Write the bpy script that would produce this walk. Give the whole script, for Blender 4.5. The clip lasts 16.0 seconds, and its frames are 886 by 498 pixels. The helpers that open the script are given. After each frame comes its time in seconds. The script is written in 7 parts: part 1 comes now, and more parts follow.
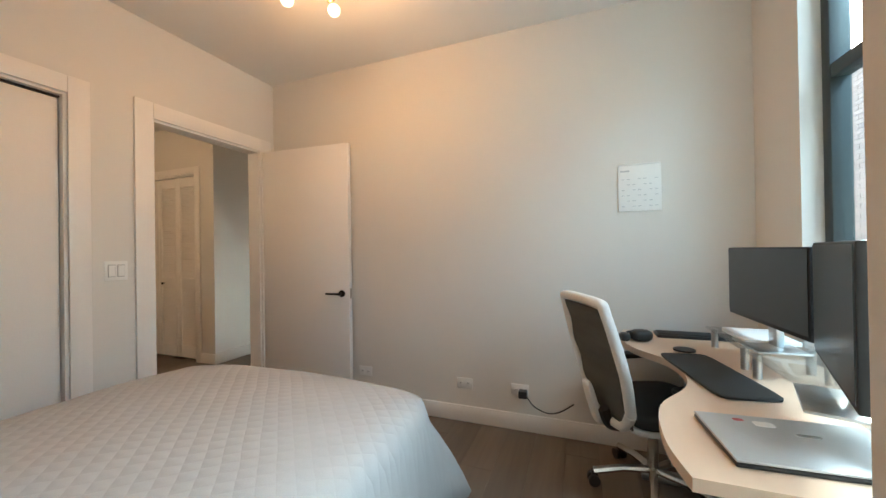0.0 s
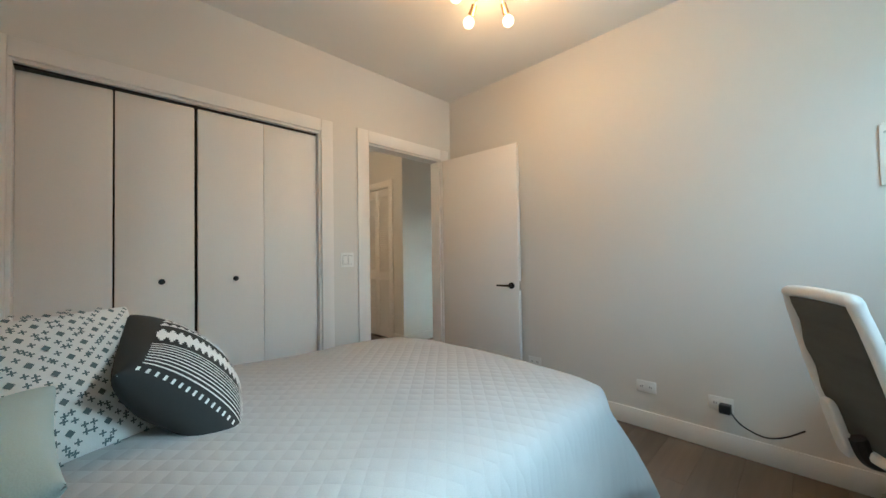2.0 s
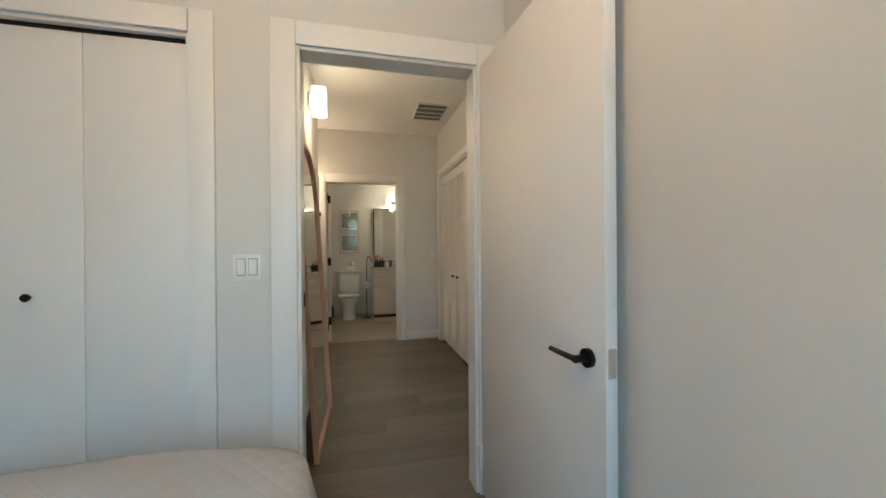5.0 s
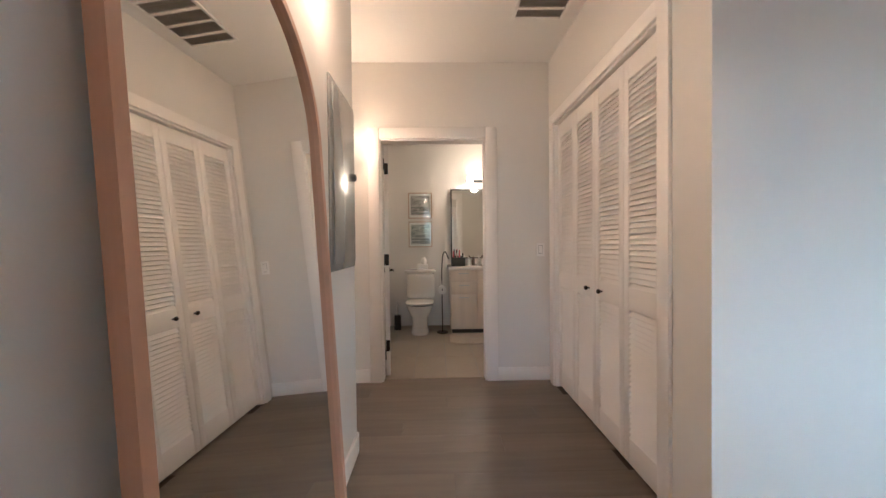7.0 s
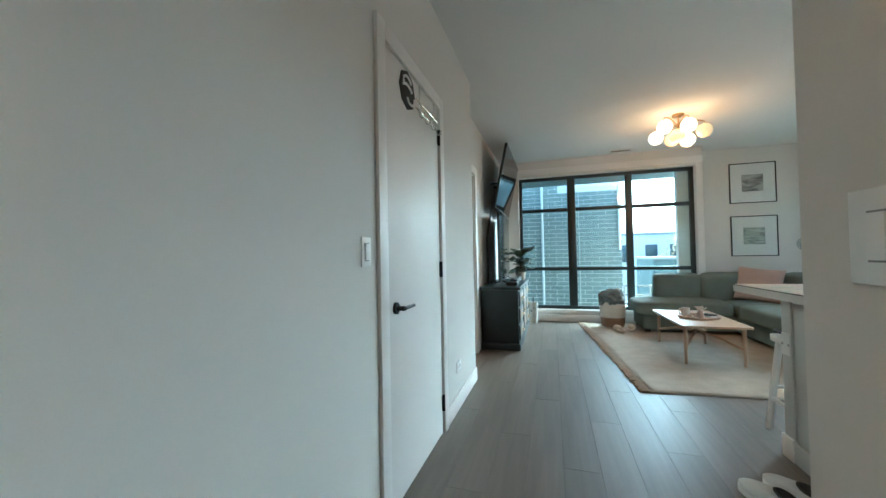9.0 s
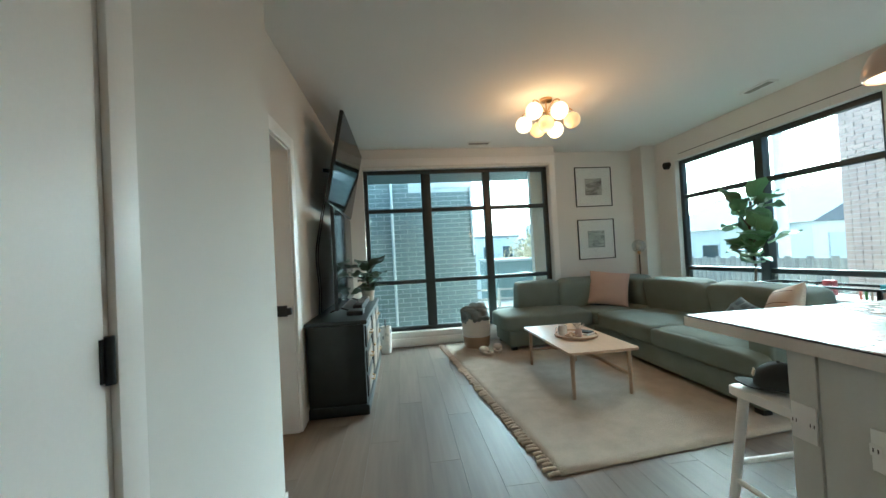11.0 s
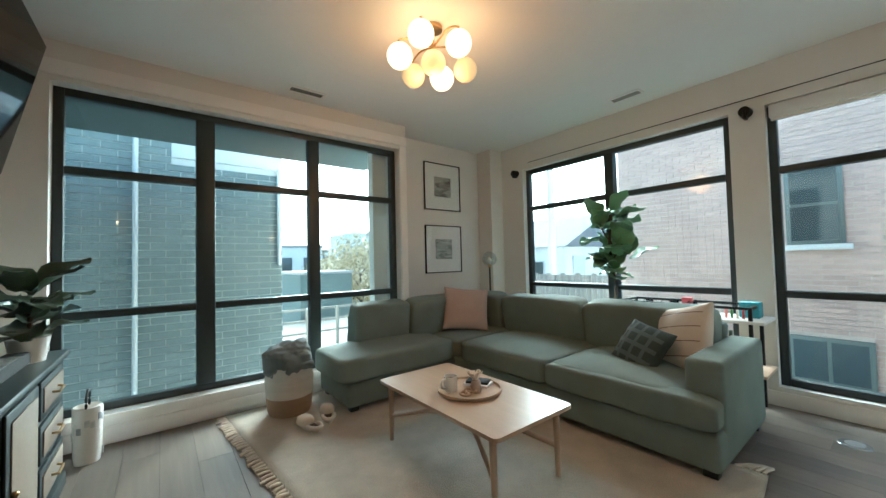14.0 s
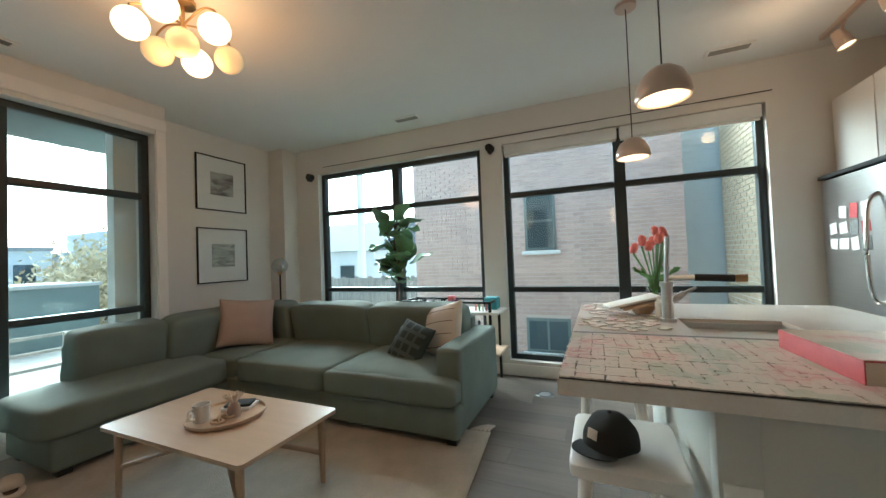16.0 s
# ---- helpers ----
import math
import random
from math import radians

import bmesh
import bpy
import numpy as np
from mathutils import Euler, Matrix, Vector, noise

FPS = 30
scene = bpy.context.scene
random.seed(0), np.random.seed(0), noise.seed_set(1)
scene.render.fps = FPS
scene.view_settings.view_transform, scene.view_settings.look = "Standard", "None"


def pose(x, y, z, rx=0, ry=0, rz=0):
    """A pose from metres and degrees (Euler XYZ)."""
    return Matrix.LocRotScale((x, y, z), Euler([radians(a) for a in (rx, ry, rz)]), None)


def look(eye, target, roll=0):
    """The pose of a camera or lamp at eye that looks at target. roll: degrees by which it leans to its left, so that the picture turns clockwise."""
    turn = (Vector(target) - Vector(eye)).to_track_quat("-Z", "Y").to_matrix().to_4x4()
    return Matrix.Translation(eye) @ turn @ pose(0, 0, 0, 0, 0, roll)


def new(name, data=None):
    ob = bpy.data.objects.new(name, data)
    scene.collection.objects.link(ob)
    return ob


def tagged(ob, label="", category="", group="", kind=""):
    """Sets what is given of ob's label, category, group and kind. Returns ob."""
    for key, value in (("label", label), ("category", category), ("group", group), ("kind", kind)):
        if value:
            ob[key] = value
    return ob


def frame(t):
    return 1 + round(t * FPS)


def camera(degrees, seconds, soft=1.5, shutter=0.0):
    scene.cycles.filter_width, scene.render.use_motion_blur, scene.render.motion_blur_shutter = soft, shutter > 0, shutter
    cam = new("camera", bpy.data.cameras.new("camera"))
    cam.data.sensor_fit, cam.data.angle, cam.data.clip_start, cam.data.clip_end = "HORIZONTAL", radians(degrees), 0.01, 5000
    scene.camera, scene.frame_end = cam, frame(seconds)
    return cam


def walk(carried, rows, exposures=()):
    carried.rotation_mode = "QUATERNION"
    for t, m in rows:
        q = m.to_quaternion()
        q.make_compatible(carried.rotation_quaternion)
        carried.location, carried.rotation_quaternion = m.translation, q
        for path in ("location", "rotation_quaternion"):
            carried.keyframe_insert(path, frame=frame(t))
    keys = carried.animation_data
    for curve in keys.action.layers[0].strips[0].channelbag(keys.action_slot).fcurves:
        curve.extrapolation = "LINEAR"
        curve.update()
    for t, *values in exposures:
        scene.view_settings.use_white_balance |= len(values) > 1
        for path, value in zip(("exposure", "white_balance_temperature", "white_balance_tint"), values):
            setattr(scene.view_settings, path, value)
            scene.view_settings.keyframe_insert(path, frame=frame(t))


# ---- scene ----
cam = camera(102.0, 16.0)
PATH = [
    (0, (2.583, -2.468, 1.227), (1.86, -0.603, 1.238), -0.9),
    (0.5, (2.582, -2.499, 1.228), (1.549, -0.787, 1.243), -1.1),
    (1, (2.599, -2.532, 1.211), (1.347, -0.973, 1.237), -0.9),
    (1.5, (2.584, -2.583, 1.184), (1.222, -1.119, 1.221), -1.2),
    (2, (2.566, -2.619, 1.154), (1.133, -1.225, 1.196), -0.9),
    (2.5, (2.487, -2.533, 1.155), (0.983, -1.215, 1.191), -0.7),
    (3, (2.272, -2.191, 1.169), (0.702, -0.952, 1.186), -0.9),
    (3.5, (2.142, -1.778, 1.162), (0.55, -0.568, 1.173), -1.1),
    (4, (2.05, -1.385, 1.18), (0.276, -0.462, 1.202), -0.9),
    (4.2, (2.01, -1.24, 1.188), (0.187, -0.418, 1.209), -0.6),
    (4.6, (1.95, -0.94, 1.2), (0.055, -0.30, 1.212), -0.5),
    (4.9, (1.77, -0.765, 1.21), (-0.16, -0.26, 1.21), -0.45),
    (5.3, (1.41, -0.685, 1.22), (-0.55, -0.31, 1.205), -0.4),
    (5.8, (0.96, -0.635, 1.23), (-1.02, -0.37, 1.19), -0.3),
    (6.3, (0.516, -0.606, 1.238), (-1.471, -0.393, 1.179), -0.3),
    (6.5, (0.347, -0.6, 1.206), (-1.649, -0.496, 1.159), -0.3),
    (7, (0.004, -0.632, 1.191), (-1.996, -0.595, 1.16), -0.6),
    (7.5, (-0.25, -0.534, 1.15), (-2.238, -0.321, 1.135), -0.8),
    (8, (-0.393, -0.331, 1.147), (-2.154, 0.616, 1.144), -0.9),
    (8.5, (-0.484, -0.06, 1.142), (-1.746, 1.491, 1.162), -0.8),
    (9, (-0.55, 0.18, 1.134), (-1.135, 2.092, 1.174), -1.1),
    (9.5, (-0.618, 0.485, 1.12), (-0.718, 2.482, 1.172), -1.2),
    (9.7, (-0.629, 0.625, 1.132), (-0.639, 2.624, 1.185), -1.6),
    (11.8, (-0.628, 2.145, 1.252), (-0.197, 4.098, 1.282), -1.8),
    (12, (-0.646, 2.289, 1.237), (-0.132, 4.221, 1.277), -1.3),
    (12.5, (-0.58, 2.582, 1.218), (0.098, 4.463, 1.252), -1.6),
    (13, (-0.534, 2.85, 1.225), (0.301, 4.667, 1.261), -1.6),
    (13.5, (-0.524, 3.053, 1.223), (0.498, 4.772, 1.258), -1.5),
    (14, (-0.513, 3.135, 1.198), (0.72, 4.708, 1.265), -1.4),
    (14.5, (-0.502, 3.117, 1.222), (0.856, 4.584, 1.295), -1.8),
    (15, (-0.474, 3.041, 1.243), (1.026, 4.362, 1.305), -2.0),
    (15.5, (-0.423, 2.957, 1.239), (1.259, 4.037, 1.296), -2.1),
    (16, (-0.38, 2.879, 1.228), (1.455, 3.673, 1.278), -2.2),
]
EXPOSURES = [(0.0, 3.38, 5580, -4), (1.0, 3.4, 4950, -11), (2.0, 3.42, 4880, -13), (4.2, 3.45, 4650, -16), (6.5, 4.1, 4420, -8), (7.5, 4.2, 4700, 5), (8.5, 3.6, 4550, -10), (9.5, 3.22, 4780, -13), (12.0, 3.05, 5050, -13), (14.0, 3.0, 5230, -9), (16.0, 2.75, 5350, -7)]
walk(cam, [(t, look(eye, target, roll)) for t, eye, target, roll in PATH], EXPOSURES)


# ---------------------------------------------------------------- world and large lights
world = bpy.data.worlds.new("sky_world")
scene.world = world
world.use_nodes = True
wn = world.node_tree
sky = wn.nodes.new("ShaderNodeTexSky")
sky.sky_type = "NISHITA"
sky.sun_disc = False
sky.sun_elevation = radians(32)
sky.sun_rotation = radians(40)
sky.air_density, sky.dust_density = 1.0, 4.0
wn.nodes["Background"].inputs[1].default_value = 0.12
overcast = wn.nodes.new("ShaderNodeHueSaturation")
overcast.inputs["Saturation"].default_value = 0.8
wn.links.new(sky.outputs[0], overcast.inputs["Color"])
wn.links.new(overcast.outputs[0], wn.nodes["Background"].inputs[0])
sun = new("sun", bpy.data.lights.new("sun", "SUN"))
sun.data.energy, sun.data.angle, sun.data.color = 2.6, radians(60), (0.95, 0.97, 0.98)
sun.matrix_world = look((0, 0, 20), (-6.4, -7.6, 13.8))


def lamp(name, place, watts, colour, radius=0.06):
    li = new(name, bpy.data.lights.new(name, "POINT"))
    li.location, li.data.energy, li.data.color, li.data.shadow_soft_size = place, watts, colour, radius
    return li


WARM = (1.0, 0.54, 0.28)
bedroom_sky = new("bedroom_window_skylight", bpy.data.lights.new("bedroom_window_skylight", "AREA"))
bedroom_sky.data.shape, bedroom_sky.data.size, bedroom_sky.data.size_y = "RECTANGLE", 1.7, 0.8
bedroom_sky.data.energy, bedroom_sky.data.color = 7.5, (0.84, 0.95, 1.0)
bedroom_sky.matrix_world = look((4.6, -1.25, 3.35), (2.6, -0.75, 1.3))
lamp("bedroom_bulb_light", (1.40, -1.02, 2.44), 2.6, (1.0, 0.46, 0.18), 0.12)
lamp("hall_sconce_light", (-1.36, -0.90, 2.26), 0.75, WARM)
lamp("hall_end_sconce_light", (-2.90, -1.40, 2.04), 1.6, WARM)
lamp("bath_light", (-4.95, -0.05, 2.02), 1.2, (1.0, 0.62, 0.36))
lamp("living_globe_light", (0.90, 4.97, 2.28), 1.9, (1.0, 0.40, 0.13), 0.15)
lamp("pendant_light_near", (1.18, 2.63, 1.73), 0.3, WARM)
lamp("pendant_light_far", (2.08, 2.66, 1.73), 0.3, WARM)
lamp("track_light", (2.55, 1.75, 2.40), 0.45, WARM)
lamp("second_bedroom_light", (-3.0, 4.6, 2.35), 3.6, (1.0, 0.5, 0.2), 0.15)


# ---------------------------------------------------------------- materials
def material(name, colour, rough=0.6, metal=0.0, vary=0.06, scale=3.0, fine=60.0, bump=0.05, coat=0.0, random=0.0, stretch=(1, 1, 1), emit=0.0, emit_colour=None, spec=0.5):
    m = bpy.data.materials.new(name)
    m.use_nodes = True
    t = m.node_tree
    b = t.nodes["Principled BSDF"]
    b.inputs["Roughness"].default_value = rough
    b.inputs["Metallic"].default_value = metal
    b.inputs["Coat Weight"].default_value = coat
    b.inputs["Specular IOR Level"].default_value = spec
    co = t.nodes.new("ShaderNodeTexCoord")
    mp = t.nodes.new("ShaderNodeMapping")
    mp.inputs["Scale"].default_value = stretch
    t.links.new(co.outputs["Object"], mp.inputs[0])
    big = t.nodes.new("ShaderNodeTexNoise")
    big.inputs["Scale"].default_value, big.inputs["Detail"].default_value = scale, 4
    small = t.nodes.new("ShaderNodeTexNoise")
    small.inputs["Scale"].default_value, small.inputs["Detail"].default_value = fine, 5
    for n in (big, small):
        t.links.new(mp.outputs[0], n.inputs["Vector"])
    add = t.nodes.new("ShaderNodeMath")
    add.operation = "ADD"
    t.links.new(big.outputs[0], add.inputs[0])
    t.links.new(small.outputs[0], add.inputs[1])
    last = add.outputs[0]
    if random:
        info = t.nodes.new("ShaderNodeObjectInfo")
        mul = t.nodes.new("ShaderNodeMath")
        mul.operation = "MULTIPLY_ADD"
        t.links.new(info.outputs["Random"], mul.inputs[0])
        mul.inputs[1].default_value = random
        geo = t.nodes.new("ShaderNodeNewGeometry")
        mul2 = t.nodes.new("ShaderNodeMath")
        mul2.operation = "MULTIPLY_ADD"
        t.links.new(geo.outputs["Random Per Island"], mul2.inputs[0])
        mul2.inputs[1].default_value = random
        t.links.new(last, mul.inputs[2])
        t.links.new(mul.outputs[0], mul2.inputs[2])
        last = mul2.outputs[0]
    ramp = t.nodes.new("ShaderNodeMapRange")
    ramp.inputs[1].default_value, ramp.inputs[2].default_value = 0.6, 1.4 + random * 2
    ramp.inputs[3].default_value, ramp.inputs[4].default_value = 1 - vary, 1 + vary
    t.links.new(last, ramp.inputs[0])
    mix = t.nodes.new("ShaderNodeMix")
    mix.data_type, mix.blend_type = "RGBA", "MULTIPLY"
    mix.inputs[0].default_value = 1
    mix.inputs[6].default_value = (*colour, 1)
    t.links.new(ramp.outputs[0], mix.inputs[7])
    t.links.new(mix.outputs[2], b.inputs["Base Color"])
    if bump:
        bp = t.nodes.new("ShaderNodeBump")
        bp.inputs["Strength"].default_value, bp.inputs["Distance"].default_value = bump, 0.02
        t.links.new(small.outputs[0], bp.inputs["Height"])
        t.links.new(bp.outputs[0], b.inputs["Normal"])
    if emit:
        b.inputs["Emission Color"].default_value = (*(emit_colour or colour), 1)
        b.inputs["Emission Strength"].default_value = emit
    return m


def glass_material(name, tint=(0.93, 0.98, 0.97), gloss=0.08):
    m = bpy.data.materials.new(name)
    m.use_nodes = True
    t = m.node_tree
    t.nodes.remove(t.nodes["Principled BSDF"])
    tr, gl, mx, fr = (t.nodes.new("ShaderNode" + k) for k in ("BsdfTransparent", "BsdfGlossy", "MixShader", "LayerWeight"))
    curve, amount = t.nodes.new("ShaderNodeMath"), t.nodes.new("ShaderNodeMath")
    tr.inputs[0].default_value = (*tint, 1)
    gl.inputs["Roughness"].default_value = 0.01
    curve.operation, curve.inputs[1].default_value = "POWER", 4.0
    amount.operation, amount.inputs[1].default_value, amount.inputs[2].default_value = "MULTIPLY_ADD", 0.6, gloss * 0.4
    fr.inputs[0].default_value = 0.5
    t.links.new(fr.outputs["Facing"], curve.inputs[0])
    t.links.new(curve.outputs[0], amount.inputs[0])
    t.links.new(amount.outputs[0], mx.inputs[0])
    t.links.new(tr.outputs[0], mx.inputs[1])
    t.links.new(gl.outputs[0], mx.inputs[2])
    t.links.new(mx.outputs[0], t.nodes["Material Output"].inputs[0])
    return m


def quilt_material(name, colour):
    """Cotton with stitched diamonds about 6 cm wide."""
    m = material(name, colour, 0.85, vary=0.06, scale=4, fine=300, bump=0.0, spec=0.2)
    t = m.node_tree
    co = t.nodes.new("ShaderNodeTexCoord")
    waves = []
    for turn in (45, -45):
        mp = t.nodes.new("ShaderNodeMapping")
        mp.inputs["Rotation"].default_value = (0, 0, radians(turn))
        t.links.new(co.outputs["Object"], mp.inputs[0])
        w = t.nodes.new("ShaderNodeTexWave")
        w.wave_profile = "SIN"
        w.inputs["Scale"].default_value = 6.2
        w.inputs["Distortion"].default_value = 0.8
        t.links.new(mp.outputs[0], w.inputs[0])
        pw = t.nodes.new("ShaderNodeMath")
        pw.operation = "POWER"
        t.links.new(w.outputs["Fac"], pw.inputs[0])
        pw.inputs[1].default_value = 0.35
        waves.append(pw)
    mn = t.nodes.new("ShaderNodeMath")
    mn.operation = "MULTIPLY"
    t.links.new(waves[0].outputs[0], mn.inputs[0])
    t.links.new(waves[1].outputs[0], mn.inputs[1])
    bp = t.nodes.new("ShaderNodeBump")
    bp.inputs["Strength"].default_value, bp.inputs["Distance"].default_value = 0.24, 0.012
    t.links.new(mn.outputs[0], bp.inputs["Height"])
    t.links.new(bp.outputs[0], t.nodes["Principled BSDF"].inputs["Normal"])
    return m


def wood_material(name, colour, rough=0.45, axis=1, vary=0.22, random=0.0, grain=26, bump=0.03, coat=0.0, spec=0.5):
    s = [grain, grain, grain]
    s[axis] = grain / 16
    return material(name, colour, rough, vary=vary, scale=0.25, fine=1.2, bump=bump, stretch=tuple(s), random=random, coat=coat, spec=spec)


WALL = material("wall_paint", (0.68, 0.655, 0.61), 0.75, vary=0.02, scale=1.2, fine=220, bump=0.02, spec=0.25)
CEIL = material("ceiling_paint", (0.78, 0.77, 0.74), 0.9, vary=0.02, scale=0.8, fine=160, bump=0.03, spec=0.2)
TRIM = material("white_trim_paint", (0.78, 0.75, 0.71), 0.4, vary=0.02, scale=2, fine=90, bump=0.01)
DOORWHITE = material("white_door_paint", (0.78, 0.75, 0.71), 0.48, vary=0.02, scale=1.5, fine=120, bump=0.012)
FLOORWOOD = wood_material("grey_brown_floor_planks", (0.138, 0.113, 0.090), 0.46, axis=1, vary=0.5, random=0.5, grain=22, bump=0.06, spec=0.3)
SUBFLOOR = material("dark_plank_joints", (0.03, 0.026, 0.022), 0.8)
BATHTILE = material("bathroom_floor_tile", (0.29, 0.245, 0.19), 0.4, vary=0.15, scale=3, fine=30, random=0.2)
BLACKMETAL = material("black_metal", (0.012, 0.012, 0.012), 0.4, 0.6, vary=0.1, bump=0.0)
FRAMEBLACK = material("dark_window_frame_paint", (0.022, 0.03, 0.03), 0.42, vary=0.1, scale=3, bump=0.01)
GLASS = glass_material("window_glass")
GLOBEGLASS = glass_material("thick_globe_glass", (0.88, 0.91, 0.91), 0.5)
CLEARGLASS = glass_material("clear_glass", (0.97, 0.98, 0.98), 0.07)
MIRROR = material("mirror_silver", (0.86, 0.87, 0.85), 0.015, 1.0, vary=0.0, bump=0.0)
STEEL = material("brushed_steel", (0.55, 0.55, 0.54), 0.32, 1.0, vary=0.08, stretch=(1, 1, 30), bump=0.01)
CHROME = material("satin_chrome", (0.7, 0.68, 0.64), 0.2, 1.0, vary=0.03, bump=0)
PLASTICWHITE = material("white_plastic", (0.78, 0.77, 0.74), 0.35, vary=0.02, bump=0)
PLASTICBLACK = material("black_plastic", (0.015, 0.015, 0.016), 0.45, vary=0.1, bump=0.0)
CHAIRMESH = material("grey_woven_mesh", (0.085, 0.09, 0.085), 0.8, vary=0.25, scale=3, fine=500, bump=0.15, stretch=(1, 1, 6))
# brown that stands in for the shade behind the louver slats
CLOSETSHADE = material("closet_shade_colour", (0.30, 0.25, 0.21), 0.9, vary=0.06, bump=0.02)
GREYDARK = material("dark_grey_fabric", (0.03, 0.032, 0.032), 0.9, vary=0.15, fine=400, bump=0.1)


# ---------------------------------------------------------------- mesh tools
def bx(bm, x0, x1, y0, y1, z0, z1, r=0.0, seg=2):
    g = bmesh.ops.create_cube(bm, size=1.0, matrix=Matrix.LocRotScale(((x0 + x1) / 2, (y0 + y1) / 2, (z0 + z1) / 2), None, (abs(x1 - x0), abs(y1 - y0), abs(z1 - z0))))
    if r:
        edges = list({e for v in g["verts"] for e in v.link_edges})
        bmesh.ops.bevel(bm, geom=edges, offset=r, segments=seg, affect="EDGES", profile=0.5)
    return bm


def box(x0, x1, y0, y1, z0, z1, r=0.0, seg=2):
    return bx(bmesh.new(), x0, x1, y0, y1, z0, z1, r, seg)


def cyl(bm, p, q, r, r2=None, n=16, caps=True):
    p, q = Vector(p), Vector(q)
    d = q - p
    m = Matrix.Translation((p + q) / 2) @ d.to_track_quat("Z", "Y").to_matrix().to_4x4()
    bmesh.ops.create_cone(bm, cap_ends=caps, segments=n, radius1=r, radius2=r if r2 is None else r2, depth=d.length, matrix=m)
    return bm


def rod(p, q, r, r2=None, n=16):
    return cyl(bmesh.new(), p, q, r, r2, n)


def ball(bm, c, r, s=(1, 1, 1), u=20, v=12):
    bmesh.ops.create_uvsphere(bm, u_segments=u, v_segments=v, radius=r, matrix=Matrix.LocRotScale(c, None, s))
    return bm


def lathe(profile, c=(0, 0, 0), n=28):
    bm = bmesh.new()
    rings = [[bm.verts.new((c[0] + r * math.cos(a * math.tau / n), c[1] + r * math.sin(a * math.tau / n), c[2] + z)) for a in range(n)] for r, z in profile]
    for a, b in zip(rings, rings[1:]):
        for i in range(n):
            bm.faces.new((a[i], a[(i + 1) % n], b[(i + 1) % n], b[i]))
    for ring, r in ((rings[0], profile[0][0]), (rings[-1], profile[-1][0])):
        if r > 1e-4:
            bm.faces.new(ring)
    bmesh.ops.remove_doubles(bm, verts=bm.verts, dist=1e-5)
    bmesh.ops.recalc_face_normals(bm, faces=bm.faces)
    return bm


def sweep(points, r, n=8):
    """A round bar or cable along points."""
    bm = bmesh.new()
    pts = [Vector(p) for p in points]
    rings = []
    for i, p in enumerate(pts):
        d = (pts[min(i + 1, len(pts) - 1)] - pts[max(i - 1, 0)]).normalized()
        q = d.to_track_quat("Z", "Y")
        rings.append([bm.verts.new(p + q @ Vector((r * math.cos(a * math.tau / n), r * math.sin(a * math.tau / n), 0))) for a in range(n)])
    for a, b in zip(rings, rings[1:]):
        for i in range(n):
            bm.faces.new((a[i], a[(i + 1) % n], b[(i + 1) % n], b[i]))
    bm.faces.new(rings[0]), bm.faces.new(rings[-1])
    bmesh.ops.recalc_face_normals(bm, faces=bm.faces)
    return bm


def bezier(points, steps=8):
    """Catmull-Rom through the points."""
    p = [Vector(a) for a in points]
    p = [p[0]] + p + [p[-1]]
    out = []
    for i in range(1, len(p) - 2):
        for k in range(steps):
            t = k / steps
            out.append(0.5 * (2 * p[i] + (p[i + 1] - p[i - 1]) * t + (2 * p[i - 1] - 5 * p[i] + 4 * p[i + 1] - p[i + 2]) * t * t + (3 * p[i] - p[i - 1] - 3 * p[i + 1] + p[i + 2]) * t ** 3))
    out.append(p[-2])
    return out


def soft(size, n=6.0, cuts=9, lumps=0.0, seed=0.0):
    """A stuffed box about the origin: rounded, with uneven lumps."""
    bm = bmesh.new()
    bmesh.ops.create_cube(bm, size=2.0)
    bmesh.ops.subdivide_edges(bm, edges=bm.edges, cuts=cuts, use_grid_fill=True)
    for v in bm.verts:
        p = v.co.copy()
        k = (abs(p.x) ** n + abs(p.y) ** n + abs(p.z) ** n) ** (1 / n)
        p /= k
        q = Vector((p.x * size[0] / 2, p.y * size[1] / 2, p.z * size[2] / 2))
        if lumps:
            q += p * lumps * noise.noise(q * 5 + Vector((seed, seed * 2, 0)))
        v.co = q
    return bm


def sheet(bm, points, thick):
    """A flat slab from an outline in x and y, z from 0 to thick."""
    low = [bm.verts.new((x, y, 0)) for x, y in points]
    top = [bm.verts.new((x, y, thick)) for x, y in points]
    n = len(points)
    bm.faces.new(low[::-1]), bm.faces.new(top)
    for i in range(n):
        bm.faces.new((low[i], low[(i + 1) % n], top[(i + 1) % n], top[i]))
    bmesh.ops.recalc_face_normals(bm, faces=bm.faces)
    return bm


def moved(bm, m):
    bmesh.ops.transform(bm, matrix=m, verts=bm.verts)
    return bm


def link(name, bm, mat, sharp=35):
    me = bpy.data.meshes.new(name)
    bm.to_mesh(me)
    bm.free()
    me.materials.append(mat)
    me.polygons.foreach_set("use_smooth", [True] * len(me.polygons))
    me.set_sharp_from_angle(angle=radians(sharp))
    return new(name, me)


def part(name, bm, mat, parent, label="", sharp=35):
    ob = link(name, bm, mat, sharp)
    ob.parent = parent
    return tagged(ob, label)


def thing(name, label, category, group="", m=None):
    ob = new(name)
    ob.empty_display_size = 0.1
    if m is not None:
        ob.matrix_world = m
    return tagged(ob, label, category, group)


def single(name, bm, mat, label, category, group="", sharp=35):
    return tagged(link(name, bm, mat, sharp), label, category, group)


def setting(name, bm, mat, label="", category=""):
    return tagged(link(name, bm, mat), label, category or name.split("_")[0], kind="structure")


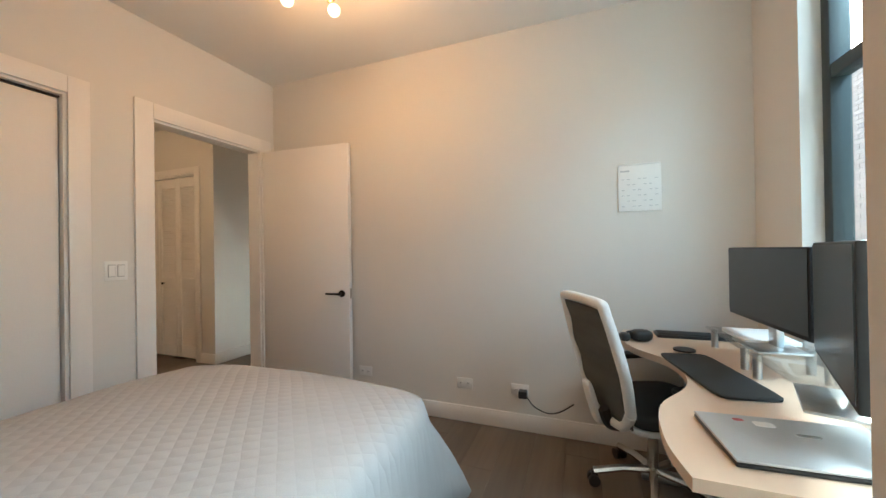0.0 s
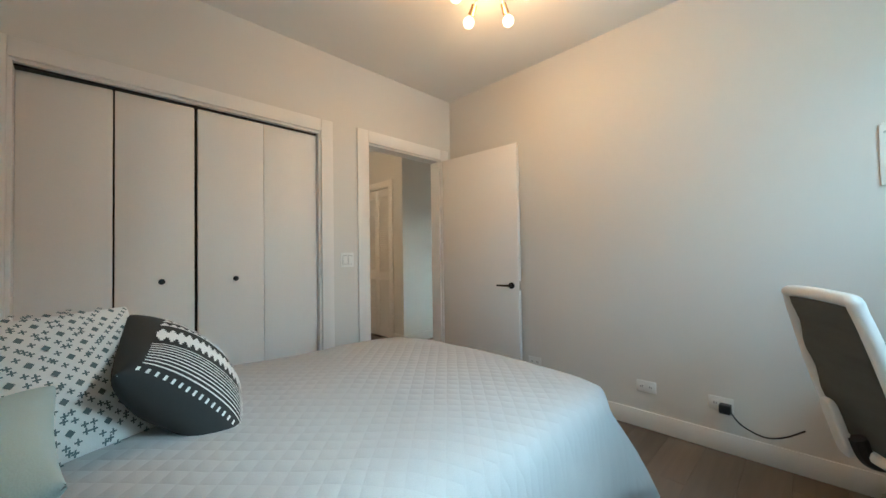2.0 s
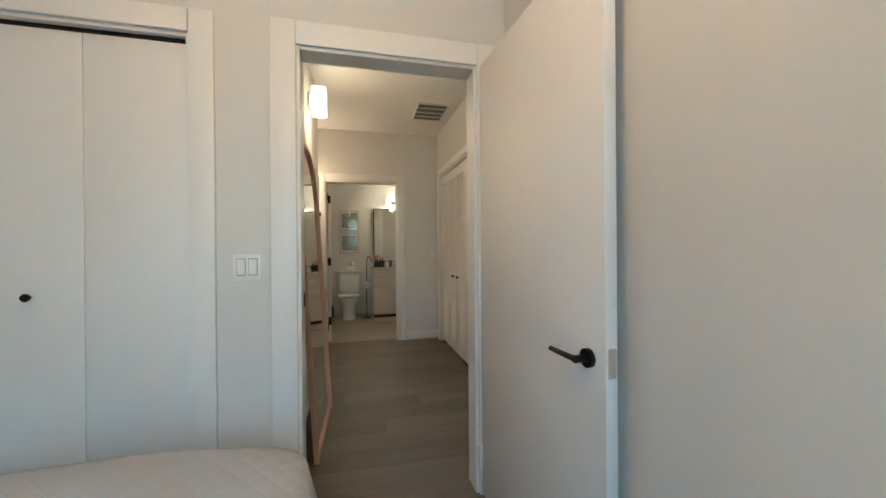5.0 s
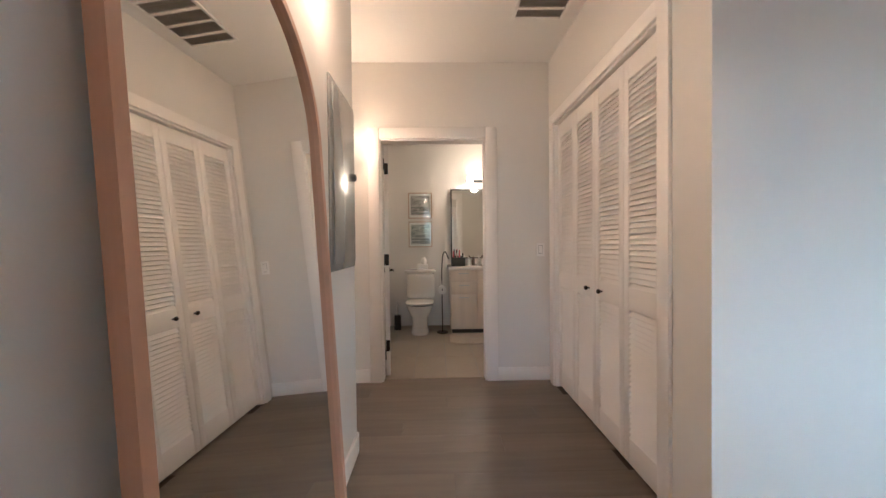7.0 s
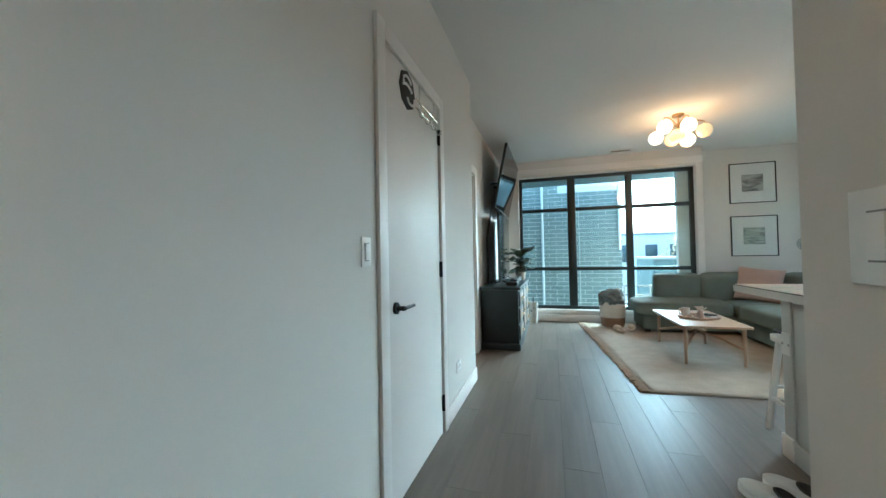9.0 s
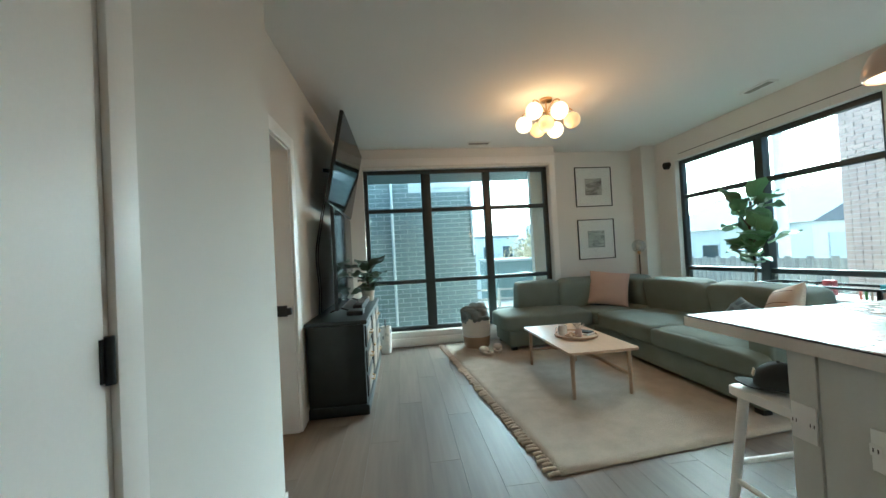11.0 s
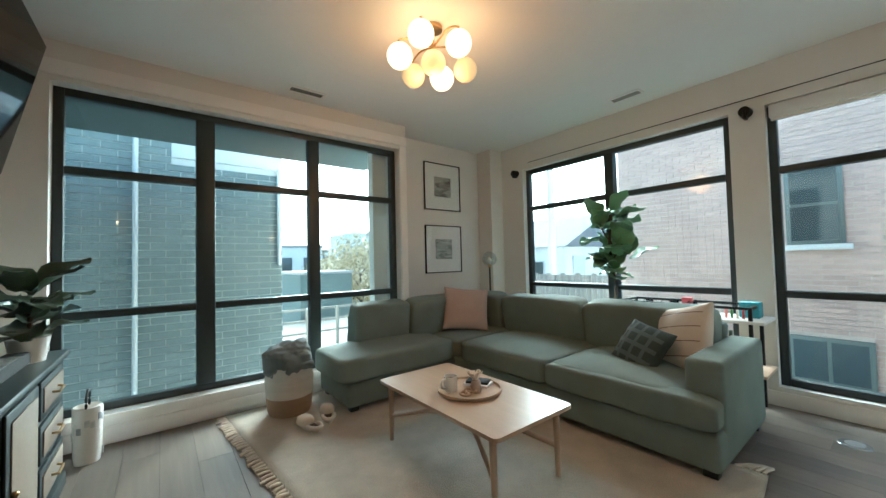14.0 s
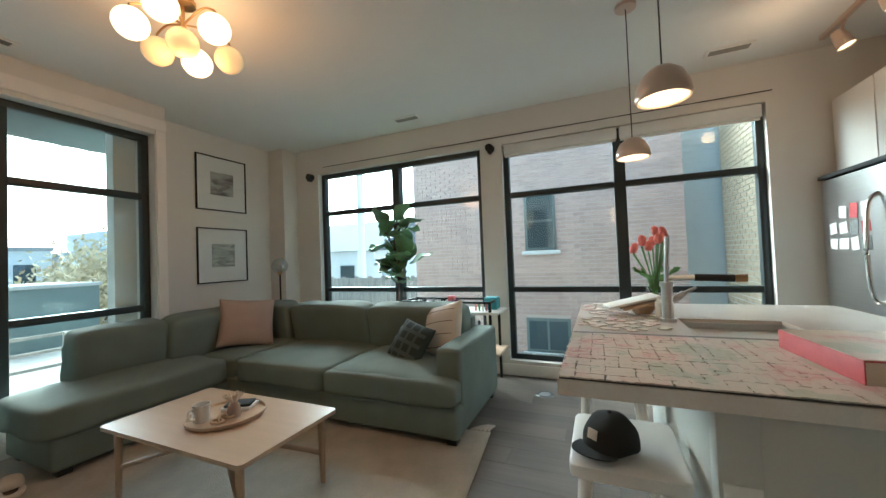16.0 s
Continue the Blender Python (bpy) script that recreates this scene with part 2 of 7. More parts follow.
def wall(name, axis, c0, c1, a0, a1, z0, z1, holes=(), mat=WALL, label=""):
    """A wall of thickness c0..c1 that runs from a0 to a1 along the other axis, with openings through it."""
    A = sorted({a0, a1, *[h for o in holes for h in o[:2]]})
    Z = sorted({z0, z1, *[h for o in holes for h in o[2:]]})
    full = {(i, k) for i in range(len(A) - 1) for k in range(len(Z) - 1)
            if not any(o[0] < (A[i] + A[i + 1]) / 2 < o[1] and o[2] < (Z[k] + Z[k + 1]) / 2 < o[3] for o in holes)}
    bm = bmesh.new()

    def at(c, a, z):
        return bm.verts.new((c, a, z) if axis == "x" else (a, c, z))

    def quad(*p):
        bm.faces.new([at(*q) for q in p])
    for i, k in full:
        l, r, b, t = A[i], A[i + 1], Z[k], Z[k + 1]
        for c in (c0, c1):
            quad((c, l, b), (c, r, b), (c, r, t), (c, l, t))
        if (i - 1, k) not in full:
            quad((c0, l, b), (c1, l, b), (c1, l, t), (c0, l, t))
        if (i + 1, k) not in full:
            quad((c0, r, b), (c1, r, b), (c1, r, t), (c0, r, t))
        if (i, k - 1) not in full:
            quad((c0, l, b), (c1, l, b), (c1, r, b), (c0, r, b))
        if (i, k + 1) not in full:
            quad((c0, l, t), (c1, l, t), (c1, r, t), (c0, r, t))
    bmesh.ops.remove_doubles(bm, verts=bm.verts, dist=1e-5)
    bmesh.ops.recalc_face_normals(bm, faces=bm.faces)
    return setting(name, bm, mat, label, "wall")


def abox(axis, c0, c1, a0, a1, z0, z1, r=0.0):
    return box(c0, c1, a0, a1, z0, z1, r) if axis == "x" else box(a0, a1, c0, c1, z0, z1, r)


def casing(name, axis, c0, c1, a0, a1, top, sides=(1, 1), w=0.09, jamb=True):
    """White boards round an opening in a wall of faces c0 < c1, on the sides asked for, and the lining of the opening."""
    root = tagged(new(name), "white painted casing round the opening", "trim", kind="structure")
    for face, sign, on in ((c0, -1, sides[0]), (c1, 1, sides[1])):
        if on:
            p, q = sorted((face, face + sign * 0.018))
            part("side_board", abox(axis, p, q, a0 - w, a0 + 0.004, 0.0, top + w, 0.003), TRIM, root)
            part("side_board", abox(axis, p, q, a1 - 0.004, a1 + w, 0.0, top + w, 0.003), TRIM, root)
            part("head_board", abox(axis, p, q, a0 + 0.005, a1 - 0.005, top - 0.004, top + w - 0.001, 0.003), TRIM, root)
    if jamb:
        part("jamb", abox(axis, c0 + 0.002, c1 - 0.002, a0 + 0.001, a0 + 0.018, 0.0, top - 0.001), TRIM, root)
        part("jamb", abox(axis, c0 + 0.002, c1 - 0.002, a1 - 0.018, a1 - 0.001, 0.0, top - 0.001), TRIM, root)
        part("jamb", abox(axis, c0 + 0.002, c1 - 0.002, a0 + 0.019, a1 - 0.019, top - 0.018, top - 0.001), TRIM, root)
    return root


def baseboard(axis, c, sign, a0, a1, h=0.115):
    p, q = sorted((c, c + sign * 0.014))
    return setting("baseboard", abox(axis, p, q, a0, a1, 0.0, h, 0.004), TRIM, "white painted baseboard along the wall", "baseboard")


# ---------------------------------------------------------------- structure
CH = 2.735
wall("wall_bedroom_west", "x", -0.12, 0.0, -3.2, 0.99, 0, CH, [(-2.914, -1.393, -1, 2.116), (-0.988, -0.146, -1, 2.115)], label="light grey painted wall with closet and door openings")
wall("wall_bedroom_north", "y", 0.0, 0.12, 0.001, 3.479, 0, CH, label="light grey painted bedroom wall")
wall("wall_bedroom_east", "x", 3.48, 3.64, -1.94, 0.12, 0, CH, [(-1.90, -0.44, 0.78, 2.55)], label="light grey painted wall with a bedroom window")
wall("wall_bedroom_pier", "x", 2.87, 3.64, -3.2, -1.941, 0, CH, label="light grey painted wall pier beside the window")
wall("wall_bedroom_south", "y", -3.32, -3.201, -0.12, 3.64, 0, CH, label="light grey painted wall at the head of the bed")
wall("wall_hall_south", "y", -1.2, -1.1, -2.05, -0.121, 0, CH, label="light grey painted hall wall")
wall("wall_corridor_east", "x", -2.05, -1.95, -3.2, -1.201, 0, CH, label="light grey painted corridor wall")
wall("wall_corridor_south", "y", -3.32, -3.2, -3.2, -1.95, 0, CH, label="light grey painted corridor end wall")
wall("wall_hall_west", "x", -3.2, -3.08, -3.199, 0.465, 0, CH, [(-1.115, -0.198, -1, 2.09)], label="light grey painted wall with the bathroom doorway")
wall("wall_hall_north", "y", 0.345, 0.465, -3.079, -1.25, 0, CH, [(-2.943, -1.539, -1, 2.165)], label="light grey painted wall with a louvered closet")
wall("wall_closet_side", "x", -1.37, -1.25, 0.465, 3.42, 0, CH, [(1.60, 2.40, -1, 2.10)], label="light grey painted hall wall with a white door")
wall("wall_utility_back", "x", -2.2, -2.1, 0.466, 3.42, 0, CH)
wall("wall_utility_end", "y", 3.30, 3.42, -2.1, -1.371, 0, CH)
wall("wall_louver_back", "y", 1.1, 1.2, -3.2, -2.2, 0, CH)
wall("wall_television", "x", -1.54, -1.42, 3.421, 6.549, 0, CH, [(3.59, 4.31, -1, 2.08)], label="light grey painted wall behind the television")
wall("wall_window_north", "y", 6.55, 6.86, -4.6, 1.66, 0, CH, [(-1.10, 1.57, 0.20, 2.46), (-3.9, -2.45, 0.35, 2.44)], label="light grey painted wall round the north windows")
wall("wall_picture", "y", 6.86, 6.98, 1.40, 3.48, 0, CH, label="light grey painted wall with two framed pictures")
wall("wall_column", "y", 6.60, 6.859, 3.07, 3.299, 0, CH, label="light grey painted corner column")
wall("wall_window_east", "x", 3.30, 3.48, 0.5, 6.859, 0, CH, [(4.0, 6.225, 0.15, 2.39), (1.59, 3.765, 0.15, 2.39)], label="light grey painted wall round the east windows")
wall("wall_kitchen_south", "y", 0.5, 0.62, 0.001, 3.299, 0, CH, label="light grey painted kitchen wall")
wall("wall_second_bedroom_west", "x", -4.7, -4.6, 2.4, 6.86, 0, CH)
wall("wall_second_bedroom_south", "y", 2.4, 2.5, -4.6, -2.2, 0, CH)
wall("wall_bathroom_back", "x", -5.3, -5.2, -1.45, 0.465, 0, CH)
wall("wall_bathroom_south", "y", -1.45, -1.35, -5.2, -3.2, 0, CH)
wall("wall_bathroom_north", "y", 0.366, 0.465, -5.2, -3.2, 0, CH)
wall("wall_closet_back", "x", -0.95, -0.85, -3.2, -1.201, 0, CH)
setting("ceiling", box(-5.3, 3.64, -3.32, 6.98, CH, CH + 0.2), CEIL, "flat painted ceiling", "ceiling")
setting("ceiling_bathroom", box(-5.2, -3.2, -1.35, 0.365, 2.62, 2.70), CEIL, "flat painted bathroom ceiling", "ceiling")

casing("door_casing_bedroom", "x", -0.12, 0.0, -0.988, -0.146, 2.115, w=0.1)
casing("closet_casing", "x", -0.12, 0.0, -2.914, -1.393, 2.116, (0, 1))
casing("door_casing_bathroom", "x", -3.2, -3.08, -1.115, -0.198, 2.09)
casing("louver_casing", "y", 0.345, 0.465, -2.943, -1.539, 2.165, (1, 0), w=0.075)
casing("door_casing_utility", "x", -1.37, -1.25, 1.60, 2.40, 2.10, (0, 1), w=0.075)
casing("door_casing_second_bedroom", "x", -1.54, -1.42, 3.59, 4.31, 2.08, (1, 1))

for axis, c, sign, a0, a1 in (
        ("y", 0.0, -1, 0.03, 3.48), ("x", 0.0, 1, -1.30, -1.081), ("x", 3.48, -1, -1.93, -0.016),
        ("y", -1.1, 1, -2.05, -0.13), ("x", -3.08, 1, -0.106, 0.343), ("x", -3.08, 1, -3.19, -1.208),
        ("x", -2.05, -1, -3.19, -1.10), ("y", 0.345, -1, -1.462, -1.236), ("x", -1.25, 1, 0.332, 1.524), ("x", -1.25, 1, 2.478, 3.42),
        ("x", -0.12, -1, -0.054, 0.99), ("x", -0.12, -1, -1.098, -1.08), ("y", 6.55, -1, -1.40, 1.66), ("x", -1.42, 1, 4.402, 6.53), ("y", 6.86, -1, 1.66, 3.06),
        ("x", 3.30, -1, 0.64, 6.59), ("y", 6.60, -1, 3.07, 3.28)):
    baseboard(axis, c, sign, a0, a1)
setting("ledge_north_window", box(-1.10, 1.57, 6.535, 6.60, 0.118, 0.20, 0.004), TRIM, "white painted ledge under the window", "ledge")


def window(name, axis, glass, a0, a1, z0, z1, uprights, rails, label, inward, depth=0.07, heavy=()):
    """A dark framed window: frame, uprights, rails and panes."""
    root = tagged(new(name), label, "window", kind="structure")
    f = 0.055
    c0, c1 = glass - depth / 2, glass + depth / 2
    part("frame_side", abox(axis, c0, c1, a0, a0 + f, z0, z1, 0.004), FRAMEBLACK, root)
    part("frame_side", abox(axis, c0, c1, a1 - f, a1, z0, z1, 0.004), FRAMEBLACK, root)
    part("frame_head", abox(axis, c0 + 0.001, c1 - 0.001, a0 + f, a1 - f, z1 - f, z1, 0.004), FRAMEBLACK, root)
    part("frame_sill", abox(axis, c0 + 0.001, c1 - 0.001, a0 + f, a1 - f, z0, z0 + f, 0.004), FRAMEBLACK, root)
    marks = [a0 + f, *uprights, a1 - f]
    for i, u in enumerate(uprights):
        h = heavy[i] if heavy else 0.05
        part("mullion", abox(axis, c0 - 0.012, c1 + 0.012, u - h, u + h, z0 + f, z1 - f, 0.004), FRAMEBLACK, root)
    edges = []
    for i in range(len(marks) - 1):
        h0 = 0 if i == 0 else (heavy[i - 1] if heavy else 0.05)
        h1 = 0 if i == len(marks) - 2 else (heavy[i] if heavy else 0.05)
        edges.append((marks[i] + h0, marks[i + 1] - h1))
    for e0, e1 in edges:
        levels = [z0 + f, *rails, z1 - f]
        for r in rails:
            part("transom", abox(axis, c0 + 0.002, c1 - 0.002, e0, e1, r - 0.028, r + 0.028, 0.003), FRAMEBLACK, root)
        for k in range(len(levels) - 1):
            lo = levels[k] + (0.028 if k else 0)
            hi = levels[k + 1] - (0.028 if k < len(levels) - 2 else 0)
            pane = part("pane", abox(axis, glass - 0.003, glass + 0.003, e0, e1, lo, hi), GLASS, root)
            pane.visible_shadow = False
    return root


window("window_north", "y", 6.68, -1.10, 1.57, 0.20, 2.46, [-0.23, 0.655], [0.88, 1.89], "dark framed window wall of nine panes", -1, heavy=(0.065, 0.05))
window("window_east_1", "x", 3.40, 4.0, 6.225, 0.15, 2.39, [5.085], [0.87, 1.87], "dark framed window of six panes behind the sofa", -1)
window("window_east_2", "x", 3.40, 1.59, 3.765, 0.15, 2.39, [2.665], [0.87, 1.86], "dark framed window of six panes beside the kitchen", -1)
window("window_second_bedroom", "y", 6.68, -3.9, -2.45, 0.35, 2.44, [-2.93], [0.88, 1.89], "dark framed bedroom window", -1)
window("window_bedroom", "x", 3.59, -1.90, -0.44, 0.78, 2.55, [], [1.95], "dark framed sash window behind the desk", -1)

# ---------------------------------------------------------------- more materials
QUILT = quilt_material("quilted_grey_cotton", (0.45, 0.455, 0.46))
SHEETBLUE = material("pale_blue_cotton", (0.42, 0.55, 0.58), 0.85, vary=0.08, fine=300, bump=0.1)
SOFA = material("sage_grey_upholstery", (0.182, 0.210, 0.183), 0.92, vary=0.14, scale=5, fine=500, bump=0.12, spec=0.2)
OAK = wood_material("pale_oak", (0.50, 0.35, 0.23), 0.38, axis=1, vary=0.12, grain=14)
OAKX = wood_material("pale_oak_across", (0.50, 0.35, 0.23), 0.38, axis=0, vary=0.12, grain=14)
OAKLEG = wood_material("oak_leg", (0.42, 0.29, 0.19), 0.45, axis=2, vary=0.15, grain=14)
BIRCH = wood_material("desk_birch_laminate", (0.62, 0.46, 0.33), 0.35, axis=1, vary=0.08, grain=12)
BLACKWOOD = wood_material("black_painted_wood", (0.012, 0.018, 0.018), 0.4, axis=1, vary=0.3, grain=10)
ORANGEWOOD = wood_material("orange_stained_wood", (0.36, 0.14, 0.05), 0.4, axis=2, vary=0.2, grain=12)
MIRRORWOOD = wood_material("mirror_frame_wood", (0.47, 0.27, 0.17), 0.5, axis=2, vary=0.15, grain=14)
RUG = material("cream_wool_rug", (0.47, 0.41, 0.33), 0.97, vary=0.16, scale=7, fine=160, bump=0.6, spec=0.1)
FRINGE = material("cream_rug_fringe", (0.55, 0.46, 0.36), 0.95, vary=0.2, fine=200, bump=0.4)
BLUSH = material("blush_linen", (0.45, 0.32, 0.26), 0.9, vary=0.12, fine=350, bump=0.15)
CREAM = material("cream_linen", (0.66, 0.56, 0.46), 0.9, vary=0.08, fine=350, bump=0.15)
PLAIDDARK = material("dark_teal_flannel", (0.045, 0.06, 0.057), 0.95, vary=0.15, fine=400, bump=0.15)
PLAIDLIGHT = material("grey_teal_flannel", (0.095, 0.12, 0.115), 0.95, vary=0.15, fine=400, bump=0.15)
STRIPE = material("brown_stripe_thread", (0.2, 0.13, 0.09), 0.9)
WHITELINEN = material("white_linen", (0.72, 0.72, 0.70), 0.9, vary=0.05, fine=300, bump=0.12)
INKTEAL = material("teal_grey_embroidery", (0.12, 0.16, 0.17), 0.9)
LEAF = material("fig_leaf_green", (0.16, 0.28, 0.13), 0.38, vary=0.35, scale=9, fine=60, bump=0.15, random=0.3)
LEAFDARK = material("rubber_leaf_dark", (0.085, 0.125, 0.08), 0.3, vary=0.4, scale=9, fine=60, bump=0.1, random=0.3)
BARK = material("brown_bark", (0.09, 0.06, 0.04), 0.9, vary=0.3, fine=80, bump=0.4)
CERAMIC = material("white_glazed_ceramic", (0.76, 0.73, 0.68), 0.14, vary=0.03, bump=0.0, coat=0.3)
STONE = material("white_quartz_counter", (0.66, 0.60, 0.54), 0.22, vary=0.06, scale=6, fine=120, bump=0.0)
ISLANDPAINT = material("pale_grey_cabinet_paint", (0.55, 0.55, 0.51), 0.45, vary=0.03, scale=2, fine=120, bump=0.01)
VANITYWOOD = wood_material("pale_ash_vanity", (0.70, 0.60, 0.48), 0.45, axis=2, vary=0.1, grain=12)
SCREEN = material("black_glass_screen", (0.01, 0.012, 0.012), 0.08, vary=0.0, bump=0.0)
MATTESCREEN = material("matte_dark_screen", (0.02, 0.025, 0.025), 0.3, vary=0.05, bump=0.0)
BRASS = material("brushed_brass", (0.55, 0.36, 0.18), 0.3, 1.0, vary=0.05, bump=0)
PAPER = material("white_paper", (0.8, 0.79, 0.76), 0.8, vary=0.02, bump=0)
PALEINK = material("pale_grey_print", (0.5, 0.5, 0.5), 0.8)
GREYINK = material("grey_print", (0.25, 0.25, 0.25), 0.8)
REDBOX = material("red_cardboard", (0.50, 0.09, 0.10), 0.5, vary=0.1, bump=0)
BULB = material("lit_opal_bulb", (1.0, 0.9, 0.75), 0.3, vary=0, bump=0, emit=0.32, emit_colour=(1.0, 0.74, 0.42))
AMBER = material("lit_amber_globe", (0.82, 0.58, 0.34), 0.2, vary=0, bump=0, emit=0.07, emit_colour=(1.0, 0.60, 0.28))
BASKETW = material("white_woven_rope", (0.66, 0.62, 0.56), 0.95, vary=0.12, fine=90, bump=0.6, stretch=(1, 1, 8))
BASKETB = material("tan_woven_rope", (0.36, 0.24, 0.16), 0.95, vary=0.15, fine=90, bump=0.6, stretch=(1, 1, 8))
THROW = material("grey_knit_throw", (0.19, 0.215, 0.215), 0.95, vary=0.2, fine=250, bump=0.3)
PINKPETAL = material("coral_petal", (0.74, 0.20, 0.17), 0.6, vary=0.15, bump=0)
STEMGREEN = material("tulip_green", (0.12, 0.26, 0.07), 0.5, vary=0.2)
TEALBOX = material("teal_cardboard", (0.06, 0.28, 0.33), 0.6)
PANELGREY = material("grey_painted_steel_panel", (0.42, 0.43, 0.42), 0.25, 0.6, vary=0.03, bump=0)
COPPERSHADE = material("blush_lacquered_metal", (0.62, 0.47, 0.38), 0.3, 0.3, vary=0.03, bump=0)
ARTDARK = material("grey_ink_wash", (0.22, 0.23, 0.22), 0.8, vary=0.5, scale=14, fine=50, bump=0)
ARTMID = material("pale_ink_wash", (0.5, 0.5, 0.47), 0.8, vary=0.35, scale=10, fine=50, bump=0)
LAPTOP = material("anodised_silver", (0.50, 0.52, 0.53), 0.35, 0.35, vary=0.03, bump=0)
DRAWERPANEL = material("pale_drawer_panel", (0.21, 0.165, 0.125), 0.5, vary=0.1)
VENT = material("vent_grey_enamel", (0.28, 0.26, 0.23), 0.5, vary=0.05, bump=0)


# ---------------------------------------------------------------- doors and fittings
def lever(root, face, z, sign, along):
    """A round rose with a lever, on a face at the local x of face; sign is the way it stands out (y), along the way the lever points."""
    bm = cyl(bmesh.new(), (face, 0, z), (face, sign * 0.012, z), 0.027, n=24)
    cyl(bm, (face, sign * 0.01, z), (face, sign * 0.05, z), 0.011)
    cyl(bm, (face, sign * 0.046, z), (face + along * 0.12, sign * 0.046, z), 0.009, 0.0075)
    return part("lever_handle", bm, BLACKMETAL, root, "black metal lever handle")


def door(name, label, m, width, height=2.085, hinge_x=True, hinges=True, handle_sides=(1, -1), hinge_y=0.0, hinge_mat=None):
    """A flush door: local x from the hinges to the lock, y across the leaf (0 to 0.04)."""
    root = thing(name, label, "door", m=m)
    part("leaf", box(0.0, width, 0.0, 0.04, 0.012, height, 0.003), DOORWHITE, root)
    for s in handle_sides:
        h = lever(root, width - 0.065, 0.90, s, -1)
        h.location = (0, 0.04 if s > 0 else 0.0, 0)
    part("latch_plate", box(width - 0.002, width + 0.002, 0.008, 0.032, 0.86, 0.94), CHROME, root)
    if hinges:
        for z in (0.2, 1.05, 1.9):
            off = 0.008 if hinge_y else -0.008
            bm = box(-0.018, 0.014, hinge_y - 0.004, hinge_y + 0.004, z - 0.045, z + 0.045, 0.001)
            cyl(bm, (-0.003, hinge_y + off, z - 0.05), (-0.003, hinge_y + off, z + 0.05), 0.009)
            part("hinge", bm, hinge_mat or BLACKMETAL, root)
    return root


door("bedroom_door", "white flush door standing open against the bedroom wall", pose(0.022, -0.142, 0, 0, 0, 3.6), 0.84, 2.10, hinge_mat=TRIM)
bath_door = door("bathroom_door", "white flush door standing open into the bathroom", pose(-3.205, -1.093, 0, 0, 0, 188) @ Matrix.Diagonal((1, -1, 1, 1)), 0.89)
for z in (0.28, 1.05, 1.86):
    part("hinge_leaf", box(-0.006, -0.001, 0.003, 0.037, z - 0.05, z + 0.05, 0.001), BLACKMETAL, bath_door, "black steel hinge")
door("utility_door", "white flush hall door, closed, with a hook rack", pose(-1.285, 2.378, 0, 0, 0, -90), 0.755, handle_sides=(1,), hinge_y=0.04)


def plate(name, label, m, w, h, kind="switch", gang=1):
    """A wall plate facing local -y."""
    root = thing(name, label, "switch" if kind == "switch" else "outlet", m=m)
    part("cover", box(-w / 2, w / 2, -0.007, 0.0, -h / 2, h / 2, 0.002), PLASTICWHITE, root)
    for i in range(gang):
        x = (i - (gang - 1) / 2) * 0.046
        if kind == "switch":
            bm = box(x - 0.016, x + 0.016, -0.012, -0.007, -0.033, 0.033, 0.002)
            part("rocker", bm, PLASTICWHITE, root)
            bm = box(x - 0.018, x + 0.018, -0.0075, -0.0068, -0.036, 0.036)
            part("gap", bm, GREYINK, root)
        else:
            for s in (-0.026, 0.026):
                part("socket", box(s - 0.014, s + 0.014, -0.0085, -0.007, -0.017, 0.017, 0.001), PLASTICWHITE, root)
                bm = box(s - 0.007, s - 0.004, -0.009, -0.0085, -0.006, 0.006)
                bx(bm, s + 0.004, s + 0.007, -0.009, -0.0085, -0.006, 0.006)
                part("slots", bm, PLASTICBLACK, root)
    return root


plate("light_switch", "white double light switch beside the bedroom door", pose(0.0, -1.185, 1.14, 0, 0, 90), 0.115, 0.115, gang=2)
plate("light_switch", "white single light switch beside the bathroom door", pose(-3.08, 0.266, 1.13, 0, 0, 90), 0.07, 0.115)
plate("light_switch", "white single light switch beside the hall door", pose(-1.25, 1.43, 1.156, 0, 0, 90), 0.07, 0.115)
plate("light_switch", "white double light switch on the hall wall end", pose(-0.12, 0.795, 1.15, 0, 0, -90), 0.15, 0.135, gang=2)
for x in (0.946, 1.78, 2.174):
    plate("wall_outlet", "white wall outlet above the baseboard", pose(x, 0.0, 0.275, 0, 0, 0), 0.118, 0.074, "outlet")
plate("wall_outlet", "white wall outlet in the hall", pose(-1.25, 2.80, 0.31, 0, 0, 90), 0.118, 0.074, "outlet")
plug = thing("charger_plug", "black charger plug with a trailing cable", "charger")
part("plug_body", box(2.17, 2.225, -0.06, -0.009, 0.235, 0.285, 0.006), PLASTICBLACK, plug)
part("cable", sweep(bezier([(2.22, -0.035, 0.25), (2.27, -0.06, 0.2), (2.36, -0.07, 0.17), (2.44, -0.09, 0.2), (2.52, -0.12, 0.27)]), 0.004), PLASTICBLACK, plug)
strike = thing("strike_plate", "black latch plate in the bedroom door jamb", "latch")
part("plate", box(-0.108, -0.072, -0.9705, -0.967, 0.945, 1.012, 0.0015), BLACKMETAL, strike)
strike2 = thing("strike_plate", "black latch plate in the second bedroom door jamb", "latch")
part("plate", box(-1.53, -1.46, 4.2585, 4.262, 0.85, 0.93, 0.001), BLACKMETAL, strike2)
part("tongue", box(-1.455, -1.425, 4.225, 4.258, 0.865, 0.915, 0.003), BLACKMETAL, strike2)
stop = thing("door_stop", "black door stop on the baseboard", "door stop")
part("stem", rod((0.93, -0.014, 0.06), (0.93, -0.06, 0.06), 0.006), BLACKMETAL, stop)
part("tip", rod((0.93, -0.06, 0.06), (0.93, -0.075, 0.06), 0.012), PLASTICBLACK, stop)

